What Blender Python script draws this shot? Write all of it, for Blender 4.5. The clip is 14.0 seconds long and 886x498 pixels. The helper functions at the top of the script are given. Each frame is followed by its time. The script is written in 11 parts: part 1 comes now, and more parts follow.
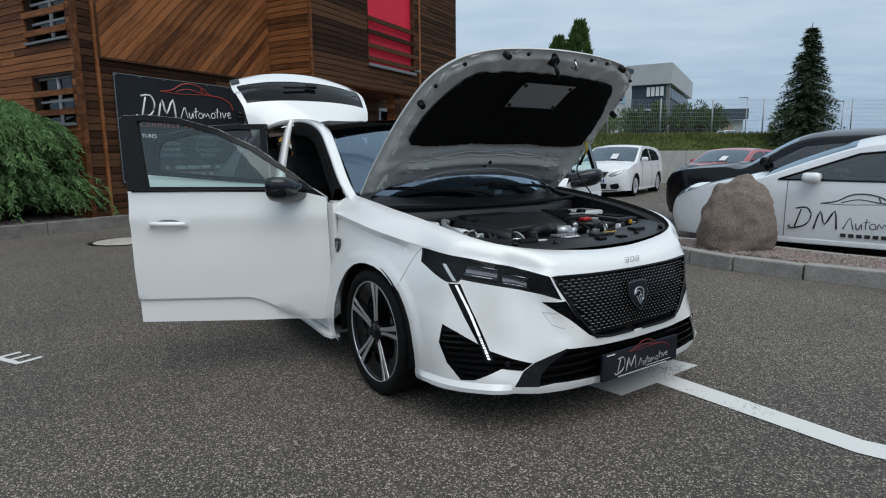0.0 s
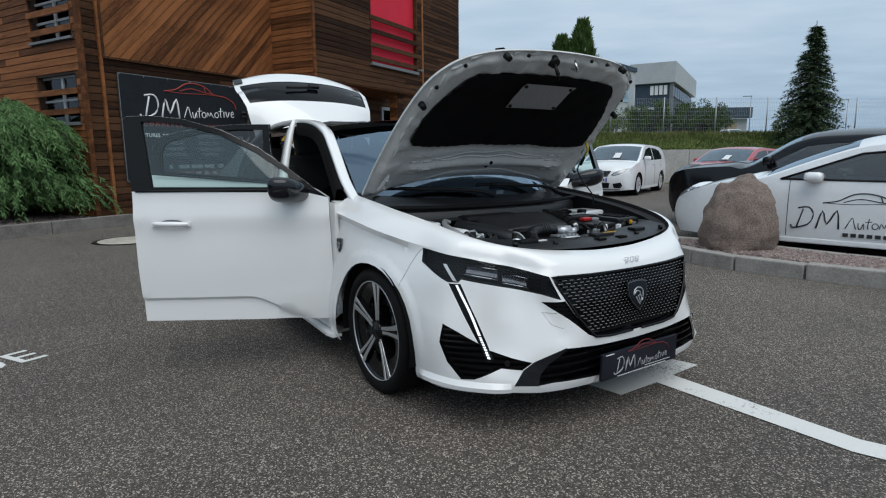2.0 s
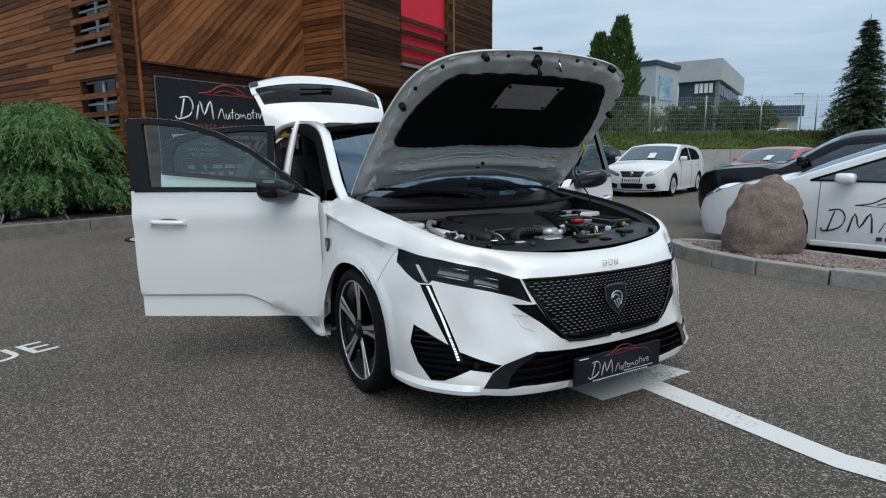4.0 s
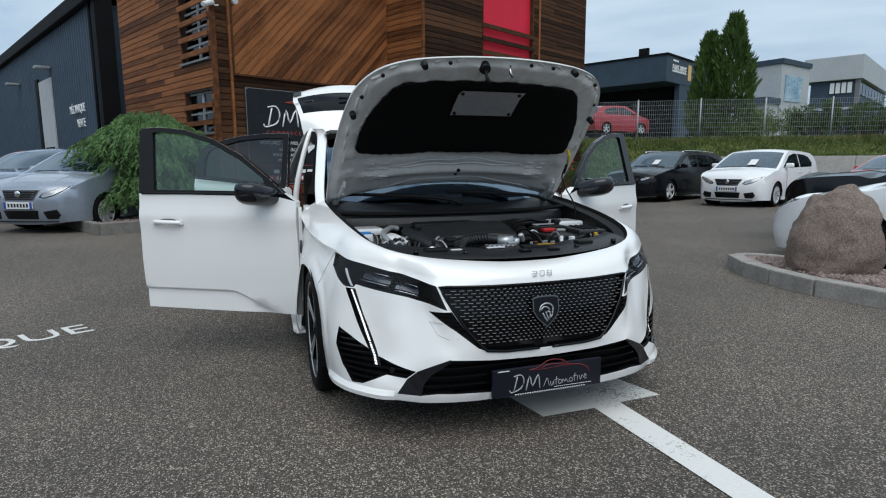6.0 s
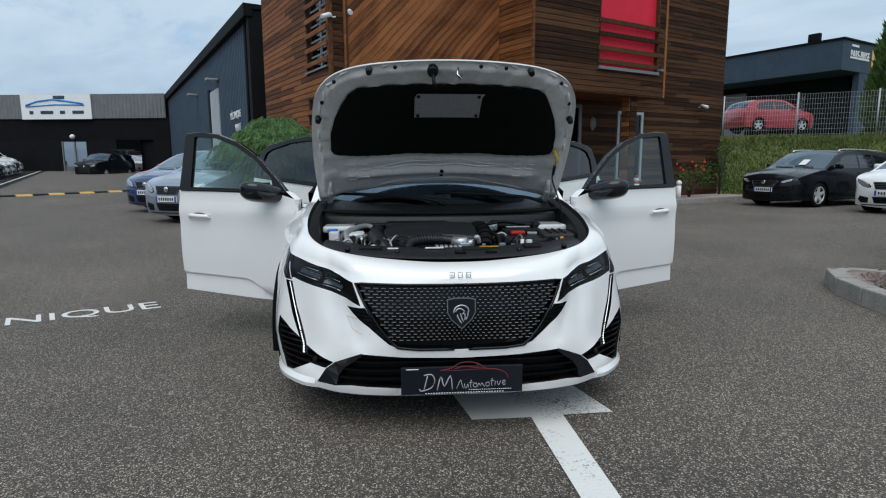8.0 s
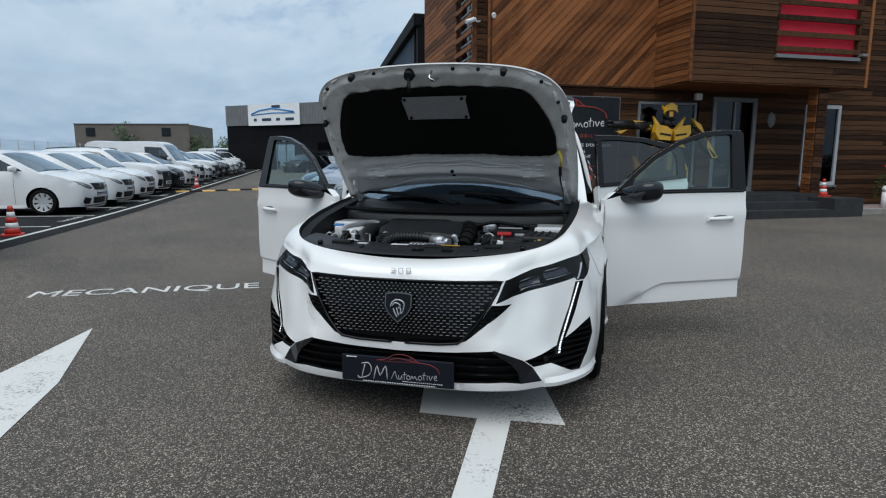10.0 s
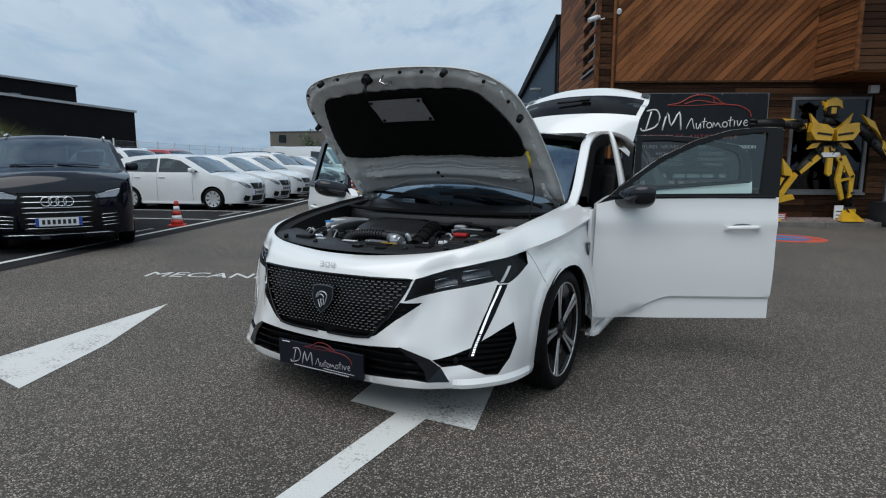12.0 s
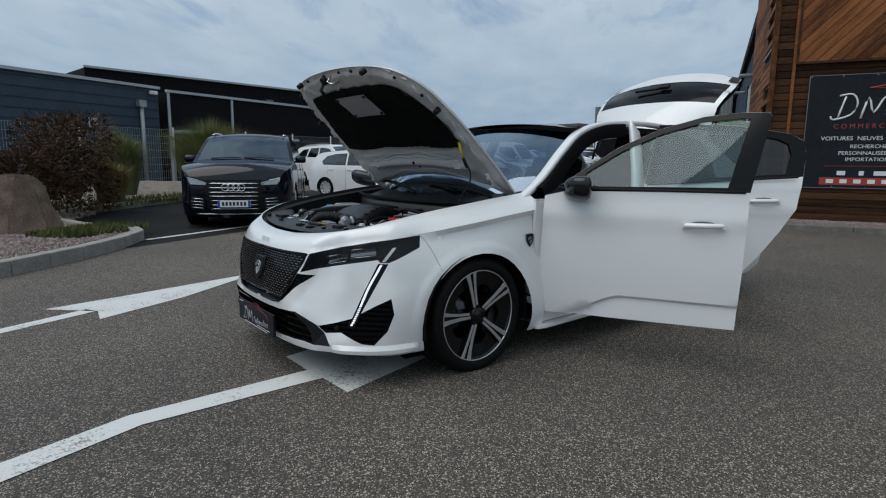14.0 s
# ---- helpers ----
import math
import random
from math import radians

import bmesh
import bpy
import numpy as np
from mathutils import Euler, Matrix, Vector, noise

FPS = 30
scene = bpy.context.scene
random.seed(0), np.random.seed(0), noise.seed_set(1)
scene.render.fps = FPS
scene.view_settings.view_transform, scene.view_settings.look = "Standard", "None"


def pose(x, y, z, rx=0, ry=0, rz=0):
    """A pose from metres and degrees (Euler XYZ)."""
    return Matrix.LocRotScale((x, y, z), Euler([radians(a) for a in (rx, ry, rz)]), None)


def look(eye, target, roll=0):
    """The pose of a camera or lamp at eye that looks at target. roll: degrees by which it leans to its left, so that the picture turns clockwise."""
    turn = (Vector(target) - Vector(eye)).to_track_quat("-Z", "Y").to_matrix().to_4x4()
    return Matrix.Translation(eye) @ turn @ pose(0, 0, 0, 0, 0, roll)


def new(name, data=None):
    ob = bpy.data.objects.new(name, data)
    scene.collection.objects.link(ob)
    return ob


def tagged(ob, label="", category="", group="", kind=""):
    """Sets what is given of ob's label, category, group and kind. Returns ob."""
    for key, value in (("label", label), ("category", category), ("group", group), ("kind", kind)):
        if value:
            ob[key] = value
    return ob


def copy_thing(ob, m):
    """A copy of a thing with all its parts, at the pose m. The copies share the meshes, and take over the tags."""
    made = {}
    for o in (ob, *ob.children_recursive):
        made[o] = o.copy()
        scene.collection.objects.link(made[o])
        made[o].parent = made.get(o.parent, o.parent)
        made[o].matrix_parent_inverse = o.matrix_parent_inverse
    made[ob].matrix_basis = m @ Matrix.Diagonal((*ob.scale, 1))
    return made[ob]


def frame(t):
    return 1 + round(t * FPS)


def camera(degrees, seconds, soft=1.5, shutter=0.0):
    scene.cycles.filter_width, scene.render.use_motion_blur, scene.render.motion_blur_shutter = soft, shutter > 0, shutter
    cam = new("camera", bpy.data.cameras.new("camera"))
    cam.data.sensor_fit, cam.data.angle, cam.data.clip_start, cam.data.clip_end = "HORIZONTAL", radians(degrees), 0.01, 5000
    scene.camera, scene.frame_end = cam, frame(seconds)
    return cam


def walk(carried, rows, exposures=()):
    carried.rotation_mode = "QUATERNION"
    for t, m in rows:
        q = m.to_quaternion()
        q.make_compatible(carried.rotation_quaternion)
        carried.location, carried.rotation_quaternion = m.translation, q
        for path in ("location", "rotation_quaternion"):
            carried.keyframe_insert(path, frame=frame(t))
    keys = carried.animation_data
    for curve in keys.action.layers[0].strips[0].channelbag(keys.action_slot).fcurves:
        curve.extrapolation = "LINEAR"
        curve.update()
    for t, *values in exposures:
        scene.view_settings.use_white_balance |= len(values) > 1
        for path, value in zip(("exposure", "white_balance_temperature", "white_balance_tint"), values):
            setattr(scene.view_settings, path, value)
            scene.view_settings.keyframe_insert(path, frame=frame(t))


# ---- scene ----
cam = camera(76.0, 14.0, soft=1.15, shutter=0.0)
PATH = [
    (0, (0.83, 0.257, 1.157), (0.39, 2.182, 0.839), -0.5),
    (0.5, (0.831, 0.251, 1.16), (0.389, 2.175, 0.84), -0.5),
    (1, (0.832, 0.247, 1.158), (0.401, 2.174, 0.842), -0.5),
    (1.5, (0.83, 0.243, 1.162), (0.397, 2.17, 0.845), -0.5),
    (2, (0.844, 0.241, 1.166), (0.394, 2.163, 0.844), -0.5),
    (2.5, (0.867, 0.252, 1.16), (0.42, 2.175, 0.843), -0.5),
    (3, (0.914, 0.261, 1.165), (0.438, 2.177, 0.847), -0.5),
    (5.5, (1.601, 0.487, 1.168), (0.785, 2.287, 0.86), -0.4),
    (6, (1.801, 0.573, 1.168), (0.882, 2.324, 0.869), -0.3),
    (6.5, (2.005, 0.675, 1.169), (0.98, 2.367, 0.873), -0.3),
    (7, (2.197, 0.785, 1.17), (1.078, 2.417, 0.873), -0.3),
    (7.5, (2.392, 0.909, 1.172), (1.172, 2.465, 0.874), -0.3),
    (10, (3.271, 1.774, 1.168), (1.553, 2.755, 0.874), -0.0),
    (10.5, (3.417, 1.997, 1.174), (1.622, 2.829, 0.881), -0.1),
    (11, (3.524, 2.229, 1.169), (1.676, 2.938, 0.881), 0.2),
    (11.5, (3.622, 2.471, 1.168), (1.726, 3.038, 0.879), 0.3),
    (12, (3.708, 2.727, 1.154), (1.782, 3.187, 0.872), 0.2),
    (12.5, (3.784, 2.994, 1.145), (1.844, 3.39, 0.867), 0.3),
    (13, (3.878, 3.32, 1.134), (1.921, 3.627, 0.861), 0.2),
    (13.5, (3.96, 3.717, 1.126), (1.98, 3.758, 0.846), 0.4),
    (14, (3.999, 4.186, 1.132), (2.04, 3.918, 0.831), 0.5),
]
walk(cam, [(t, look(eye, target, roll)) for t, eye, target, roll in PATH], exposures=[(0, 0.27), (3, 0.30), (6.5, 0.42), (10, 0.32), (12, 0.19), (14, 0.02)])

# ---- light: a high overcast sky with thin breaks ----
world = bpy.data.worlds.new("sky")
scene.world = world
world.use_nodes = True
wn, wl = world.node_tree.nodes, world.node_tree.links
wn.clear()
w_out = wn.new("ShaderNodeOutputWorld")
w_bg = wn.new("ShaderNodeBackground")
w_sky = wn.new("ShaderNodeTexSky")
w_sky.sky_type = "NISHITA"
w_sky.sun_disc = False
w_sky.sun_elevation = radians(60)
w_sky.sun_rotation = radians(145)
w_sky.air_density, w_sky.dust_density, w_sky.ozone_density = 1.0, 0.5, 1.0
w_tc = wn.new("ShaderNodeTexCoord")
w_sep = wn.new("ShaderNodeSeparateXYZ")
w_div = wn.new("ShaderNodeVectorMath")
w_div.operation = "DIVIDE"
w_up = wn.new("ShaderNodeMath")
w_up.operation = "ADD"
w_up.inputs[1].default_value = 0.12
w_comb = wn.new("ShaderNodeCombineXYZ")
w_noise = wn.new("ShaderNodeTexNoise")
w_noise.inputs["Scale"].default_value = 1.1
w_noise.inputs["Detail"].default_value = 7.0
w_noise.inputs["Roughness"].default_value = 0.58
w_noise.inputs["Distortion"].default_value = 0.35
w_map = wn.new("ShaderNodeMapping")
w_map.inputs["Scale"].default_value = (1.25, 2.6, 1.0)
w_map.inputs["Rotation"].default_value = (0, 0, radians(20))
w_ramp = wn.new("ShaderNodeValToRGB")
w_ramp.color_ramp.elements[0].position, w_ramp.color_ramp.elements[0].color = 0.29, (0.24, 0.24, 0.24, 1)
w_ramp.color_ramp.elements[1].position, w_ramp.color_ramp.elements[1].color = 0.47, (1, 1, 1, 1)
w_noise2 = wn.new("ShaderNodeTexNoise")
w_noise2.inputs["Scale"].default_value = 1.5
w_noise2.inputs["Detail"].default_value = 5.0
w_ramp2 = wn.new("ShaderNodeValToRGB")
w_ramp2.color_ramp.elements[0].position, w_ramp2.color_ramp.elements[0].color = 0.30, (3.6, 4.6, 5.6, 1)
w_ramp2.color_ramp.elements[1].position, w_ramp2.color_ramp.elements[1].color = 0.72, (4.45, 5.4, 6.3, 1)
w_mix = wn.new("ShaderNodeMix")
w_mix.data_type = "RGBA"
wl.new(w_tc.outputs["Generated"], w_sep.inputs[0])
wl.new(w_sep.outputs["Z"], w_up.inputs[0])
wl.new(w_up.outputs[0], w_comb.inputs[0])
wl.new(w_up.outputs[0], w_comb.inputs[1])
w_comb.inputs[2].default_value = 1.0
wl.new(w_tc.outputs["Generated"], w_div.inputs[0])
wl.new(w_comb.outputs[0], w_div.inputs[1])
wl.new(w_div.outputs[0], w_map.inputs[0])
wl.new(w_map.outputs[0], w_noise.inputs["Vector"])
wl.new(w_map.outputs[0], w_noise2.inputs["Vector"])
# the deck thins towards the west
w_thin = wn.new("ShaderNodeMath")
w_thin.operation = "MULTIPLY_ADD"
w_thin.inputs[1].default_value = 0.12
wl.new(w_sep.outputs["X"], w_thin.inputs[0])
wl.new(w_noise.outputs["Fac"], w_thin.inputs[2])
# and closes in haze near the horizon
w_flat = wn.new("ShaderNodeMath")
w_flat.operation = "SUBTRACT"
w_flat.inputs[0].default_value = 1.0
wl.new(w_sep.outputs["Z"], w_flat.inputs[1])
w_pow = wn.new("ShaderNodeMath")
w_pow.operation = "POWER"
w_pow.inputs[1].default_value = 7.0
wl.new(w_flat.outputs[0], w_pow.inputs[0])
w_haze = wn.new("ShaderNodeMath")
w_haze.operation = "MULTIPLY_ADD"
w_haze.inputs[1].default_value = 0.45
wl.new(w_pow.outputs[0], w_haze.inputs[0])
wl.new(w_thin.outputs[0], w_haze.inputs[2])
wl.new(w_haze.outputs[0], w_ramp.inputs[0])
wl.new(w_noise2.outputs["Fac"], w_ramp2.inputs[0])
wl.new(w_ramp.outputs["Color"], w_mix.inputs["Factor"])
wl.new(w_sky.outputs["Color"], w_mix.inputs["A"])
w_elev = wn.new("ShaderNodeValToRGB")
w_elev.color_ramp.elements[0].position, w_elev.color_ramp.elements[0].color = 0.0, (0.66, 0.74, 0.82, 1)
w_elev.color_ramp.elements[1].position, w_elev.color_ramp.elements[1].color = 0.55, (1.26, 1.23, 1.19, 1)
w_mid = w_elev.color_ramp.elements.new(0.22)
w_mid.color = (1.05, 1.06, 1.07, 1)
w_tone = wn.new("ShaderNodeMix")
w_tone.data_type, w_tone.blend_type = "RGBA", "MULTIPLY"
w_tone.inputs["Factor"].default_value = 1.0
wl.new(w_sep.outputs["Z"], w_elev.inputs[0])
wl.new(w_ramp2.outputs["Color"], w_tone.inputs["A"])
wl.new(w_elev.outputs["Color"], w_tone.inputs["B"])
wl.new(w_tone.outputs["Result"], w_mix.inputs["B"])
wl.new(w_mix.outputs["Result"], w_bg.inputs["Color"])
w_bg.inputs["Strength"].default_value = 0.10
wl.new(w_bg.outputs[0], w_out.inputs["Surface"])

sun = new("sun", bpy.data.lights.new("sun", "SUN"))
sun.data.energy, sun.data.angle, sun.data.color = 1.5, radians(60), (1.0, 0.98, 0.95)
sun.matrix_world = look((0, 0, 28), (-9, 13, 0))
scene.view_settings.exposure = 0.35

# ---- materials ----
MATS = {}


def mat(name, colour, rough=0.5, metal=0.0, grain=None, bump=0.0, coat=0.0, second=None, spread=0.25, per_piece=0.0, spec=0.5, coords="Object", stretch=(1, 1, 1), fine=None):
    """A procedural surface: base colour broken by noise at two scales, with relief. grain: size of the coarse pattern per metre."""
    if name in MATS:
        return MATS[name]
    m = bpy.data.materials.new(name)
    MATS[name] = m
    m.use_nodes = True
    nt = m.node_tree
    b = nt.nodes["Principled BSDF"]
    b.inputs["Roughness"].default_value = rough
    b.inputs["Metallic"].default_value = metal
    b.inputs["Specular IOR Level"].default_value = spec
    b.inputs["Coat Weight"].default_value = coat
    b.inputs["Coat Roughness"].default_value = 0.04
    c = (*colour, 1)
    b.inputs["Base Color"].default_value = c
    m.diffuse_color = c
    if grain:
        tc = nt.nodes.new("ShaderNodeTexCoord")
        mp = nt.nodes.new("ShaderNodeMapping")
        mp.inputs["Scale"].default_value = stretch
        nt.links.new(tc.outputs[coords], mp.inputs[0])
        n1 = nt.nodes.new("ShaderNodeTexNoise")
        n1.inputs["Scale"].default_value, n1.inputs["Detail"].default_value = grain, 4
        n2 = nt.nodes.new("ShaderNodeTexNoise")
        n2.inputs["Scale"].default_value, n2.inputs["Detail"].default_value = fine or grain * 9, 3
        for n in (n1, n2):
            nt.links.new(mp.outputs[0], n.inputs["Vector"])
        add = nt.nodes.new("ShaderNodeMath")
        add.operation = "MULTIPLY_ADD"
        add.inputs[1].default_value = 0.5
        half = nt.nodes.new("ShaderNodeMath")
        half.operation = "MULTIPLY"
        half.inputs[1].default_value = 0.5
        nt.links.new(n2.outputs["Fac"], half.inputs[0])
        nt.links.new(n1.outputs["Fac"], add.inputs[0])
        nt.links.new(half.outputs[0], add.inputs[2])
        fac = add.outputs[0]
        if per_piece:
            oi = nt.nodes.new("ShaderNodeObjectInfo")
            pm = nt.nodes.new("ShaderNodeMath")
            pm.operation = "MULTIPLY_ADD"
            pm.inputs[1].default_value = per_piece
            nt.links.new(oi.outputs["Random"], pm.inputs[0])
            nt.links.new(fac, pm.inputs[2])
            sb = nt.nodes.new("ShaderNodeMath")
            sb.operation = "SUBTRACT"
            sb.inputs[1].default_value = per_piece / 2
            nt.links.new(pm.outputs[0], sb.inputs[0])
            fac = sb.outputs[0]
        ramp = nt.nodes.new("ShaderNodeValToRGB")
        lo = tuple(max(0, x * (1 - spread)) for x in colour)
        hi = second or tuple(min(1, x * (1 + spread)) for x in colour)
        ramp.color_ramp.elements[0].position, ramp.color_ramp.elements[0].color = 0.34, (*lo, 1)
        ramp.color_ramp.elements[1].position, ramp.color_ramp.elements[1].color = 0.66, (*hi, 1)
        nt.links.new(fac, ramp.inputs[0])
        nt.links.new(ramp.outputs[0], b.inputs["Base Color"])
        if bump:
            bp = nt.nodes.new("ShaderNodeBump")
            bp.inputs["Strength"].default_value = bump
            bp.inputs["Distance"].default_value = 0.01
            nt.links.new(n2.outputs["Fac"], bp.inputs["Height"])
            nt.links.new(bp.outputs[0], b.inputs["Normal"])
    return m


def glass(name, tint, rough=0.02, alpha=0.75, rim=0.85, sheen=(0.95, 0.97, 1.0)):
    """Tinted pane: a glossy sheet that lets part of the light through."""
    if name in MATS:
        return MATS[name]
    m = bpy.data.materials.new(name)
    MATS[name] = m
    m.use_nodes = True
    nt = m.node_tree
    nt.nodes.remove(nt.nodes["Principled BSDF"])
    out = nt.nodes["Material Output"]
    tr, gl, mx, fr = (nt.nodes.new("ShaderNode" + k) for k in ("BsdfTransparent", "BsdfGlossy", "MixShader", "LayerWeight"))
    tr.inputs["Color"].default_value = (*tint, 1)
    gl.inputs["Roughness"].default_value = rough
    gl.inputs["Color"].default_value = (*sheen, 1)
    fr.inputs["Blend"].default_value = 0.5
    pw = nt.nodes.new("ShaderNodeMath")
    pw.operation = "POWER"
    pw.inputs[1].default_value = 4.5
    nt.links.new(fr.outputs["Facing"], pw.inputs[0])
    sc = nt.nodes.new("ShaderNodeMath")
    sc.operation = "MULTIPLY_ADD"
    sc.inputs[1].default_value, sc.inputs[2].default_value = rim, 1.0 - alpha
    nt.links.new(pw.outputs[0], sc.inputs[0])
    nt.links.new(sc.outputs[0], mx.inputs[0])
    nt.links.new(tr.outputs[0], mx.inputs[1])
    nt.links.new(gl.outputs[0], mx.inputs[2])
    nt.links.new(mx.outputs[0], out.inputs["Surface"])
    m.diffuse_color = (*tint, 0.4)
    return m


def lamp_glow(name, colour, strength):
    m = bpy.data.materials.new(name)
    m.use_nodes = True
    b = m.node_tree.nodes["Principled BSDF"]
    b.inputs["Base Color"].default_value = (*colour, 1)
    b.inputs["Emission Color"].default_value = (*colour, 1)
    b.inputs["Emission Strength"].default_value = strength
    return m


def asphalt_mat():
    m = bpy.data.materials.new("asphalt")
    m.use_nodes = True
    nt = m.node_tree
    b = nt.nodes["Principled BSDF"]
    b.inputs["Roughness"].default_value = 0.85
    geo = nt.nodes.new("ShaderNodeNewGeometry")
    vor = nt.nodes.new("ShaderNodeTexVoronoi")
    vor.inputs["Scale"].default_value = 200
    vor2 = nt.nodes.new("ShaderNodeTexVoronoi")
    vor2.inputs["Scale"].default_value = 150
    big = nt.nodes.new("ShaderNodeTexNoise")
    big.inputs["Scale"].default_value, big.inputs["Detail"].default_value = 0.6, 6
    mid = nt.nodes.new("ShaderNodeTexNoise")
    mid.inputs["Scale"].default_value, mid.inputs["Detail"].default_value = 14, 3
    for n in (vor, vor2, big, mid):
        nt.links.new(geo.outputs["Position"], n.inputs["Vector"])
    ramp = nt.nodes.new("ShaderNodeValToRGB")
    els = ramp.color_ramp.elements
    els[0].position, els[0].color = 0.0, (0.025, 0.0215, 0.018, 1)
    els[1].position, els[1].color = 1.0, (0.43, 0.375, 0.325, 1)
    e = els.new(0.50)
    e.color = (0.058, 0.050, 0.0425, 1)
    e = els.new(0.80)
    e.color = (0.110, 0.096, 0.082, 1)
    sepc = nt.nodes.new("ShaderNodeSeparateColor")
    nt.links.new(vor.outputs["Color"], sepc.inputs[0])
    nt.links.new(sepc.outputs[0], ramp.inputs[0])
    r2 = nt.nodes.new("ShaderNodeValToRGB")
    r2.color_ramp.elements[0].position, r2.color_ramp.elements[0].color = 0.35, (0.84, 0.83, 0.82, 1)
    r2.color_ramp.elements[1].position, r2.color_ramp.elements[1].color = 0.68, (1.20, 1.17, 1.13, 1)
    nt.links.new(big.outputs["Fac"], r2.inputs[0])
    mul = nt.nodes.new("ShaderNodeMix")
    mul.data_type, mul.blend_type = "RGBA", "MULTIPLY"
    mul.inputs["Factor"].default_value = 1.0
    nt.links.new(ramp.outputs[0], mul.inputs["A"])
    nt.links.new(r2.outputs[0], mul.inputs["B"])
    nt.links.new(mul.outputs["Result"], b.inputs["Base Color"])
    sm = nt.nodes.new("ShaderNodeMath")
    sm.operation = "SUBTRACT"
    sm.inputs[0].default_value = 1.0
    nt.links.new(vor.outputs["Distance"], sm.inputs[1])
    s2 = nt.nodes.new("ShaderNodeMath")
    s2.operation = "ADD"
    nt.links.new(sm.outputs[0], s2.inputs[0])
    nt.links.new(mid.outputs["Fac"], s2.inputs[1])
    bp = nt.nodes.new("ShaderNodeBump")
    bp.inputs["Strength"].default_value, bp.inputs["Distance"].default_value = 0.4, 0.004
    nt.links.new(s2.outputs[0], bp.inputs["Height"])
    nt.links.new(bp.outputs[0], b.inputs["Normal"])
    return m


def paint_mat():
    """Worn road paint: the asphalt's stones show through here and there."""
    m = bpy.data.materials.new("road_paint")
    m.use_nodes = True
    nt = m.node_tree
    b = nt.nodes["Principled BSDF"]
    b.inputs["Roughness"].default_value = 0.75
    geo = nt.nodes.new("ShaderNodeNewGeometry")
    vor = nt.nodes.new("ShaderNodeTexVoronoi")
    vor.inputs["Scale"].default_value = 110
    big = nt.nodes.new("ShaderNodeTexNoise")
    big.inputs["Scale"].default_value, big.inputs["Detail"].default_value = 3.5, 8
    sepc = nt.nodes.new("ShaderNodeSeparateColor")
    for n in (vor, big):
        nt.links.new(geo.outputs["Position"], n.inputs["Vector"])
    nt.links.new(vor.outputs["Color"], sepc.inputs[0])
    ad = nt.nodes.new("ShaderNodeMath")
    ad.operation = "MULTIPLY_ADD"
    ad.inputs[1].default_value = 0.45
    nt.links.new(sepc.outputs[1], ad.inputs[0])
    nt.links.new(big.outputs["Fac"], ad.inputs[2])
    ramp = nt.nodes.new("ShaderNodeValToRGB")
    els = ramp.color_ramp.elements
    els[0].position, els[0].color = 0.38, (0.20, 0.19, 0.18, 1)
    els[1].position, els[1].color = 0.58, (0.62, 0.62, 0.60, 1)
    nt.links.new(ad.outputs[0], ramp.inputs[0])
    nt.links.new(ramp.outputs[0], b.inputs["Base Color"])
    bp = nt.nodes.new("ShaderNodeBump")
    bp.inputs["Strength"].default_value, bp.inputs["Distance"].default_value = 0.35, 0.004
    nt.links.new(vor.outputs["Distance"], bp.inputs["Height"])
    nt.links.new(bp.outputs[0], b.inputs["Normal"])
    return m


M_ASPHALT = asphalt_mat()
M_PAINT = paint_mat()
M_PEARL = mat("pearl_white_paint", (0.77, 0.77, 0.76), 0.28, coat=1.0, grain=3, spread=0.012, fine=900)
M_WHITE = mat("white_car_paint", (0.76, 0.77, 0.78), 0.3, coat=0.9, grain=2, spread=0.03)
M_BLACKP = mat("black_car_paint", (0.005, 0.006, 0.008), 0.14, spec=0.35, coat=0.0, grain=2, spread=0.2)
M_NAVY = mat("night_blue_car_paint", (0.0014, 0.003, 0.010), 0.09, coat=0.05, grain=2, spread=0.2, spec=0.42)
M_GREYP = mat("silver_grey_car_paint", (0.27, 0.31, 0.37), 0.30, metal=0.35, coat=0.9, grain=2, spread=0.08)
M_BLUEP = mat("dark_blue_car_paint", (0.018, 0.045, 0.14), 0.25, metal=0.25, coat=1.0, grain=2, spread=0.1)
M_REDP = mat("red_car_paint", (0.36, 0.02, 0.03), 0.28, coat=0.9, grain=2, spread=0.1)
M_GLOSSB = mat("gloss_black", (0.003, 0.003, 0.0036), 0.09, grain=8, spread=0.2, spec=0.22)
M_PLASTB = mat("black_plastic", (0.005, 0.005, 0.0055), 0.55, grain=30, spread=0.3, bump=0.1, spec=0.25)
M_MATTB = mat("deep_black_fabric", (0.003, 0.003, 0.003), 0.95, grain=40, spread=0.4, bump=0.2, spec=0.15)
M_RUBBER = mat("tyre_rubber", (0.005, 0.005, 0.0052), 0.7, grain=12, spread=0.3, bump=0.2, spec=0.15)
M_CHROME = mat("chrome", (0.75, 0.76, 0.78), 0.12, metal=1.0, grain=20, spread=0.04)
M_ALU = mat("machined_aluminium", (0.74, 0.75, 0.77), 0.32, metal=0.55, grain=40, spread=0.1, stretch=(1, 12, 1))
M_WING = mat("piano_black", (0.006, 0.007, 0.010), 0.10, grain=8, spread=0.2, spec=0.5)
M_ALUM = mat("brushed_spoke_face", (0.50, 0.505, 0.515), 0.30, metal=0.6, grain=40, spread=0.12, stretch=(1, 12, 1))
M_BADGE = mat("satin_dark_chrome", (0.15, 0.155, 0.165), 0.28, metal=0.85, grain=30, spread=0.15)
M_RIMB = mat("gloss_black_alloy", (0.004, 0.004, 0.0045), 0.20, spec=0.3, coat=0.08, grain=20, spread=0.2)
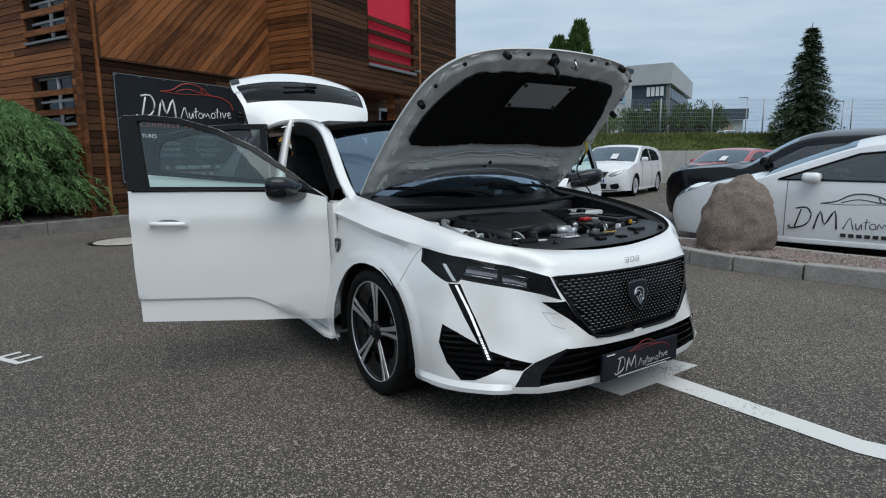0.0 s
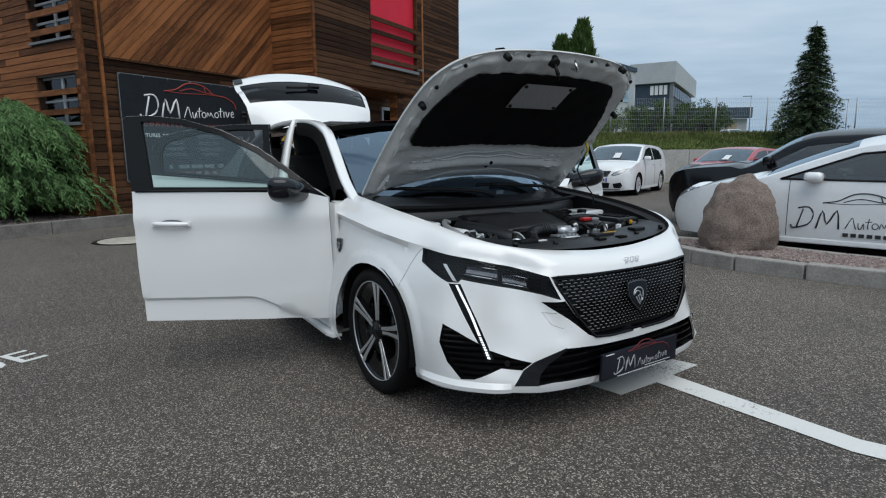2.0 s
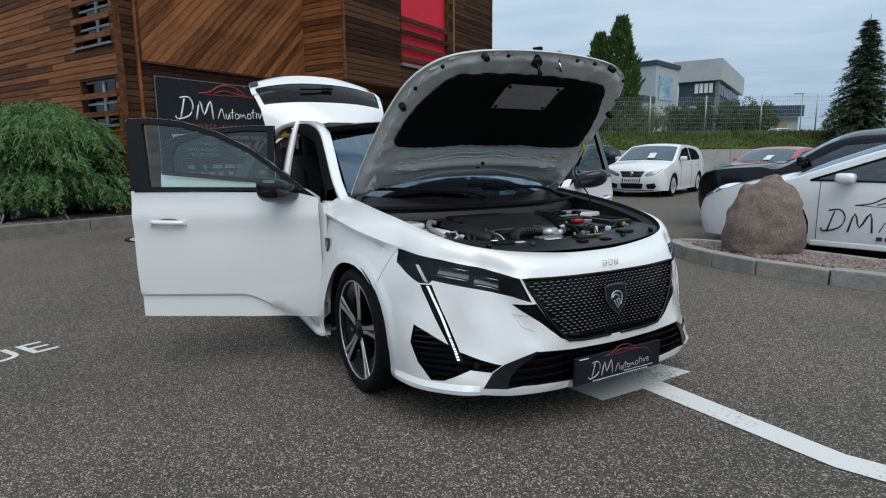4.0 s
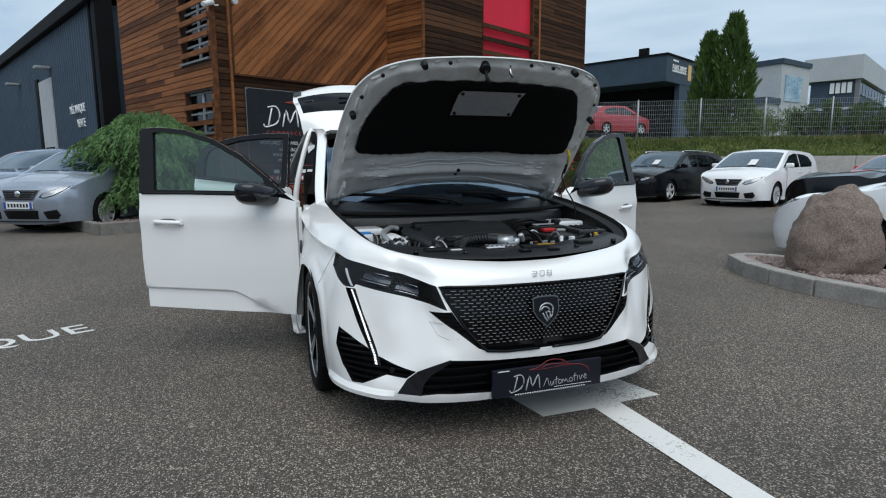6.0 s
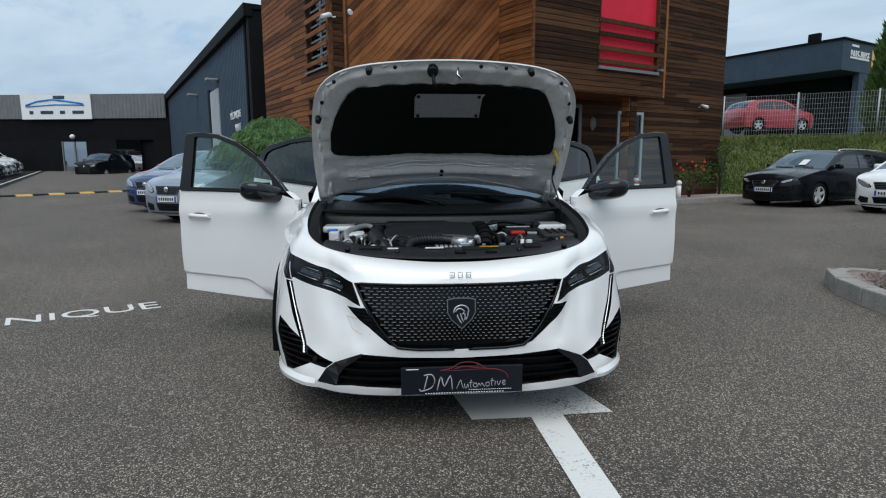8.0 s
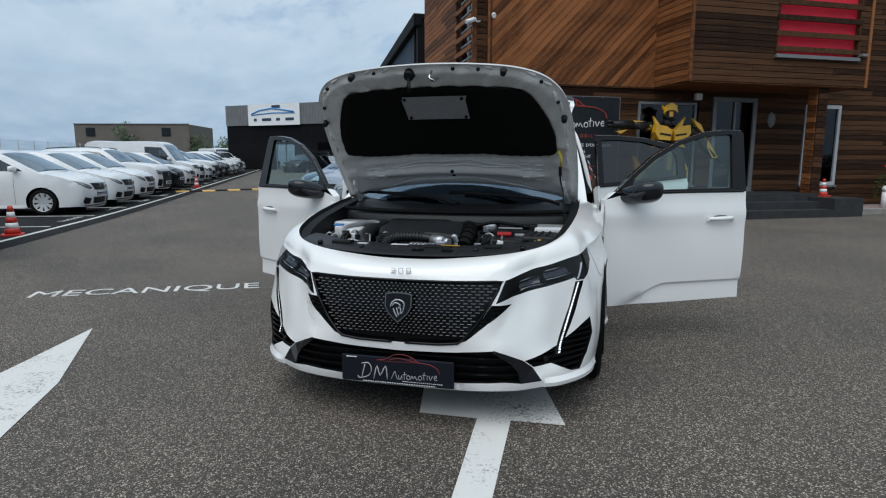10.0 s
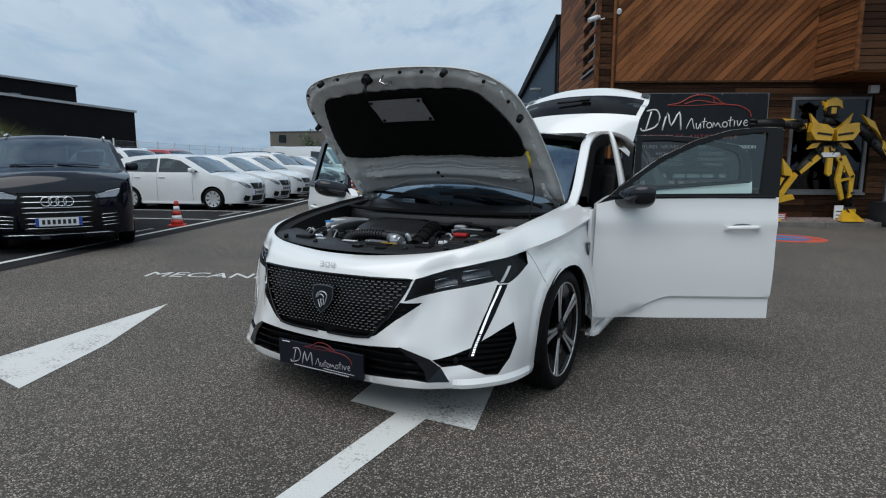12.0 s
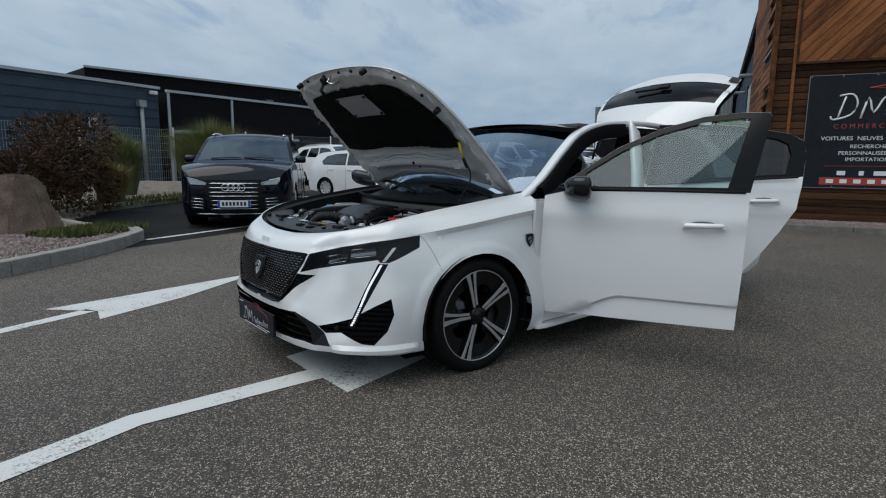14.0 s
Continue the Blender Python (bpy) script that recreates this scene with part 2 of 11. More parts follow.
M_SILVER = mat("silver_alloy", (0.42, 0.43, 0.45), 0.35, metal=0.7, grain=20, spread=0.12)
M_GLASSD = glass("dark_car_glass", (0.16, 0.18, 0.19), 0.02, 0.945)
M_GLASSP = glass("parked_car_side_glass", (0.22, 0.26, 0.27), 0.02, 0.90, 0.5)
M_GLASSC = glass("clear_car_glass", (0.62, 0.79, 0.75), 0.02, 0.94, 0.15, (0.85, 0.96, 1.0))
M_GLASSW = glass("windscreen_glass", (0.24, 0.31, 0.36), 0.02, 0.82, 0.80, (0.78, 0.90, 1.0))
M_GLASSL = glass("lamp_glass", (0.86, 0.88, 0.90), 0.03, 0.985, 0.30)
M_SHOP = glass("mirroring_shop_glass", (0.10, 0.12, 0.13), 0.03, 0.55, 0.45)
M_PANE = glass("building_glass", (0.20, 0.24, 0.25), 0.02, 0.965, 0.6)
M_CABIN = mat("charcoal_cabin_cloth", (0.010, 0.010, 0.0105), 0.85, grain=60, spread=0.3, bump=0.15)
M_LED = lamp_glow("white_led", (0.92, 0.96, 1.0), 0.55)
M_TAIL = mat("red_lamp_plastic", (0.30, 0.012, 0.015), 0.15, coat=0.8, grain=30, spread=0.2)
M_PLATE = mat("white_plate", (0.70, 0.71, 0.72), 0.4, grain=30, spread=0.05)
M_PLATEB = mat("blue_plate_band", (0.02, 0.06, 0.32), 0.4, grain=30, spread=0.1)
M_INK = mat("black_ink", (0.012, 0.012, 0.014), 0.6, grain=30, spread=0.2)
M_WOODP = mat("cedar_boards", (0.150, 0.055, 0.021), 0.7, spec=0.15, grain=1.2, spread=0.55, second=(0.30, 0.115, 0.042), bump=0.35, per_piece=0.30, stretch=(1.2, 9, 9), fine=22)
# the same cedar for the front, with its shade put into the colour
M_WOODSH = mat("shaded_cedar_boards", (0.046, 0.0205, 0.011), 0.75, spec=0.12, grain=1.2, spread=0.55, second=(0.100, 0.047, 0.023), bump=0.35, per_piece=0.30, stretch=(1.2, 9, 9), fine=22)
# timber behind the boards, shade of the gaps put into its colour
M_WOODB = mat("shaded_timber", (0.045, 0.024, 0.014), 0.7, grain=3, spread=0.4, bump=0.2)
M_CONC = mat("kerb_concrete", (0.27, 0.255, 0.235), 0.9, grain=6, spread=0.28, bump=0.4)
M_CONCD = mat("weathered_kerb_concrete", (0.155, 0.145, 0.13), 0.9, grain=6, spread=0.35, bump=0.4)
M_WALLC = mat("grey_retaining_concrete", (0.36, 0.35, 0.33), 0.9, grain=2, spread=0.2, bump=0.3)
M_GRANITE = mat("rose_granite", (0.15, 0.112, 0.092), 0.88, grain=70, spread=0.65, second=(0.33, 0.255, 0.215), bump=1.0, fine=160)
M_GRAVEL = mat("rose_gravel", (0.30, 0.22, 0.20), 0.9, grain=30, spread=0.5, second=(0.46, 0.37, 0.34), bump=0.9)
M_STEELD = mat("anthracite_steel_sheet", (0.038, 0.060, 0.086), 0.6, spec=0.25, grain=1.5, spread=0.2, bump=0.05)
M_STEELM = mat("mid_grey_steel_sheet", (0.17, 0.175, 0.18), 0.5, metal=0.2, grain=1.5, spread=0.15)
M_BLACKC = mat("black_cladding", (0.006, 0.006, 0.007), 0.7, grain=1.5, spread=0.3, spec=0.12)
M_GALV = mat("galvanised_steel", (0.34, 0.36, 0.37), 0.5, metal=0.6, grain=15, spread=0.2)
M_SIGNB = mat("anthracite_sign_sheet", (0.012, 0.015, 0.019), 0.6, grain=2, spread=0.25, spec=0.2)
M_SIGNW = mat("white_sign_vinyl", (0.78, 0.78, 0.78), 0.45, grain=8, spread=0.05)
M_SIGNR = mat("red_sign_vinyl", (0.36, 0.05, 0.035), 0.45, grain=8, spread=0.1)
M_REDPANEL = mat("red_window_panel", (0.62, 0.025, 0.05), 0.6, spec=0.15, grain=2, spread=0.1)
M_LEAF = mat("conifer_green", (0.058, 0.128, 0.045), 0.8, grain=4, spread=0.45, second=(0.14, 0.25, 0.092), per_piece=0.1, spec=0.2)
M_LEAFD = mat("dark_spruce_green", (0.085, 0.145, 0.080), 0.85, grain=2, spread=0.45, second=(0.17, 0.235, 0.13), spec=0.15)
M_LEAFT = mat("thuja_green", (0.045, 0.095, 0.024), 0.85, grain=3, spread=0.45, second=(0.105, 0.175, 0.046), spec=0.15)
M_LEAFR = mat("russet_leaves", (0.030, 0.040, 0.018), 0.8, grain=3, spread=0.5, second=(0.115, 0.055, 0.036), spec=0.2)
M_GRASS = mat("rough_grass", (0.060, 0.085, 0.022), 0.9, grain=1.2, spread=0.45, second=(0.15, 0.16, 0.055), bump=0.8, spec=0.15)
M_GRASSY = mat("pale_tall_grass", (0.19, 0.20, 0.085), 0.9, grain=3, spread=0.4, spec=0.15)
M_BARK = mat("bark", (0.075, 0.055, 0.04), 0.9, grain=8, spread=0.4, bump=0.6)
M_YELLOW = mat("yellow_enamel", (0.60, 0.33, 0.010), 0.35, coat=0.5, grain=5, spread=0.2)
M_ORANGE = mat("orange_red_plastic", (0.52, 0.030, 0.018), 0.5, grain=10, spread=0.15)
M_WHITEPL = mat("white_plastic", (0.70, 0.71, 0.72), 0.45, grain=10, spread=0.08)
M_OFFICE = mat("pale_grey_render", (0.40, 0.42, 0.44), 0.7, grain=0.5, spread=0.1)
# pale blue stands for the haze in front of the far hills
M_HILL = mat("hazy_blue_hills", (0.22, 0.30, 0.38), 1.0, grain=0.002, spread=0.1, spec=0.0)
M_EARTH = mat("dry_earth_and_chips", (0.15, 0.12, 0.095), 0.95, grain=5, spread=0.4, second=(0.26, 0.22, 0.18), bump=0.9)

# ---- building helpers ----
import functools
from mathutils.geometry import delaunay_2d_cdt


def thing(name, m=None, label="", category="", group="", kind=""):
    ob = new(name)
    ob.empty_display_size = 0.1
    if m is not None:
        ob.matrix_world = m
    return tagged(ob, label, category, group, kind)


def mesh_ob(name, bm, material, smooth=False):
    me = bpy.data.meshes.new(name)
    bm.to_mesh(me)
    bm.free()
    for mm in material if isinstance(material, (list, tuple)) else [material]:
        me.materials.append(mm)
    if smooth:
        me.shade_smooth()
    return new(name, me)


def part(name, bm, material, parent, label="", smooth=False):
    ob = mesh_ob(name, bm, material, smooth)
    ob.parent = parent
    if label:
        ob["label"] = label
    return ob


def solo(name, bm, material, label, category, group="", kind="", m=None, smooth=False):
    ob = mesh_ob(name, bm, material, smooth)
    if m is not None:
        ob.matrix_world = m
    return tagged(ob, label, category, group, kind)


def box(bm, c, s, m=None, bevel=0.0, mi=0):
    r = bmesh.ops.create_cube(bm, size=1.0)
    mm = Matrix.Translation(c) @ Matrix.Diagonal((*s, 1))
    if m is not None:
        mm = m @ mm
    bmesh.ops.transform(bm, matrix=mm, verts=r["verts"])
    faces = {f for v in r["verts"] for f in v.link_faces}
    if bevel:
        es = list({e for v in r["verts"] for e in v.link_edges})
        g = bmesh.ops.bevel(bm, geom=es, offset=bevel, segments=2, affect="EDGES", profile=0.6)
        faces |= set(g["faces"])
    for f in faces:
        if f.is_valid:
            f.material_index = mi
    return bm


def rod(bm, a, b, r, r2=None, n=8, caps=True, mi=0):
    a, b = Vector(a), Vector(b)
    d = b - a
    q = d.to_track_quat("Z", "Y").to_matrix()
    rings = []
    for p, rr in ((a, r), (b, r if r2 is None else r2)):
        rings.append([bm.verts.new(p + q @ Vector((rr * math.cos(2 * math.pi * i / n), rr * math.sin(2 * math.pi * i / n), 0))) for i in range(n)])
    for i in range(n):
        f = bm.faces.new((rings[0][i], rings[0][(i + 1) % n], rings[1][(i + 1) % n], rings[1][i]))
        f.material_index = mi
        f.smooth = True
    if caps:
        bm.faces.new(rings[0][::-1]).material_index = mi
        bm.faces.new(rings[1]).material_index = mi
    return bm


def tube(bm, pts, r, n=8, mi=0):
    pts = [Vector(p) for p in pts]
    rings = []
    up = Vector((0, 0, 1))
    for i, p in enumerate(pts):
        d = (pts[min(i + 1, len(pts) - 1)] - pts[max(i - 1, 0)]).normalized()
        sx = d.cross(up if abs(d.dot(up)) < 0.95 else Vector((1, 0, 0))).normalized()
        sy = sx.cross(d)
        rr = r[i] if isinstance(r, (list, tuple)) else r
        rings.append([bm.verts.new(p + sx * rr * math.cos(2 * math.pi * k / n) + sy * rr * math.sin(2 * math.pi * k / n)) for k in range(n)])
    for a, b in zip(rings, rings[1:]):
        for k in range(n):
            f = bm.faces.new((a[k], a[(k + 1) % n], b[(k + 1) % n], b[k]))
            f.smooth = True
            f.material_index = mi
    bm.faces.new(rings[0][::-1]).material_index = mi
    bm.faces.new(rings[-1]).material_index = mi
    return bm


def curve_pts(ctrl, n):
    """Catmull-Rom through the control points, n points a span."""
    c = [Vector(p) for p in ctrl]
    out = []
    for i in range(len(c) - 1):
        p0, p1, p2, p3 = c[max(i - 1, 0)], c[i], c[i + 1], c[min(i + 2, len(c) - 1)]
        for k in range(n):
            t = k / n
            out.append(0.5 * ((2 * p1) + (p2 - p0) * t + (2 * p0 - 5 * p1 + 4 * p2 - p3) * t * t + (3 * p1 - p0 - 3 * p2 + p3) * t ** 3))
    out.append(c[-1])
    return out


def lathe(bm, profile, n=32, axis="X", mi=0, mis=None):
    """Turn (radius, offset) pairs round an axis through the origin."""
    rings = []
    for r, o in profile:
        ring = []
        for k in range(n):
            a = 2 * math.pi * k / n
            p = (o, r * math.cos(a), r * math.sin(a)) if axis == "X" else (r * math.cos(a), r * math.sin(a), o)
            ring.append(bm.verts.new(p))
        rings.append(ring)
    for j, (a, b) in enumerate(zip(rings, rings[1:])):
        for k in range(n):
            f = bm.faces.new((a[k], a[(k + 1) % n], b[(k + 1) % n], b[k]))
            f.smooth = True
            f.material_index = mis[j] if mis else mi
    return bm


def slab(bm, pts, h, m=None, mi=0):
    """A polygon in the x-y plane, raised to the thickness h."""
    lo = [Vector((p[0], p[1], 0)) for p in pts]
    hi = [Vector((p[0], p[1], h)) for p in pts]
    if m is not None:
        lo, hi = [m @ p for p in lo], [m @ p for p in hi]
    a = [bm.verts.new(p) for p in lo]
    b = [bm.verts.new(p) for p in hi]
    fs = [bm.faces.new(a[::-1]), bm.faces.new(b)]
    for i in range(len(a)):
        j = (i + 1) % len(a)
        fs.append(bm.faces.new((a[i], a[j], b[j], b[i])))
    for f in fs:
        f.material_index = mi
    return bm


def inside(p, poly):
    x, y, c = p[0], p[1], False
    j = len(poly) - 1
    for i in range(len(poly)):
        (xi, yi), (xj, yj) = poly[i][:2], poly[j][:2]
        if (yi > y) != (yj > y) and x < (xj - xi) * (y - yi) / (yj - yi) + xi:
            c = not c
        j = i
    return c


def dense(poly, step):
    out = []
    for i, p in enumerate(poly):
        q = poly[(i + 1) % len(poly)]
        d = math.hypot(q[0] - p[0], q[1] - p[1])
        k = max(1, int(d / step + 0.5))
        out += [(p[0] + (q[0] - p[0]) * j / k, p[1] + (q[1] - p[1]) * j / k) for j in range(k)]
    return out


def skin(outer, regions, step, fn, edge=None, lines=()):
    """Cut a flat sheet along the outlines of regions and lay each piece on the surface fn(a, b).
    Returns name -> (list of 3D points, list of triangles); the rest of the sheet is under ''. lines: creases that the triangles follow."""
    edge = edge or step
    polys = [dense(outer, edge)] + [dense(r, edge) for r in regions.values()]
    vs, es = [], []
    for poly in polys:
        o = len(vs)
        vs += [Vector(p) for p in poly]
        es += [(o + i, o + (i + 1) % len(poly)) for i in range(len(poly))]
    xs = [p[0] for p in polys[0]]
    ys = [p[1] for p in polys[0]]
    allp = [p for poly in polys for p in poly]
    for line in lines:
        run = []
        for a, b in zip(line, line[1:]):
            k = max(1, int(math.dist(a, b) / edge + 0.5))
            run += [(a[0] + (b[0] - a[0]) * j / k, a[1] + (b[1] - a[1]) * j / k) for j in range(k)]
        o = len(vs)
        vs += [Vector(p) for p in run]
        es += [(o + i, o + i + 1) for i in range(len(run) - 1)]
        allp += run
    cell = {}
    for p in allp:
        cell.setdefault((int(p[0] // step), int(p[1] // step)), []).append(p)
    a = min(xs) + step * 0.5
    while a < max(xs):
        b = min(ys) + step * 0.5
        while b < max(ys):
            ca, cb = int(a // step), int(b // step)
            close = any((q[0] - a) ** 2 + (q[1] - b) ** 2 < (0.45 * step) ** 2 for i in (-1, 0, 1) for j in (-1, 0, 1) for q in cell.get((ca + i, cb + j), ()))
            if not close and inside((a, b), polys[0]):
                vs.append(Vector((a, b)))
            b += step
        a += step
    v2, _, f2, *_ = delaunay_2d_cdt(vs, es, [], 0, 1e-6)
    out = {}
    for f in f2:
        c = sum((v2[i] for i in f), Vector((0, 0))) / len(f)
        q = [v2[i] for i in f]
        if abs((q[1] - q[0]).cross(q[2] - q[0])) < 1.2e-6 or not inside(c, polys[0]):
            continue
        name = ""
        for key, r in zip(regions, polys[1:]):
            if inside(c, r):
                name = key
                break
        out.setdefault(name, []).append(f)
    res = {}
    for name, fs in out.items():
        used = sorted({i for f in fs for i in f})
        ix = {u: k for k, u in enumerate(used)}
        res[name] = ([v2[u].copy() for u in used], [tuple(ix[i] for i in f) for f in fs])
    return {k: ([Vector(fn(p[0], p[1])) for p in ps], fs, ps) for k, (ps, fs) in res.items()}


def add_skin(bm, piece, mirror=False, both=False, offset=None, flip=False, mi=0):
    """Put a piece of skin into bm; offset moves each point by a vector function of its place."""
    pts, fs, _ = piece
    for sx in ((1, -1) if both else ((-1,) if mirror else (1,))):
        vs = []
        for p in pts:
            q = p + offset(p) if offset else p
            vs.append(bm.verts.new((q[0] * sx, q[1], q[2])))
        for f in fs:
            idx = f if (sx > 0) != flip else f[::-1]
            try:
                g = bm.faces.new([vs[i] for i in idx])
                g.smooth = True
                g.material_index = mi
            except ValueError:
                pass
    return bm


def text_mesh(body, size, depth=0.002, slant=0.0, squeeze=1.0):
    """The words as a mesh in the x-y plane, centred, with a small thickness."""
    cu = bpy.data.curves.new("words", "FONT")
    cu.body, cu.size, cu.extrude, cu.shear = body, size, depth / 2, slant
    cu.align_x, cu.align_y = "CENTER", "CENTER"
    cu.resolution_u = 3
    ob = bpy.data.objects.new("words", cu)
    scene.collection.objects.link(ob)
    dg = bpy.context.evaluated_depsgraph_get()
    me = bpy.data.meshes.new_from_object(ob.evaluated_get(dg))
    bpy.data.objects.remove(ob)
    bm = bmesh.new()
    bm.from_mesh(me)
    bpy.data.meshes.remove(me)
    if squeeze != 1.0:
        bmesh.ops.scale(bm, vec=(squeeze, 1, 1), verts=bm.verts[:])
    return bm


def words(name, body, size, material, parent, m, slant=0.0, squeeze=1.0, depth=0.003, label=""):
    bm = text_mesh(body, size, depth, slant, squeeze)
    bmesh.ops.transform(bm, matrix=m, verts=bm.verts[:])
    o = part(name, bm, material, parent, label)
    o["kind"] = "stuff"
    return o


def lerp(table, x):
    """Piecewise smooth lookup in a list of (x, value)."""
    if x <= table[0][0]:
        return table[0][1]
    for (x0, v0), (x1, v1) in zip(table, table[1:]):
        if x <= x1:
            t = (x - x0) / (x1 - x0)
            return v0 + (v1 - v0) * t
    return table[-1][1]


def smooth(e0, e1, x):
    t = min(1, max(0, (x - e0) / (e1 - e0)))
    return t * t * (3 - 2 * t)


def script(parent, m, k, light, red):
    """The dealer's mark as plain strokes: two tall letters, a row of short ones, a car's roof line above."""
    def st(pts, r):
        return [m @ Vector((x * k, y * k, 0.0)) for x, y in pts], r * k
    bm = bmesh.new()
    for pts, r in (([(-1.62, 0.42), (-1.30, 0.46), (-1.16, 0.20), (-1.30, -0.12), (-1.72, -0.26), (-1.80, -0.16)], 0.028), ([(-1.46, 0.40), (-1.62, -0.22)], 0.028),
                   ([(-1.06, -0.24), (-0.90, 0.36), (-0.76, -0.08), (-0.50, 0.38), (-0.42, -0.22)], 0.030)):
        tube(bm, *st(curve_pts([(*p, 0) for p in pts], 3) and [tuple(p[:2]) for p in curve_pts([(*p, 0) for p in pts], 3)], r), 5)
    part("script_capital", bm, light, parent)
    bm = bmesh.new()
    ring = [(0.5 + 0.5 * math.cos(a * 0.7), 0.5 + 0.5 * math.sin(a * 0.7)) for a in range(10)]
    cup = [(0.0, 1.0), (0.1, 0.15), (0.45, 0.0), (0.85, 0.95), (0.95, 0.0)]
    arches = [(0.0, 0.0), (0.1, 0.95), (0.40, 0.2), (0.55, 0.95), (0.85, 0.2), (1.0, 0.05)]
    shapes = [([(0.0, 0.0), (0.55, 1.0), (0.75, 0.5), (0.95, 0.0)], 0.30, 0.36), (cup, 0.17, 0.19), ([(0.6, 1.0), (0.4, 0.3), (0.55, 0.0)], 0.13, 0.34), (ring, 0.16, 0.18), (arches, 0.30, 0.18), (ring, 0.16, 0.18), ([(0.6, 1.0), (0.4, 0.3), (0.55, 0.0)], 0.13, 0.34), ([(0.5, 1.0), (0.4, 0.0)], 0.09, 0.20), ([(0.0, 1.0), (0.35, 0.0), (0.9, 1.0)], 0.17, 0.19), ([(0.1, 0.45), (0.8, 0.6), (0.5, 1.0), (0.1, 0.5), (0.4, 0.0), (0.9, 0.15)], 0.18, 0.20)]
    x = -0.24
    for i, (pts, w, h) in enumerate(shapes):
        pts = [(x + a * w, -0.19 + 0.012 * i + b * h) for a, b in pts]
        tube(bm, *st([tuple(p[:2]) for p in curve_pts([(*p, 0) for p in pts], 3)], 0.016), 5)
        if i in (2, 6):
            tube(bm, *st([(x - 0.02, -0.19 + 0.012 * i + 0.62 * h), (x + w + 0.03, -0.19 + 0.012 * i + 0.70 * h)], 0.014), 5)
        x += w + 0.035
    part("script_letters", bm, light, parent)["kind"] = "stuff"
    bm = bmesh.new()
    for pts, r in (([(-0.92, 0.62), (-0.50, 0.70), (-0.10, 0.92), (0.30, 0.96), (0.70, 0.86), (1.00, 0.66), (1.50, 0.60), (1.86, 0.42), (1.95, 0.20)], 0.022), ([(-0.35, 0.66), (0.10, 0.78), (0.62, 0.70), (1.00, 0.66)], 0.018), ([(0.62, 0.86), (0.68, 0.70)], 0.018), ([(-0.92, 0.62), (-0.2, 0.60), (0.7, 0.64), (1.5, 0.60)], 0.012)):
        tube(bm, *st([tuple(p[:2]) for p in curve_pts([(*p, 0) for p in pts], 4)], r), 5)
    part("roof_line_stroke", bm, red, parent)

# ---- ground ----
BANK_P, BANK_D = Vector((-3.4, 22.6)), Vector((0.95, 0.312))
WALL_A = 3.3


def bank_d(x, y):
    return -BANK_D.y * (x - BANK_P.x) + BANK_D.x * (y - BANK_P.y)


def ground_z(x, y):
    s = -0.9 * x + 0.43 * y
    r = 0.0185 * max(0.0, s - 10) ** 2 / (max(0.0, s - 10) + 4) if s < 90 else 1.5
    r += 0.042 * smooth(1.0, 2.3, 0.6 * x + 0.75 * y) * (1 - smooth(5.2, 6.8, y)) * (1 - smooth(2.6, 4.5, x))
    return r if bank_d(x, y) < 0 or x < -8 else r * max(0, 1 - bank_d(x, y) / 10)


def ground_sheet():
    xs = [-900, -400, -200, -140, -110] + [-90 + 3 * i for i in range(25)] + [-14 + 1.0 * i for i in range(10)] + [-4 + 0.25 * i for i in range(36)] + [5 + 1.0 * i for i in range(13)] + [22, 30, 45, 70, 120, 300, 900]
    ys = [-900, -300, -120, -60, -40, -30, -24] + [-20 + 1.0 * i for i in range(20)] + [0.25 * i for i in range(32)] + [8 + 1.0 * i for i in range(32)] + [44, 50, 60, 80, 120, 300, 900]
    verts = [(x, y, ground_z(x, y)) for y in ys for x in xs]
    n = len(xs)
    faces = [(j * n + i, j * n + i + 1, (j + 1) * n + i + 1, (j + 1) * n + i) for j in range(len(ys) - 1) for i in range(n - 1)]
    me = bpy.data.meshes.new("ground")
    me.from_pydata(verts, [], faces)
    me.materials.append(M_ASPHALT)
    me.shade_smooth()
    tagged(new("ground", me), "coarse dark grey asphalt of the dealer's yard", "ground", kind="structure")


ground_sheet()


def on_ground(x, y, dz=0.0):
    return Vector((x, y, ground_z(x, y) + dz))


def painted(name, polys, material, label, category="road marking", h=0.004, kind="structure", group=""):
    bm = bmesh.new()
    for poly in polys:
        a = [bm.verts.new(on_ground(p[0], p[1], h)) for p in poly]
        f = bm.faces.new(a)
        if f.normal.z < 0:
            f.normal_flip()
    bmesh.ops.triangulate(bm, faces=bm.faces[:])
    return solo(name, bm, material, label, category, kind=kind, group=group)


def strip(a, b, w):
    a, b = Vector(a), Vector(b)
    d = (b - a).normalized()
    n = Vector((-d.y, d.x)) * w / 2
    return [a + n, b + n, b - n, a - n]

# ---- road markings ----
AR = [(0.985, 2.845), (1.435, 3.365), (1.41, 3.43), (0.95, 3.72), (0.42, 3.36), (0.52, 3.25)]


def arrow(pts, label):
    return painted("road_arrow", pts, M_PAINT, label, group="lane arrows")


# lane arrow under the car's nose and the bent line that leads to it
T1 = Vector((1.18, 3.05))
arrow([[(1.082, 2.900), (1.264, 3.095), (1.358, 3.212), (1.513, 3.392), (0.97, 3.68), (0.50, 3.42), (0.52, 3.25)]], "white lane arrow partly under the car")
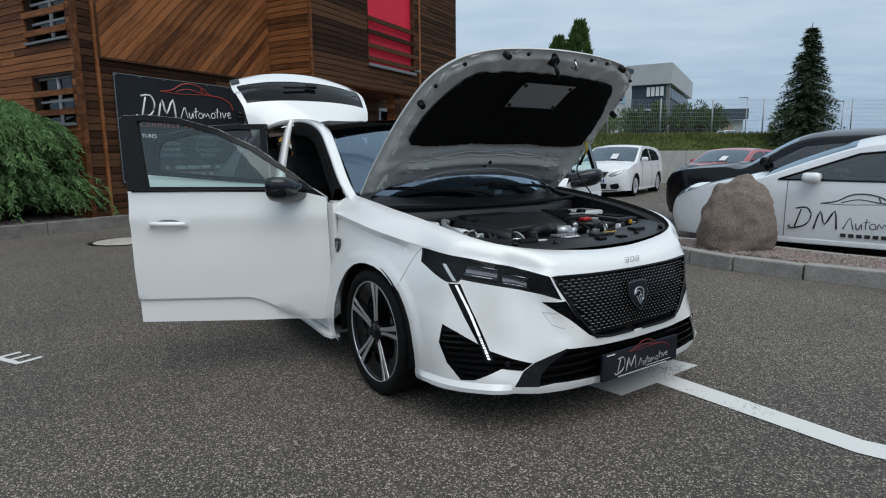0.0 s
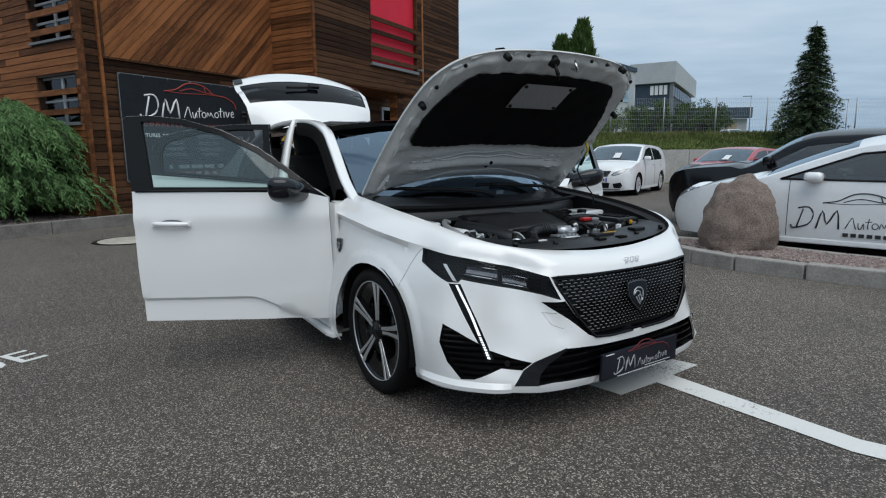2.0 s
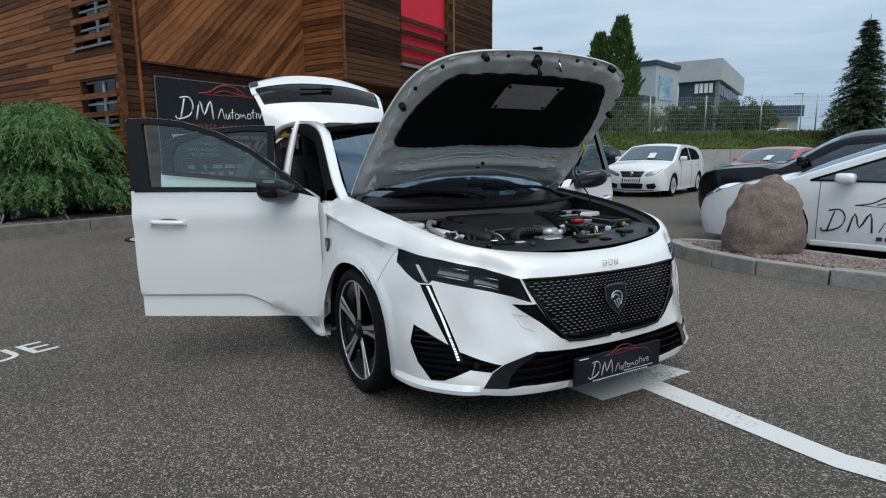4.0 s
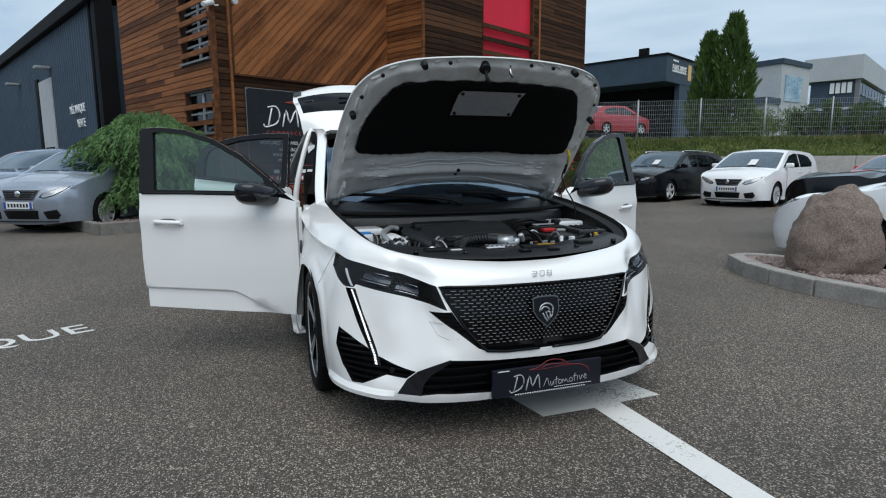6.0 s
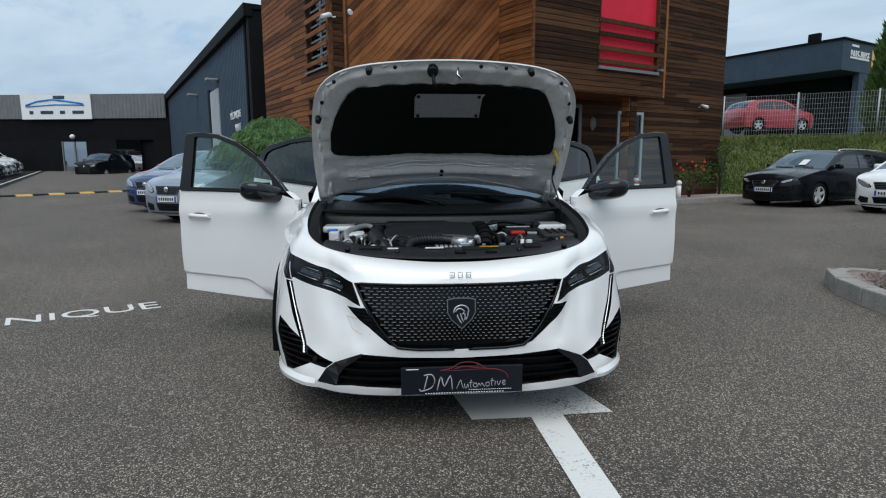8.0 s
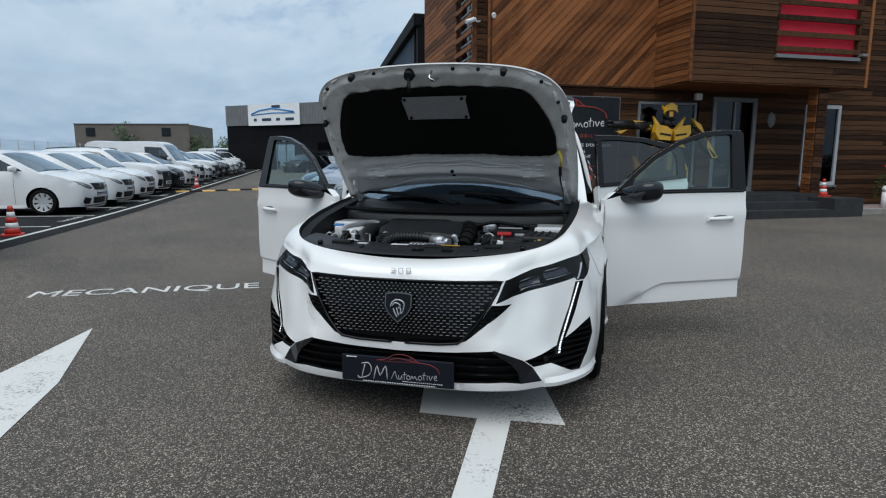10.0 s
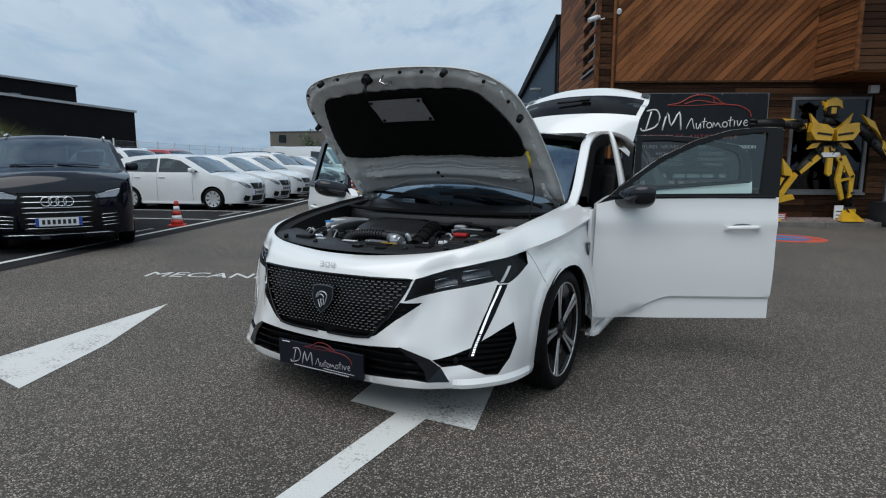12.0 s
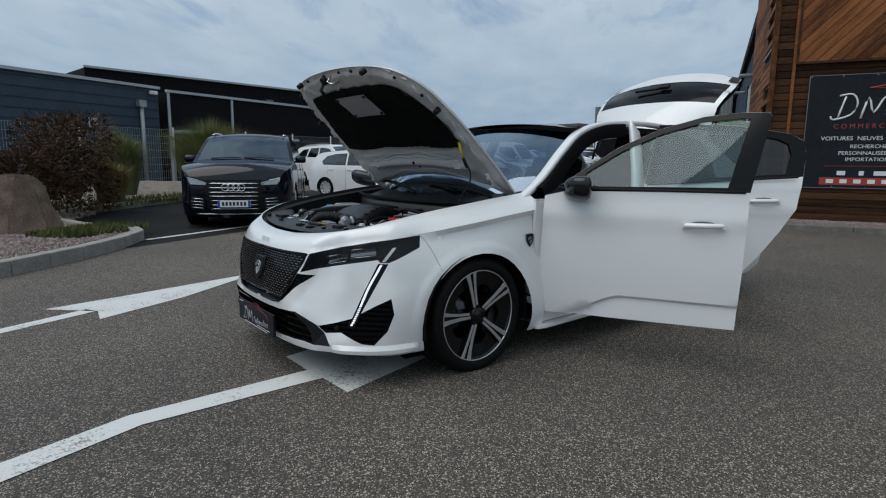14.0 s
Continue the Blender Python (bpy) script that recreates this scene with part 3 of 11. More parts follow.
painted("lane_line", [[(1.264, 3.095), (1.898, 2.542), (1.97, 2.654), (1.358, 3.212)], [(1.898, 2.542), (2.37, 2.33), (2.45, 2.455), (1.97, 2.654)], *[[(2.37 + 0.123 * i, 2.33 - 0.053 * i), (2.493 + 0.123 * i, 2.277 - 0.053 * i), (2.573 + 0.123 * i, 2.402 - 0.0535 * i), (2.45 + 0.123 * i, 2.4555 - 0.0535 * i)] for i in range(10)]], M_PAINT, "white lane line leading to the arrow")
# second arrow ahead
arrow([[(-1.42, 1.545), (-0.30, 1.42), (0.44, 1.23), (0.24, 1.05), (0.26, 0.62), (-0.33, 0.96)]], "white lane arrow on the open yard")
painted("lane_line", [strip((0.22 + 0.165 * i, 0.98 - 0.0525 * i), (0.385 + 0.165 * i, 0.9275 - 0.0525 * i), 0.12) for i in range(12)], M_PAINT, "white lane line on the open yard")
# word on the lane
bm = text_mesh("MECANIQUE", 0.42, 0.001, 0.0, 1.0)
xs = [v.co.x for v in bm.verts]
ys = [v.co.y for v in bm.verts]
x0, x1, y0, y1 = min(xs), max(xs), min(ys), max(ys)
A, B = Vector((-2.77, 0.99)), Vector((-2.17, 2.87))
hv = Vector((-0.29, 0.065))
for v in bm.verts:
    f, g = (v.co.x - x0) / (x1 - x0), (v.co.y - y0) / (y1 - y0)
    p = A.lerp(B, f) + hv * g
    v.co = (p.x, p.y, 0.003 if v.co.z < 0 else 0.005)
solo("lane_lettering", bm, M_PAINT, "white painted word on the asphalt", "road marking", kind="structure")
# no-parking roundel
c0 = Vector((-4.22, 10.58))
circ = lambda r, n=40: [(c0.x + 0.30 * r * math.cos(2 * math.pi * i / n) - 0.50 * r * math.sin(2 * math.pi * i / n) * 0.0 + r * 0.30 * math.cos(2 * math.pi * i / n), c0.y + r * 0.62 * math.sin(2 * math.pi * i / n)) for i in range(n)]
painted("road_roundel", [circ(1.0)], mat("red_road_paint", (0.52, 0.085, 0.05), 0.8, grain=8, spread=0.4, bump=0.3), "red rim of a painted no-stopping roundel", h=0.004)
painted("road_roundel_field", [circ(0.62)], mat("blue_road_paint", (0.035, 0.17, 0.38), 0.8, grain=8, spread=0.4, bump=0.3), "blue field of the painted roundel", h=0.007)
bm = bmesh.new()
painted("road_roundel_bar", [strip((c0.x - 0.30, c0.y - 0.34), (c0.x + 0.30, c0.y + 0.34), 0.12), strip((c0.x + 0.30, c0.y - 0.34), (c0.x - 0.30, c0.y + 0.34), 0.12)][:2][:1], MATS["red_road_paint"], "red bar of the painted roundel", h=0.010)
# darker parking strip on the west side, its edge line, bay lines, small stencils
M_DARK = mat("fresh_dark_asphalt", (0.017, 0.017, 0.018), 0.95, spec=0.15, grain=25, spread=0.45, bump=0.5, coords="Generated", fine=900)
LD = Vector((-0.958, 0.2873))
L0 = Vector((-3.35, -1.08))
ln = lambda t, o=0.0: L0 + LD * t + Vector((-LD.y, LD.x)) * -o
bm = bmesh.new()
for i in range(40):
    a, b = ln(-0.6 + 1.5 * i, 0.42), ln(-0.6 + 1.5 * (i + 1), 0.42)
    c, d = ln(-0.6 + 1.5 * (i + 1), -6.5), ln(-0.6 + 1.5 * i, -6.5)
    vs = [bm.verts.new(on_ground(p.x, p.y, 0.006)) for p in (a, b, c, d)]
    f = bm.faces.new(vs)
bmesh.ops.recalc_face_normals(bm, faces=bm.faces[:])
for f in bm.faces:
    if f.normal.z < 0:
        f.normal_flip()
solo("parking_strip", bm, M_DARK, "fresh dark asphalt of the parking strip", "pavement", kind="structure")
painted("bay_line", [strip(ln(1.6 * i), ln(1.6 * (i + 1)), 0.10) for i in range(32)], M_PAINT, "white edge line of the parking strip", h=0.013)
hd = Vector((math.cos(radians(68)), math.sin(radians(68))))
ROW0 = Vector((-13.0, 1.30))
for i in range(-1, 12):
    p = ROW0 + LD * (2.3 * i - 1.15) + Vector((0.0, 0.30))
    painted("bay_line", [strip(p, p - hd * 5.0, 0.10)], M_PAINT, "white bay line between parked cars", h=0.012, group="bay lines")
bm = bmesh.new()
rnd = random.Random(3)
for i in range(9):
    for k in range(7):
        p = ln(3.6 + 2.75 * i + 0.16 * k + (1.3 if i > 0 else 0), -0.34)
        q = p + LD * 0.09
        poly = strip(p, p + Vector((-LD.y, LD.x)) * rnd.uniform(0.10, 0.16), 0.07)
        bm.faces.new([bm.verts.new(on_ground(v.x, v.y, 0.012)) for v in poly])
for f in bm.faces:
    if f.normal.z < 0:
        f.normal_flip()
solo("bay_stencil", bm, M_PAINT, "small worn white stencils at the bay heads", "road marking", kind="stuff")
# manhole
bm = lathe(bmesh.new(), [(0.0, 0.012), (0.40, 0.012), (0.41, 0.006)], 36, axis="Z", mis=[0, 0])
lathe(bm, [(0.41, 0.008), (0.47, 0.010), (0.48, 0.002)], 36, axis="Z", mis=[1, 1])
solo("manhole_cover", bm, [mat("pale_cover_concrete", (0.36, 0.33, 0.28), 0.9, grain=9, spread=0.3, bump=0.4), M_RIMB], "pale round manhole cover with a dark rim", "manhole cover", m=Matrix.Translation(on_ground(-5.45, 7.15)))
# speed bump
sbp = thing("speed_bump", label="black and yellow rubber speed bump across the lane", category="speed bump")
a, b = Vector((-20.6, 3.2)), Vector((-20.9, 9.8))
for i in range(14):
    p, q = a.lerp(b, i / 14), a.lerp(b, (i + 1) / 14)
    d = q - p
    m = Matrix.Translation(on_ground(p.x, p.y)) @ Matrix.Rotation(math.atan2(d.y, d.x), 4, "Z")
    bm = bmesh.new()
    rows = []
    for u in (0.003, d.length - 0.003):
        rows.append([bm.verts.new(m @ Vector((u, v, z))) for v, z in ((-0.22, 0.0), (-0.16, 0.035), (-0.06, 0.055), (0.06, 0.055), (0.16, 0.035), (0.22, 0.0))])
    for k in range(5):
        bm.faces.new((rows[0][k], rows[1][k], rows[1][k + 1], rows[0][k + 1]))
    bm.faces.new(rows[0])
    bm.faces.new(rows[1])
    bmesh.ops.recalc_face_normals(bm, faces=bm.faces[:])
    part("segment", bm, M_YELLOW if i % 2 else M_RUBBER, sbp)

# ---- timber-clad show room ----
U3, N3 = Vector((0.28, 0.96, 0)).normalized(), Vector((0.96, -0.28, 0)).normalized()
P03 = Vector((-7.4, 9.0, 0))
FR = Matrix((( U3.x, N3.x, 0, P03.x), (U3.y, N3.y, 0, P03.y), (0, 0, 1, 0), (0, 0, 0, 1)))


def F(k, d, z):
    """Along the front, out from it, up."""
    return P03 + U3 * k + N3 * d + Vector((0, 0, z))


def fbox(bm, k0, k1, d0, d1, z0, z1, bevel=0.0, mi=0):
    return box(bm, ((k0 + k1) / 2, (d0 + d1) / 2, (z0 + z1) / 2), (abs(k1 - k0), abs(d1 - d0), abs(z1 - z0)), FR, bevel, mi)


TOP = 7.4
wall_specs = {
    "wall_east": [(-0.30, 3.60, -0.25, 0.0, 0.0, 2.95), (3.60, 5.35, -0.25, 0, 0, 0.66), (3.60, 5.35, -0.25, 0, 2.66, 2.95), (5.35, 5.72, -0.25, 0, 0, 2.95), (5.72, 7.02, -0.25, 0, 2.80, 2.95), (5.72, 7.02, -0.25, 0, 0, 0.50), (7.02, 8.45, -0.25, 0, 0, 2.95),
                  (8.45, 9.60, -0.25, 0, 0, 0.62), (8.45, 9.60, -0.25, 0, 2.70, 2.95), (9.60, 13.57, -0.25, 0, 0, 2.95), (-0.30, 13.57, -0.25, 0, 2.95, TOP)],
    "wall_south": [(-0.30, -0.10, -5.25, -1.50, 0, TOP), (-0.30, -0.10, -0.18, -0.25, 0, TOP), (-0.30, -0.10, -1.50, -0.18, 0, 1.80), (-0.30, -0.10, -1.50, -0.18, 2.66, 3.26), (-0.30, -0.10, -1.50, -0.18, 5.3, TOP)],
    "wall_north": [(13.37, 13.57, -5.25, -0.25, 0, TOP)],
    "wall_west": [(-0.30, 13.57, -5.25, -5.05, 0, TOP)],
}
WALLS = {}
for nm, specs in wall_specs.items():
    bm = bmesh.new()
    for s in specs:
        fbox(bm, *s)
    WALLS[nm] = solo(nm, bm, M_WOODB, "timber carcass of the show room, coloured as in shade", "wall", kind="structure")
bm = bmesh.new()
fbox(bm, -0.30, 13.57, -5.25, 0.0, TOP, TOP + 0.2)
fbox(bm, 4.0, 8.75, 0.0, 1.40, TOP, TOP + 0.2)
solo("roof_slab", bm, M_STEELD, "flat dark roof of the show room", "roof", kind="structure")
bm = bmesh.new()
fbox(bm, -0.1, 13.3, -5.0, -0.26, 0.40, 0.50)
solo("floor", bm, M_CABIN, "dark floor inside the show room", "floor", kind="structure")
bm = bmesh.new()
fbox(bm, -0.1, 13.3, -5.0, -0.26, 2.9, 2.95)
solo("ceiling", bm, M_WALLC, "plain ceiling inside the show room", "ceiling", kind="structure")
# projecting storey
bm = bmesh.new()
fbox(bm, 4.08, 4.28, 0.0, 1.34, 2.95, TOP)
fbox(bm, 8.50, 8.70, 0.0, 1.34, 2.95, TOP)
fbox(bm, 4.28, 8.50, 0.0, 1.34, 2.95, 3.10)
for s in ((4.08, 6.20, 2.95, TOP), (8.42, 8.70, 2.95, TOP), (6.20, 8.42, 2.95, 3.58), (6.20, 8.42, 5.9, TOP)):
    fbox(bm, s[0], s[1], 1.14, 1.34, s[2], s[3])
oriel = solo("wall_oriel", bm, M_WOODB, "projecting upper storey in timber, coloured as in shade", "wall", kind="structure")
bm = bmesh.new()
fbox(bm, 0.06, 4.06, 0.0, 0.05, 2.97, TOP)
panel_wall = solo("wall_panel", bm, M_WOODB, "backing of the diagonal cladding", "wall", kind="structure")

BOARD = {}


def board_mesh(h):
    key = round(h, 3)
    if key not in BOARD:
        bm = box(bmesh.new(), (0.5, 0.011, h / 2), (1.0, 0.022, h - 0.007))
        for v in bm.verts:
            if v.co.y > 0.02:
                v.co.z += -0.004 if v.co.z > h / 2 else 0.004
        me = bpy.data.meshes.new("board")
        bm.to_mesh(me)
        bm.free()
        BOARD[key] = me
    return BOARD[key]


def boards(parent, m, length, z0, z1, holes=(), h=0.128, material=None, seed=1, longest=3.2):
    """Horizontal cladding in the frame m (x along, y out, z up), left open at the holes (a0, a1, b0, b1)."""
    rnd = random.Random(seed)
    n = max(1, round((z1 - z0) / h))
    h = (z1 - z0) / n
    for i in range(n):
        za, zb = z0 + i * h, z0 + (i + 1) * h
        spans = [(0.0, length)]
        for a0, a1, b0, b1 in holes:
            if zb > b0 + 0.02 and za < b1 - 0.02:
                spans = [q for s in spans for q in ((s[0], min(s[1], a0)), (max(s[0], a1), s[1])) if q[1] - q[0] > 0.03]
        for s0, s1 in spans:
            x = s0
            while x < s1 - 0.02:
                ln = rnd.uniform(1.4, longest)
                e = s1 if s1 - (x + ln) < 0.7 else x + ln
                o = new("board", BOARD_MESH(h, material))
                o.parent = parent
                o.matrix_world = m @ Matrix.Translation((x + 0.002, rnd.uniform(0, 0.004), za)) @ Matrix.Diagonal((e - x - 0.004, 1, 1, 1))
                x = e
    return h


def BOARD_MESH(h, material):
    key = (round(h, 4), material.name)
    if key not in BOARD:
        me = board_mesh(h).copy()
        me.name = "board"
        me.materials.append(material)
        BOARD[key] = me
    return BOARD[key]


def sloped_boards(parent, m, w, z0, z1, pitch, material):
    """Boards that rise at 45 degrees, each cut to the rectangle."""
    def clip(poly, axis, lim, keep_low):
        out = []
        for i, p in enumerate(poly):
            q = poly[(i + 1) % len(poly)]
            ip = (p[axis] <= lim) == keep_low or p[axis] == lim
            iq = (q[axis] <= lim) == keep_low or q[axis] == lim
            if ip:
                out.append(p)
            if ip != iq:
                t = (lim - p[axis]) / (q[axis] - p[axis])
                out.append((p[0] + (q[0] - p[0]) * t, p[1] + (q[1] - p[1]) * t))
        return out
    c = 0.7071
    lo, hi = (z0 - w) * c - 1, (z1) * c + 1
    t = lo
    while t < hi:
        a, b = t + 0.004, t + pitch - 0.004
        L = 20
        # strip between two lines z - x = const, rising to the right
        poly = [(-L, -L + a / c), (L, L + a / c), (L, L + b / c), (-L, -L + b / c)]
        for axis, lim, low in ((0, 0, False), (0, w, True), (1, z0, False), (1, z1, True)):
            poly = clip(poly, axis, lim, low) if poly else poly
        if len(poly) >= 3:
            # local frame along the board, for the grain
            r = Matrix.Rotation(radians(-45), 4, "Y")
            o0 = Vector((poly[0][0], 0, poly[0][1]))
            mm = m @ Matrix.Translation(o0) @ r
            inv = (Matrix.Translation(o0) @ r).inverted()
            bm = bmesh.new()
            lo_v = [bm.verts.new(inv @ Vector((p[0], 0.0, p[1]))) for p in poly]
            hi_v = [bm.verts.new(inv @ Vector((p[0], 0.022, p[1]))) for p in poly]
            bm.faces.new(hi_v)
            for i in range(len(poly)):
                j = (i + 1) % len(poly)
                bm.faces.new((lo_v[i], lo_v[j], hi_v[j], hi_v[i]))
            bmesh.ops.recalc_face_normals(bm, faces=bm.faces[:])
            o = mesh_ob("board", bm, material)
            o.parent = parent
            o.matrix_world = mm
        t += pitch


sloped_boards(panel_wall, FR @ Matrix.Translation((0.06, 0.052, 0)), 4.0, 2.97, TOP, 0.135, M_WOODP)
bm = bmesh.new()
fbox(bm, 0.02, 4.08, 0.0, 0.085, 2.93, 2.965)
fbox(bm, 0.02, 0.06, 0.0, 0.085, 2.965, TOP)
solo("trim", bm, M_WOODSH, "timber drip board below the diagonal cladding", "trim", kind="structure")

# corner posts
for k, d, w in ((-0.33, 0.01, 0.09), (0.0, 0.0, 0.05)):
    bm = bmesh.new()
    fbox(bm, k - w / 2, k + w / 2, d, d + 0.07, 0.1, TOP)
    solo("trim", bm, M_WOODP, "vertical timber corner board", "trim", kind="structure")
for k in (4.06, 8.72):
    bm = bmesh.new()
    fbox(bm, k - 0.035, k + 0.035, 1.335, 1.385, 2.93, TOP)
    solo("trim", bm, M_WOODP, "vertical timber corner board", "trim", kind="structure")

we, wso = WALLS["wall_east"], WALLS["wall_south"]
E0 = FR @ Matrix.Translation((-0.30, 0.002, 0))
# front boards in the cedar tone that has shade painted in
boards(we, E0, 13.87, 0.15, 2.95, [(4.0, 5.65, 0.66, 2.66), (6.02, 7.32, 0.40, 2.80), (8.75, 9.90, 0.62, 2.70)], material=M_WOODSH, seed=2)
boards(we, E0, 0.34, 2.95, TOP, material=M_WOODSH, seed=3)
boards(we, FR @ Matrix.Translation((8.72, 0.002, 0)), 4.85, 2.95, TOP, material=M_WOODSH, seed=4)
# south side: x runs from the back to the front corner, outward is -u
S0 = Matrix(((N3.x, -U3.x, 0, 0), (N3.y, -U3.y, 0, 0), (0, 0, 1, 0), (0, 0, 0, 1)))
S0 = Matrix.Translation(F(-0.302, -5.25, 0)) @ S0
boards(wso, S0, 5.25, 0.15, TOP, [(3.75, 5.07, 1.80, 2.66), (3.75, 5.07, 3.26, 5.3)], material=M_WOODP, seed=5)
# projecting storey: south cheek in the lighter cedar, front and north with shade painted in
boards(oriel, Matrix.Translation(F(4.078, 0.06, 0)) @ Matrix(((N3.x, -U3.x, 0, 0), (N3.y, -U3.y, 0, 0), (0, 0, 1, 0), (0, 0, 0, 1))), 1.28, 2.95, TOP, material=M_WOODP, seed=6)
boards(oriel, FR @ Matrix.Translation((4.08, 1.342, 0)), 4.62, 2.95, TOP, [(2.12, 4.34, 3.58, 5.9)], material=M_WOODSH, seed=7)
boards(oriel, Matrix.Translation(F(8.702, 1.34, 0)) @ Matrix(((-N3.x, U3.x, 0, 0), (-N3.y, U3.y, 0, 0), (0, 0, 1, 0), (0, 0, 0, 1))), 1.34, 2.95, TOP, material=M_WOODSH, seed=8)
# soffit boards
bm = bmesh.new()
for i in range(10):
    fbox(bm, 4.10, 8.68, 0.01 + 0.134 * i, 0.135 + 0.134 * i, 2.925, 2.948)
solo("soffit", bm, M_WOODP, "boarded soffit under the projecting storey", "ceiling", kind="structure")
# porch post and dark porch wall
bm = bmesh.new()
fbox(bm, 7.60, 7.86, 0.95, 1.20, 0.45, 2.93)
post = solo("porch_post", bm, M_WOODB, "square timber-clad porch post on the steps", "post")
# front face in the shade-toned cedar, south face in the lighter one
boards(post, FR @ Matrix.Translation((7.60, 1.202, 0)), 0.26, 0.45, 2.93, material=M_WOODSH, seed=9)
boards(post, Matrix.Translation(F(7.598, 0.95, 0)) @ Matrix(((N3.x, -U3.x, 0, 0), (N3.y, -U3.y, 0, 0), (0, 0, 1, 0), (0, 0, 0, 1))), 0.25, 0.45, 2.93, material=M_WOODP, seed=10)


def window(nm, k0, k1, z0, z1, d, frame_m, label, panes=1, fw=0.06, pane_m=None):
    o = thing(nm, label=label, category="window", kind="structure")
    bm = bmesh.new()
    for a in ((k0, k0 + fw, z0, z1), (k1 - fw, k1, z0, z1), (k0 + fw, k1 - fw, z0, z0 + fw), (k0 + fw, k1 - fw, z1 - fw, z1)):
        fbox(bm, a[0], a[1], d - 0.05, d + 0.02, a[2], a[3])
    part("window_frame", bm, frame_m, o)
    w = (k1 - k0 - 2 * fw) / panes
    for i in range(panes):
        bm = bmesh.new()
        fbox(bm, k0 + fw + w * i + 0.004, k0 + fw + w * (i + 1) - 0.004, d - 0.03, d - 0.02, z0 + fw, z1 - fw)
        part("pane", bm, pane_m or M_PANE, o)
        if i:
            bm = bmesh.new()
            fbox(bm, k0 + fw + w * i - 0.03, k0 + fw + w * i + 0.03, d - 0.045, d + 0.015, z0 + fw, z1 - fw)
            part("mullion", bm, frame_m, o)
    bm = bmesh.new()
    fbox(bm, k0 - 0.03, k1 + 0.03, d - 0.02, d + 0.06, z0 - 0.05, z0 - 0.002)
    part("window_sill", bm, M_STEELM, o)
    return o


window("window_1", 3.70, 5.28, 0.68, 2.64, 0.03, M_STEELM, "grey-framed shop window behind the statue")
window("window_2", 8.46, 9.58, 0.64, 2.68, 0.03, M_OFFICE, "tall pale-framed window in the timber wall", fw=0.09)
wd = window("door_1", 5.74, 7.00, 0.52, 2.79, 0.03, M_STEELM, "grey aluminium glazed entrance door", panes=2, fw=0.10)
wd["category"] = "door"
bm = bmesh.new()
rod(bm, F(6.30, 0.10, 1.2), F(6.30, 0.10, 1.9), 0.018)
part("door_handle", bm, M_CHROME, wd)
# red window with timber louvres
w3 = thing("window_3", label="red panel window behind timber louvres", category="window", kind="structure")
bm = bmesh.new()
fbox(bm, 6.22, 8.40, 1.24, 1.26, 3.60, 5.88)
part("red_panel", bm, M_REDPANEL, w3)
for z in (3.70, 4.02, 4.36, 4.68):
    bm = bmesh.new()
    fbox(bm, 6.16, 8.46, 1.345, 1.39, z - 0.055, z + 0.055)
    part("louvre", bm, M_WOODSH, w3)
for k in (6.20, 8.42):
    bm = bmesh.new()
    fbox(bm, k - 0.02, k + 0.02, 1.24, 1.37, 3.58, 5.88)
    part("reveal", bm, M_WOODSH, w3)
bm = bmesh.new()
fbox(bm, 6.14, 8.42, 1.30, 1.44, 3.50, 3.545)
fbox(bm, 6.14, 8.42, 1.41, 1.44, 3.545, 3.575)
part("window_sill", bm, M_STEELM, w3)
bm = bmesh.new()
fbox(bm, 8.42, 8.56, 1.36, 1.50, 3.60, 3.66, 0.01)
solo("flood_lamp", bm, M_STEELM, "small grey flood lamp on the timber wall", "lamp")
# slit windows on the south side, behind louvres
for z0, z1, zs in ((1.82, 2.64, (2.02, 2.36)), (3.28, 5.28, (3.42, 3.74, 4.06, 4.38, 4.70, 5.02))):
    w = thing("window_4", label="slit window behind timber louvres", category="window", kind="structure")
    def sbox(bm, a0, a1, o0, o1, b0, b1):
        return box(bm, ((a0 + a1) / 2, (o0 + o1) / 2, (b0 + b1) / 2), (a1 - a0, abs(o1 - o0), b1 - b0), S0)
    for i in range(2):
        part("pane", sbox(bmesh.new(), 3.78 + 0.64 * i, 4.40 + 0.64 * i, -0.12, -0.11, z0, z1), M_PANE, w)
        part("window_frame", sbox(bmesh.new(), 4.38 + 0.62 * i, 4.44 + 0.62 * i, -0.13, -0.08, z0, z1), M_OFFICE, w)
    nz = 3 if z1 < 3 else 7
    for i in range(nz):
        zz = z0 + (z1 - z0) * i / (nz - 1)
        part("glazing_bar", sbox(bmesh.new(), 3.76, 5.06, -0.13, -0.09, zz - 0.02, zz + 0.02), M_OFFICE, w)
    for z in zs:
        part("louvre", sbox(bmesh.new(), 3.70, 5.10, 0.01, 0.05, z - 0.05, z + 0.05), M_WOODP, w)
    part("window_sill", sbox(bmesh.new(), 3.72, 5.10, 0.0, 0.07, z0 - 0.05, z0 - 0.01), M_STEELM, w)


def cctv(p, aim, label="white bullet camera on the timber corner"):
    c = thing("security_camera", Matrix.Translation(p), label, "camera", group="wall cameras")
    a = (Vector(aim)).normalized()
    part("body", rod(bmesh.new(), Vector((0, 0, 0)) - a * 0.02, a * 0.20, 0.042, n=14), M_WHITEPL, c)
    part("hood", rod(bmesh.new(), Vector((0, 0, 0.012)) + a * 0.02, Vector((0, 0, 0.012)) + a * 0.23, 0.046, n=14), M_WHITEPL, c)
    part("bracket", tube(bmesh.new(), [Vector((0, 0, 0)), -a * 0.06 + Vector((0, 0, -0.06)), -a * 0.14 + Vector((0, 0, -0.07))], 0.018, 6), M_WHITEPL, c)


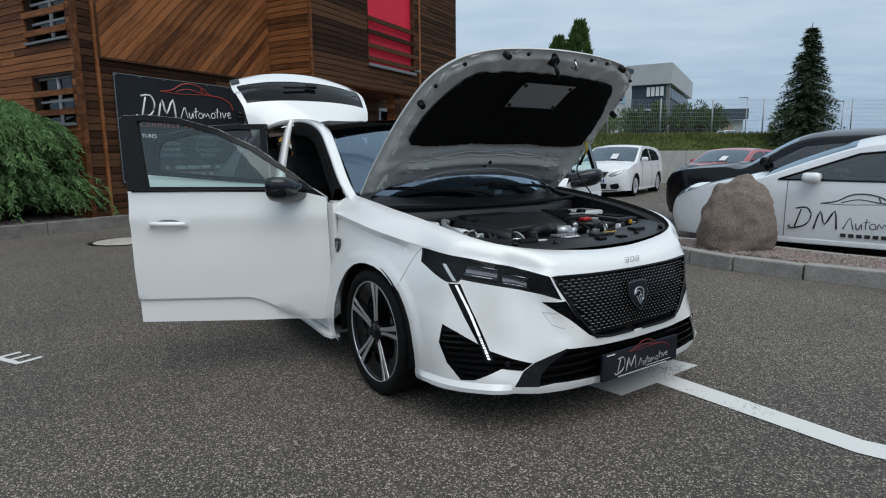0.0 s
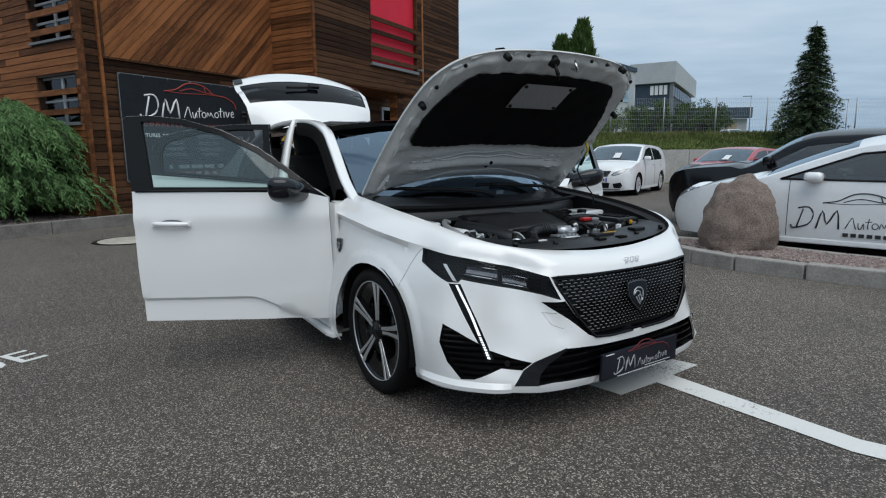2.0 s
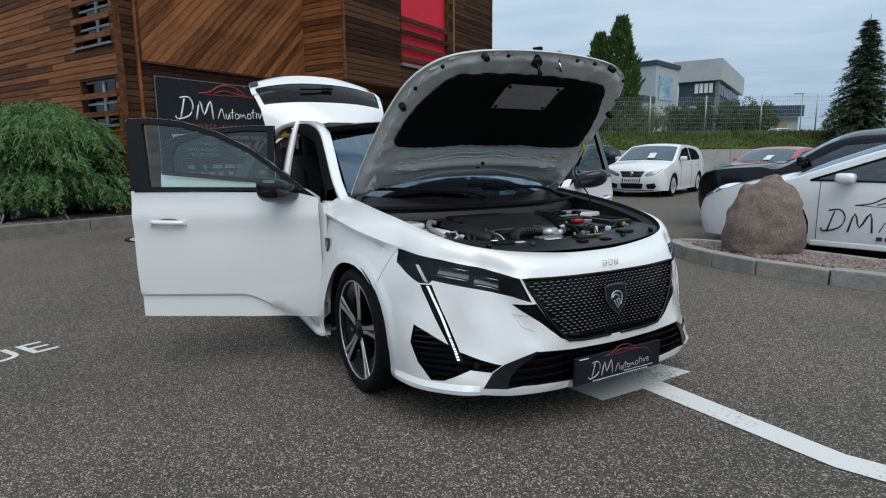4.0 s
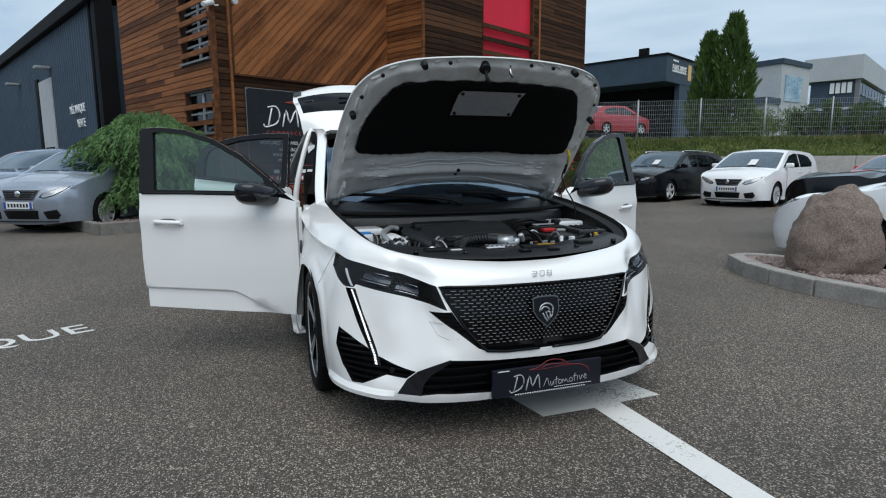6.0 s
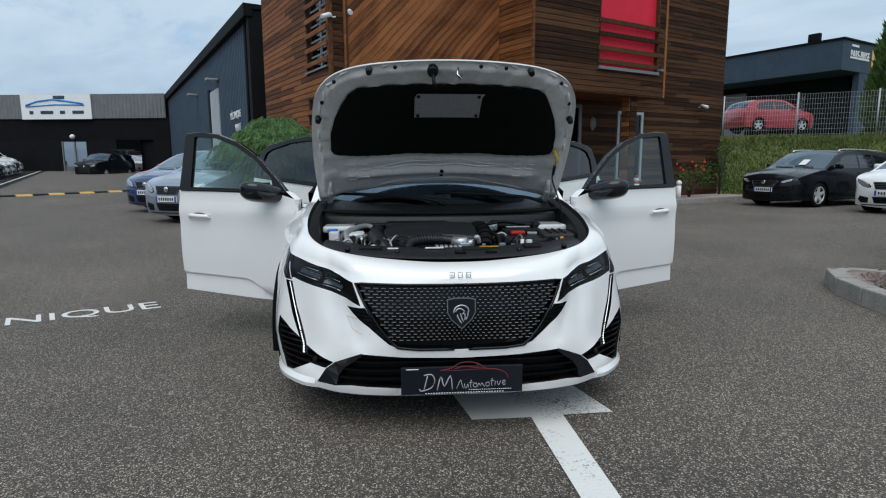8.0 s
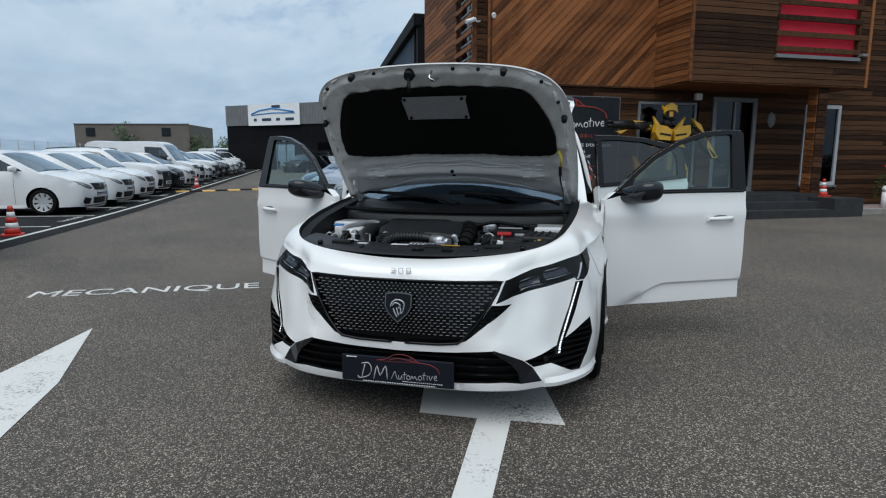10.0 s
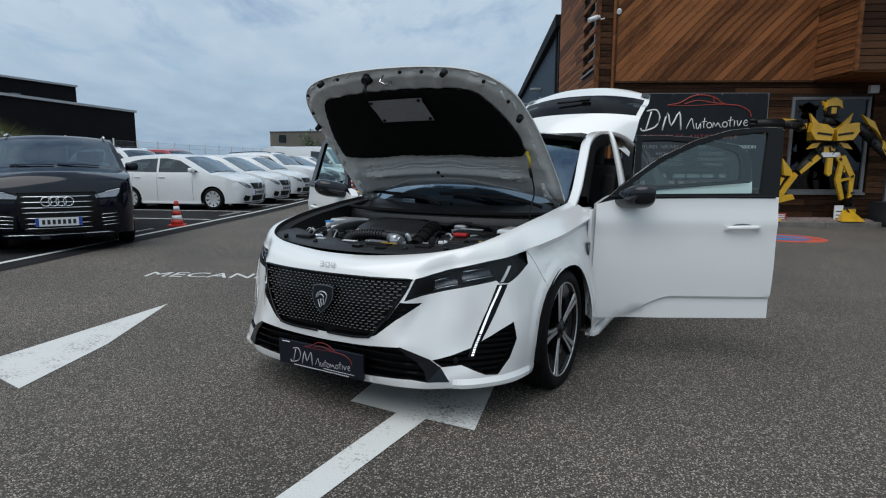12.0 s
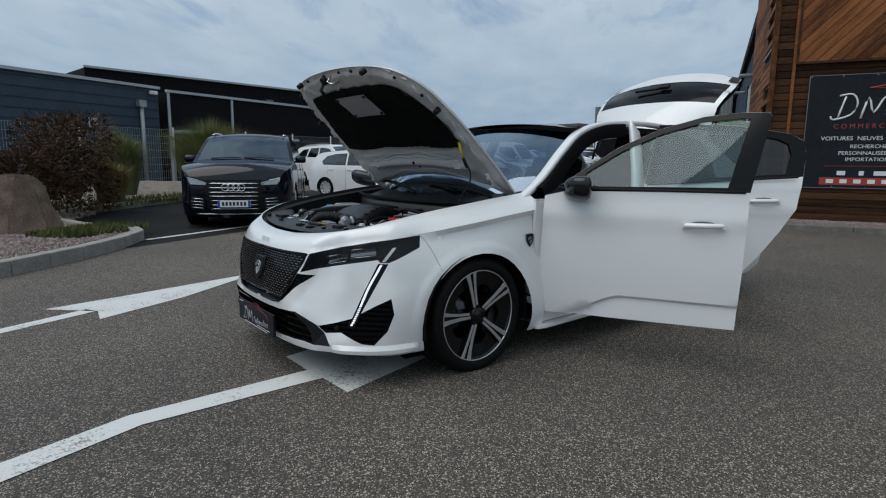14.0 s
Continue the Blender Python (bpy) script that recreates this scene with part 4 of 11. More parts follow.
cctv(F(-0.35, 0.14, 4.22), (-0.05, -0.9, -0.35))
cctv(F(0.05, 0.20, 4.32), (0.8, -0.5, -0.35))
cctv(F(12.3, 0.12, 3.0), (0.9, -0.2, -0.3), "white bullet camera on the timber wall")
bm = bmesh.new()
fbox(bm, 5.18, 5.36, 0.03, 0.13, 2.70, 2.86, 0.02)
solo("wall_lamp", bm, M_WHITEPL, "white square wall lamp under the soffit", "lamp")
bm = lathe(bmesh.new(), [(0.0, 0.06), (0.12, 0.05), (0.15, 0.0)], 20, axis="Z")
bmesh.ops.transform(bm, matrix=FR @ Matrix.Translation((7.45, 0.03, 2.28)) @ Matrix.Rotation(-math.pi / 2, 4, "X") @ Matrix.Diagonal((0.7, 1.3, 1, 1)), verts=bm.verts[:])
solo("wall_lamp", bm, M_STEELM, "oval grey bulkhead lamp in the porch", "lamp")

# hoarding with the dealer's mark
sb = thing("sign_board", FR @ Matrix.Translation((0.26, 0.035, 0.74)) @ Matrix.Rotation(math.pi / 2, 4, "X") @ Matrix.Diagonal((1, 1, -1, 1)), "anthracite dealer hoarding with white and red lettering on the timber wall", "sign")
sb.matrix_world = FR @ Matrix.Translation((0.26, 0.035, 0.74))


def SB(x, y, out=0.0):
    return Matrix(((1, 0, 0, x), (0, 0, 1, 0.032 + out), (0, 1, 0, y), (0, 0, 0, 1)))


part("panel", box(bmesh.new(), (1.475, 0.015, 0.99), (2.95, 0.03, 1.98)), M_SIGNB, sb)
bm = bmesh.new()
for c, s in (((1.475, 0.018, 0.006), (2.95, 0.036, 0.012)), ((1.475, 0.018, 1.974), (2.95, 0.036, 0.012)), ((0.006, 0.018, 0.99), (0.012, 0.036, 1.98)), ((2.944, 0.018, 0.99), (0.012, 0.036, 1.98))):
    box(bm, c, s)
part("edge_strip", bm, M_STEELM, sb)
for x in (0.03, 0.5, 1.0, 1.5, 2.0, 2.5, 2.92):
    for z in (0.03, 1.95):
        part("fixing_screw", rod(bmesh.new(), (x, 0.03, z), (x, 0.038, z), 0.008, n=8), M_CHROME, sb)
script(sb, SB(1.45, 1.36, 0.004), 0.60, M_SIGNW, M_SIGNR)
words("lettering", "C O M M E R C E    A U T O M O B I L E", 0.115, M_SIGNR, sb, SB(1.40, 1.085), squeeze=0.98)
for body, x, y, s in (("VOITURES  NEUVES", 0.72, 0.875, 0.098), ("RECHERCHE", 0.98, 0.735, 0.090), ("PERSONNALISÉE", 0.90, 0.620, 0.090), ("IMPORTATION", 0.98, 0.510, 0.090), ("VOITURES  D'OCCASION", 2.17, 0.875, 0.098), ("ENTRETIEN", 1.85, 0.735, 0.090), ("FINANCEMENT", 1.92, 0.620, 0.090), ("REPRISES", 1.90, 0.510, 0.090)):
    words("lettering", body, s, M_SIGNW, sb, SB(x, y), squeeze=1.08)
part("rule", box(bmesh.new(), (1.40, 0.034, 0.395), (2.1, 0.004, 0.008)), M_SIGNR, sb)
bm = bmesh.new()
for i, w in enumerate((0.16, 0.09, 0.30, 0.34, 0.30, 0.16)):
    box(bm, (0.62 + 0.30 * i, 0.034, 0.27), (w * 0.8, 0.004, 0.075))
part("contact_bar", bm, M_SIGNW, sb)["kind"] = "stuff"
part("red_band", box(bmesh.new(), (1.40, 0.034, 0.125), (2.2, 0.004, 0.13)), M_SIGNR, sb)
bm = bmesh.new()
for i in range(10):
    box(bm, (0.46 + 0.205 * i + (0.05 if i > 4 else 0), 0.038, 0.125), (0.11, 0.004, 0.07))
part("number_bar", bm, M_SIGNW, sb)["kind"] = "stuff"

# steps
bm = bmesh.new()
fbox(bm, 5.45, 7.95, 0.0, 1.25, 0.0, 0.50)
fbox(bm, 5.30, 7.55, 1.25, 1.60, 0.0, 0.33)
fbox(bm, 5.30, 7.55, 1.60, 1.95, 0.0, 0.17)
fbox(bm, 7.55, 8.35, 0.9, 1.95, 0.0, 0.42)
steps = solo("entrance_steps", bm, mat("dark_step_tiles", (0.035, 0.036, 0.038), 0.7, grain=6, spread=0.3, bump=0.2, spec=0.2), "dark tiled entrance steps", "steps", kind="structure")

# gravel bed along the wall, with its kerb
BED = [(-2.65, -4.2), (-2.65, 0.42), (5.25, 0.52), (5.25, -0.02), (-0.31, -0.02), (-0.31, -4.2)]
bm = slab(bmesh.new(), BED, 0.13, FR)
bmesh.ops.recalc_face_normals(bm, faces=bm.faces[:])
bed = solo("gravel_bed", bm, M_GRAVEL, "rose gravel bed along the timber wall", "gravel bed", kind="structure")


def stones(parent, poly, n, z, r0, r1, m, material, seed):
    """Loose chippings over an area, as one mesh."""
    rnd = random.Random(seed)
    xs, ys = [p[0] for p in poly], [p[1] for p in poly]
    verts, faces = [], []
    base = [(1, 0, 0), (0, 1, 0), (-1, 0, 0), (0, -1, 0), (0, 0, 1), (0, 0, -1)]
    tri = [(0, 1, 4), (1, 2, 4), (2, 3, 4), (3, 0, 4), (1, 0, 5), (2, 1, 5), (3, 2, 5), (0, 3, 5)]
    k = 0
    while k < n:
        x, y = rnd.uniform(min(xs), max(xs)), rnd.uniform(min(ys), max(ys))
        if not inside((x, y), poly):
            continue
        k += 1
        r = rnd.uniform(r0, r1)
        q = Euler((rnd.uniform(0, 6), rnd.uniform(0, 6), rnd.uniform(0, 6))).to_matrix()
        o = len(verts)
        s = Vector((r * rnd.uniform(0.7, 1.4), r * rnd.uniform(0.7, 1.2), r * rnd.uniform(0.5, 0.9)))
        for b in base:
            v = q @ Vector((b[0] * s.x, b[1] * s.y, b[2] * s.z))
            verts.append(m @ (Vector((x, y, z + r * 0.3)) + v))
        faces += [tuple(o + i for i in t) for t in tri]
    me = bpy.data.meshes.new("chippings")
    me.from_pydata(verts, [], faces)
    me.materials.append(material)
    o = new("chippings", me)
    o.parent = parent
    o["kind"] = "stuff"
    return o


stones(bed, [(-0.3, 0.0), (-0.3, 0.42), (5.2, 0.5), (5.2, 0.0)], 5200, 0.13, 0.012, 0.026, FR, M_GRAVEL, 4)
stones(bed, [(-2.6, -1.2), (-2.6, 0.40), (-0.3, 0.40), (-0.3, -1.2)], 2600, 0.13, 0.012, 0.026, FR, M_GRAVEL, 5)


def kerb_run(pts, parent_label, w=0.13, h=0.15, unit=1.0, gap=0.008, material=M_CONC):
    """A run of kerb stones along a line on the ground; each stone is a part."""
    o = thing("kerb", label=parent_label, category="kerb", kind="structure")
    line = [Vector((p[0], p[1], 0)) for p in pts]
    acc = []
    for a, b in zip(line, line[1:]):
        n = max(1, round((b - a).length / unit))
        acc += [a.lerp(b, i / n) for i in range(n)]
    acc.append(line[-1])
    for a, b in zip(acc, acc[1:]):
        d = b - a
        ln = d.length
        m = Matrix.Translation(on_ground(a.x, a.y)) @ Matrix.Rotation(math.atan2(d.y, d.x), 4, "Z")
        bm = box(bmesh.new(), (ln / 2, 0, h / 2 - 0.03), (ln - gap, w, h + 0.06), m, bevel=0.014)
        part("kerb_stone", bm, material, o)
    return o


fk = lambda k, d: F(k, d, 0)[:2]
kerb_run([fk(-2.7, -4.2), fk(-2.7, 0.48), fk(0.0, 0.50)], "weathered grey concrete planter kerb", w=0.14, h=0.20, unit=1.2, material=M_CONCD)
kerb_run([fk(0.0, 0.50), fk(5.3, 0.60), fk(5.3, 0.05)], "low weathered concrete kerb along the gravel", w=0.14, h=0.10, unit=1.0, material=M_CONCD)
kerb_run([fk(8.4, 1.5), fk(13.6, 1.5)], "low grey concrete kerb before the timber wall", w=0.14, h=0.14, unit=1.0)
bm = slab(bmesh.new(), [(8.36, 0.0), (13.6, 0.0), (13.6, 1.45), (8.36, 1.45)], 0.11, FR)
bmesh.ops.recalc_face_normals(bm, faces=bm.faces[:])
solo("gravel_bed", bm, M_GRAVEL, "rose gravel strip before the timber wall", "gravel bed", kind="structure")

# ---- the white hatchback with everything open ----
HERO_M = Matrix.Translation((0.5135, 3.3567, 0)) @ Matrix.Rotation(radians(46.5), 4, "Z")
hero = thing("hatchback", HERO_M, "pearl white five-door hatchback with bonnet, doors and tailgate open", "car")

PLAN = curve_pts([(0, -0.836, 0), (0.12, -0.834, 0), (0.25, -0.825, 0), (0.40, -0.800, 0), (0.52, -0.761, 0), (0.62, -0.707, 0), (0.70, -0.636, 0), (0.765, -0.548, 0), (0.815, -0.440, 0), (0.850, -0.30, 0), (0.877, -0.15, 0), (0.895, 0, 0), (0.903, 0.2, 0), (0.905, 0.46, 0)], 8)
PLAN_S = [0.0]
for a, b in zip(PLAN, PLAN[1:]):
    PLAN_S.append(PLAN_S[-1] + (b - a).length)
S_END = PLAN_S[-1]
RIM = curve_pts([(0, -0.690, 0.752), (0.12, -0.688, 0.754), (0.25, -0.678, 0.763), (0.40, -0.652, 0.777), (0.505, -0.615, 0.792), (0.58, -0.565, 0.808), (0.635, -0.495, 0.828), (0.67, -0.415, 0.848), (0.69, -0.325, 0.866), (0.707, -0.215, 0.885), (0.719, -0.10, 0.902), (0.728, 0.02, 0.917), (0.735, 0.2, 0.940), (0.735, 0.46, 0.968)], 8)


def plan_at(s):
    s = min(max(s, 0), S_END)
    for i in range(len(PLAN) - 1):
        if s <= PLAN_S[i + 1]:
            t = (s - PLAN_S[i]) / (PLAN_S[i + 1] - PLAN_S[i])
            return i, t
    return len(PLAN) - 2, 1.0


def sx(x):
    for i in range(len(PLAN) - 1):
        if PLAN[i + 1].x >= x:
            t = (x - PLAN[i].x) / (PLAN[i + 1].x - PLAN[i].x)
            return PLAN_S[i] + t * (PLAN_S[i + 1] - PLAN_S[i])
    return S_END


def sy(y):
    for i in range(len(PLAN) - 1):
        if PLAN[i + 1].y >= y:
            t = (y - PLAN[i].y) / (PLAN[i + 1].y - PLAN[i].y)
            return PLAN_S[i] + t * (PLAN_S[i + 1] - PLAN_S[i])
    return S_END




def cubic(table, x, corner=None):
    """Smooth lookup in a list of (x, value) without overshoot; it may break at one corner."""
    if x <= table[0][0]:
        return table[0][1]
    if x >= table[-1][0]:
        return table[-1][1]
    i = 0
    while x > table[i + 1][0]:
        i += 1
    m = [(b[1] - a[1]) / (b[0] - a[0]) for a, b in zip(table, table[1:])]

    def slope(k, own):
        if k == 0 or k == len(table) - 1 or k == corner:
            return own
        a, b = m[k - 1], m[k]
        return 0.0 if a * b <= 0 else 2 * a * b / (a + b)
    (x0, v0), (x1, v1) = table[i], table[i + 1]
    h = x1 - x0
    t = (x - x0) / h
    d0, d1 = slope(i, m[i]) * h, slope(i + 1, m[i]) * h
    return v0 * (2 * t ** 3 - 3 * t ** 2 + 1) + d0 * (t ** 3 - 2 * t ** 2 + t) + v1 * (3 * t ** 2 - 2 * t ** 3) + d1 * (t ** 3 - t ** 2)


IN_SIDE = [(0.17, 0.04), (0.30, 0.012), (0.40, 0.003), (0.55, 0.0), (0.70, 0.004), (0.80, 0.009), (0.90, 0.016), (0.95, 0.02)]
Z_SH = [(0, 0.700), (sx(0.30), 0.702), (sx(0.45), 0.707), (sx(0.62), 0.735), (sx(0.765), 0.766), (sy(-0.336), 0.787), (sy(-0.15), 0.814), (sy(0), 0.834), (sy(0.2), 0.858), (S_END, 0.885)]
# how far the nose stands back from its plan: station (as height -> plan x, or a fixed run) and height -> set-back
STATIONS = [
    ([(0.2, 0.0)], [(0.19, 0.05), (0.215, 0.01), (0.25, 0.004), (0.37, 0.0), (0.41, -0.004), (0.50, -0.003), (0.57, 0.006), (0.63, 0.020), (0.68, 0.033), (0.716, 0.044), (0.80, 0.09)]),
    ([(0.2, 0.27)], [(0.19, 0.05), (0.215, 0.0), (0.25, -0.006), (0.37, -0.012), (0.435, -0.016), (0.50, -0.008), (0.587, 0.004), (0.63, 0.018), (0.684, 0.032), (0.72, 0.05), (0.80, 0.10)]),
    ([(0.25, 0.40), (0.396, 0.36), (0.587, 0.415), (0.69, 0.45)], [(0.19, 0.04), (0.215, -0.004), (0.25, -0.012), (0.396, -0.022), (0.435, -0.016), (0.50, -0.006), (0.587, 0.007), (0.63, 0.020), (0.684, 0.034), (0.72, 0.055), (0.80, 0.11)]),
    ([(0.25, 0.513), (0.396, 0.404), (0.582, 0.497), (0.69, 0.54)], [(0.19, 0.03), (0.215, -0.010), (0.249, -0.021), (0.343, -0.020), (0.396, -0.026), (0.435, -0.010), (0.489, 0.012), (0.535, 0.031), (0.582, 0.048), (0.628, 0.058), (0.69, 0.068), (0.74, 0.10), (0.80, 0.14)]),
    ([(0.25, 0.60), (0.311, 0.566), (0.343, 0.53), (0.40, 0.56), (0.628, 0.578), (0.70, 0.61)], [(0.19, 0.03), (0.215, -0.005), (0.253, -0.015), (0.311, -0.003), (0.343, -0.004), (0.40, 0.012), (0.50, 0.040), (0.582, 0.063), (0.628, 0.073), (0.70, 0.088), (0.75, 0.11), (0.80, 0.14)]),
    ([(0.2, 0.67)], [(0.19, 0.03), (0.22, -0.012), (0.25, -0.017), (0.29, -0.014), (0.32, 0.0), (0.345, 0.004), (0.386, 0.022), (0.45, 0.034), (0.55, 0.046), (0.65, 0.058), (0.72, 0.075), (0.76, 0.10), (0.82, 0.14)]),
    ([(0.2, 0.755)], [(0.19, 0.02), (0.22, -0.012), (0.27, -0.017), (0.34, -0.010), (0.42, -0.004), (0.50, 0.008), (0.60, 0.028), (0.67, 0.040), (0.74, 0.062), (0.80, 0.10)]),
    ([(0.2, 0.80)], [(0.19, 0.02), (0.22, -0.006), (0.265, -0.009), (0.34, -0.018), (0.415, -0.022), (0.49, -0.015), (0.56, 0.0), (0.657, 0.018), (0.72, 0.038), (0.78, 0.062), (0.84, 0.09)]),
]
FLANK = [
    (-0.336, [(0.19, 0.04), (0.227, 0.016), (0.30, 0.0), (0.40, -0.008), (0.50, -0.004), (0.60, 0.012), (0.68, 0.032), (0.74, 0.052), (0.778, 0.063), (0.80, 0.063)]),
    (-0.20, [(0.19, 0.04), (0.30, 0.0), (0.50, 0.0), (0.60, 0.004), (0.70, 0.030), (0.775, 0.056), (0.806, 0.046), (0.86, 0.05)]),
    (0.05, [(0.19, 0.04), (0.21, 0.012), (0.30, -0.008), (0.40, -0.006), (0.50, 0.0), (0.66, 0.010), (0.74, 0.032), (0.808, 0.050), (0.840, 0.036), (0.88, 0.04)]),
    (0.44, [(0.19, 0.04), (0.21, 0.012), (0.30, -0.005), (0.40, 0.0), (0.50, 0.012), (0.60, 0.026), (0.70, 0.040), (0.80, 0.050), (0.852, 0.054), (0.885, 0.038), (0.95, 0.045)]),
]
STATIONS = [(sorted((z, sx(x)) for z, x in at), tab) for at, tab in STATIONS] + [([(0.2, sy(y))], tab) for y, tab in FLANK]


@functools.lru_cache(maxsize=None)
def set_back(s, z):
    row = []
    k = smooth(sy(-0.45), sy(-0.336), s) * smooth(0.55, 0.74, z)
    for i, (at, tab) in enumerate(STATIONS):
        # behind the lamp the heights follow the shoulder line
        lift = (cubic(Z_SH, at[0][1]) - cubic(Z_SH, s)) * k if i >= len(STATIONS) - len(FLANK) else 0.0
        row.append((lerp(at, z), cubic(tab, z + lift)))
    return cubic(row, s, 3)


W_TOP = 1.08


def plan_pn(s):
    i, t = plan_at(s)
    p = PLAN[i].lerp(PLAN[i + 1], t)
    d0 = (PLAN[min(i + 1, len(PLAN) - 1)] - PLAN[max(i - 1, 0)]).normalized()
    d1 = (PLAN[min(i + 2, len(PLAN) - 1)] - PLAN[i]).normalized()
    d = d0.lerp(d1, t)
    return p, Vector((d.y, -d.x, 0)).normalized(), RIM[i].lerp(RIM[i + 1], t)


def front_low(s, z):
    p, n, _ = plan_pn(s)
    ins = set_back(round(s, 6), round(z, 6))
    # flange round the wheel arch
    if p.y > -0.47:
        ins -= 0.006 * (1 - smooth(0.396, 0.412, math.hypot(p.y, z - 0.318))) * smooth(-0.47, -0.36, p.y)
    q = p - n * ins
    return Vector((max(q.x, 0.0), q.y, z))


def front_fn(s, w):
    zs = cubic(Z_SH, s)
    if w <= zs:
        return front_low(s, w)
    t = (w - zs) / (W_TOP - zs)
    a = front_low(s, zs)
    _, _, r = plan_pn(s)
    k = smooth(sx(0.74), sy(-0.2), s)
    c = a + Vector(((r.x - a.x) * (0.22 + 0.2 * k), (r.y - a.y) * (0.22 + 0.2 * k), (r.z - a.z) * (0.86 - 0.16 * k)))
    return a.lerp(c, t).lerp(c.lerp(r, t), t)


def arch_pts(r, z0, n=22):
    """Round the front wheel, from behind it to its front, in sheet coordinates."""
    a0 = math.asin((z0 - 0.318) / r)
    out = []
    for i in range(n + 1):
        a = a0 + (math.pi - 2 * a0) * i / n
        out.append((sy(0) + r * math.cos(a), 0.318 + r * math.sin(a)))
    return out


def on_nose(*pts):
    """Sheet coordinates of places on the nose given by their distance from the car's middle and height."""
    out = []
    for x, z in pts:
        lo, hi = 0.0, sy(-0.25)
        for _ in range(40):
            mid = (lo + hi) / 2
            lo, hi = (mid, hi) if front_low(mid, z).x < x else (lo, mid)
        out.append((lo if x > 0 else 0.0, z))
    return out


Z_BOT = 0.205
outer = [(0, 0.204), (sx(0.30), 0.206), (sx(0.50), 0.214), (sx(0.60), 0.220), (sx(0.72), 0.214), (sx(0.80), Z_BOT)] + arch_pts(0.355, Z_BOT)[::-1] + [(S_END, Z_BOT), (S_END, W_TOP), (0, W_TOP)]
GRILLE = on_nose((0, 0.676), (0.25, 0.678), (0.436, 0.681), (0.408, 0.622), (0.390, 0.588), (0.337, 0.503), (0.290, 0.448), (0.262, 0.424), (0.18, 0.415), (0, 0.412))
FINS = on_nose((0.397, 0.584), (0.474, 0.580), (0.385, 0.508), (0.298, 0.436), (0.272, 0.426), (0.296, 0.447), (0.343, 0.502))
LAMP = on_nose((0.448, 0.684)) + [(sx(0.53), 0.703), (sx(0.60), 0.719), (sx(0.68), 0.736), (sx(0.745), 0.752), (sx(0.80), 0.766), (sy(-0.372), 0.777), (sy(-0.336), 0.779)] + on_nose((0.795, 0.722), (0.769, 0.657), (0.740, 0.657), (0.729, 0.670), (0.640, 0.650), (0.541, 0.628), (0.470, 0.610), (0.414, 0.590))
BLADE = on_nose((0.768, 0.653), (0.733, 0.652), (0.700, 0.520), (0.664, 0.386), (0.661, 0.348), (0.682, 0.340), (0.730, 0.502))
VENT = on_nose((0.802, 0.490), (0.762, 0.460), (0.715, 0.425), (0.664, 0.386), (0.605, 0.362), (0.536, 0.342), (0.573, 0.312), (0.642, 0.320), (0.690, 0.296), (0.729, 0.272), (0.764, 0.266), (0.795, 0.330), (0.815, 0.413))
INTAKE = on_nose((0, 0.373), (0.25, 0.382), (0.413, 0.396), (0.470, 0.371), (0.529, 0.343), (0.568, 0.311), (0.607, 0.253), (0.523, 0.249), (0.46, 0.254), (0.40, 0.250), (0.25, 0.245), (0, 0.243))
SHOULDER = [(s, cubic(Z_SH, s)) for s in (sx(0.82) + (S_END - sx(0.82)) * i / 40 for i in range(41))]
UNDER = [(s, z - 0.030) for s, z in SHOULDER[8:]]
FLANGE = [[(sy(-r * math.cos(a)), 0.318 + r * math.sin(a)) for a in (0.15 + 2.84 * i / 40 for i in range(41))] for r in (0.396, 0.412)]
front = skin(outer, {"grille": GRILLE, "fins": FINS, "blade": BLADE, "lamp": LAMP, "vent": VENT, "intake": INTAKE}, 0.022, front_fn, 0.014, [SHOULDER, UNDER, *FLANGE, on_nose((0.417, 0.402), (0.476, 0.574))])
bm = add_skin(bmesh.new(), front[""], both=True, flip=True)
bmesh.ops.remove_doubles(bm, verts=bm.verts[:], dist=0.0008)
for e in bm.edges:
    if len(e.link_faces) == 2 and e.calc_face_angle(0) > 0.38:
        e.smooth = False
part("front_body", bm, M_PEARL, hero, "pearl white bumper and wings")


def inward(d):
    """Push a piece of the nose back into the car."""
    def f(p):
        v = Vector((-p.x * 0.75, 0.55 - p.y * 0.2, 0)).normalized()
        return v * d
    return f


def recess(name, key, material, depth, wall=None, label=""):
    """The sunk backing of an opening in the nose, with its side walls."""
    one = key in ("grille", "intake")
    bm = add_skin(bmesh.new(), front[key], both=True, offset=inward(depth), flip=True) if one else None
    poly = dense({"grille": GRILLE, "fins": FINS, "lamp": LAMP, "vent": VENT, "intake": INTAKE, "blade": BLADE}[key], 0.018)
    off = inward(depth)
    for sgn in (1, -1):
        if not one:
            bm = add_skin(bmesh.new(), front[key], mirror=sgn < 0, offset=inward(depth), flip=True)
        ring0, ring1 = [], []
        for a, b in poly:
            p = front_fn(a, b)
            q = p + off(p)
            ring0.append(bm.verts.new((p.x * sgn, p.y, p.z)))
            ring1.append(bm.verts.new((q.x * sgn, q.y, q.z)))
        for i in range(len(poly)):
            j = (i + 1) % len(poly)
            if poly[i][0] < 1e-6 and poly[j][0] < 1e-6:
                continue
            bm.faces.new((ring0[i], ring0[j], ring1[j], ring1[i]))
        if not one:
            last = part(name, bm, material, hero, label)
    return part(name, bm, material, hero, label) if one else last


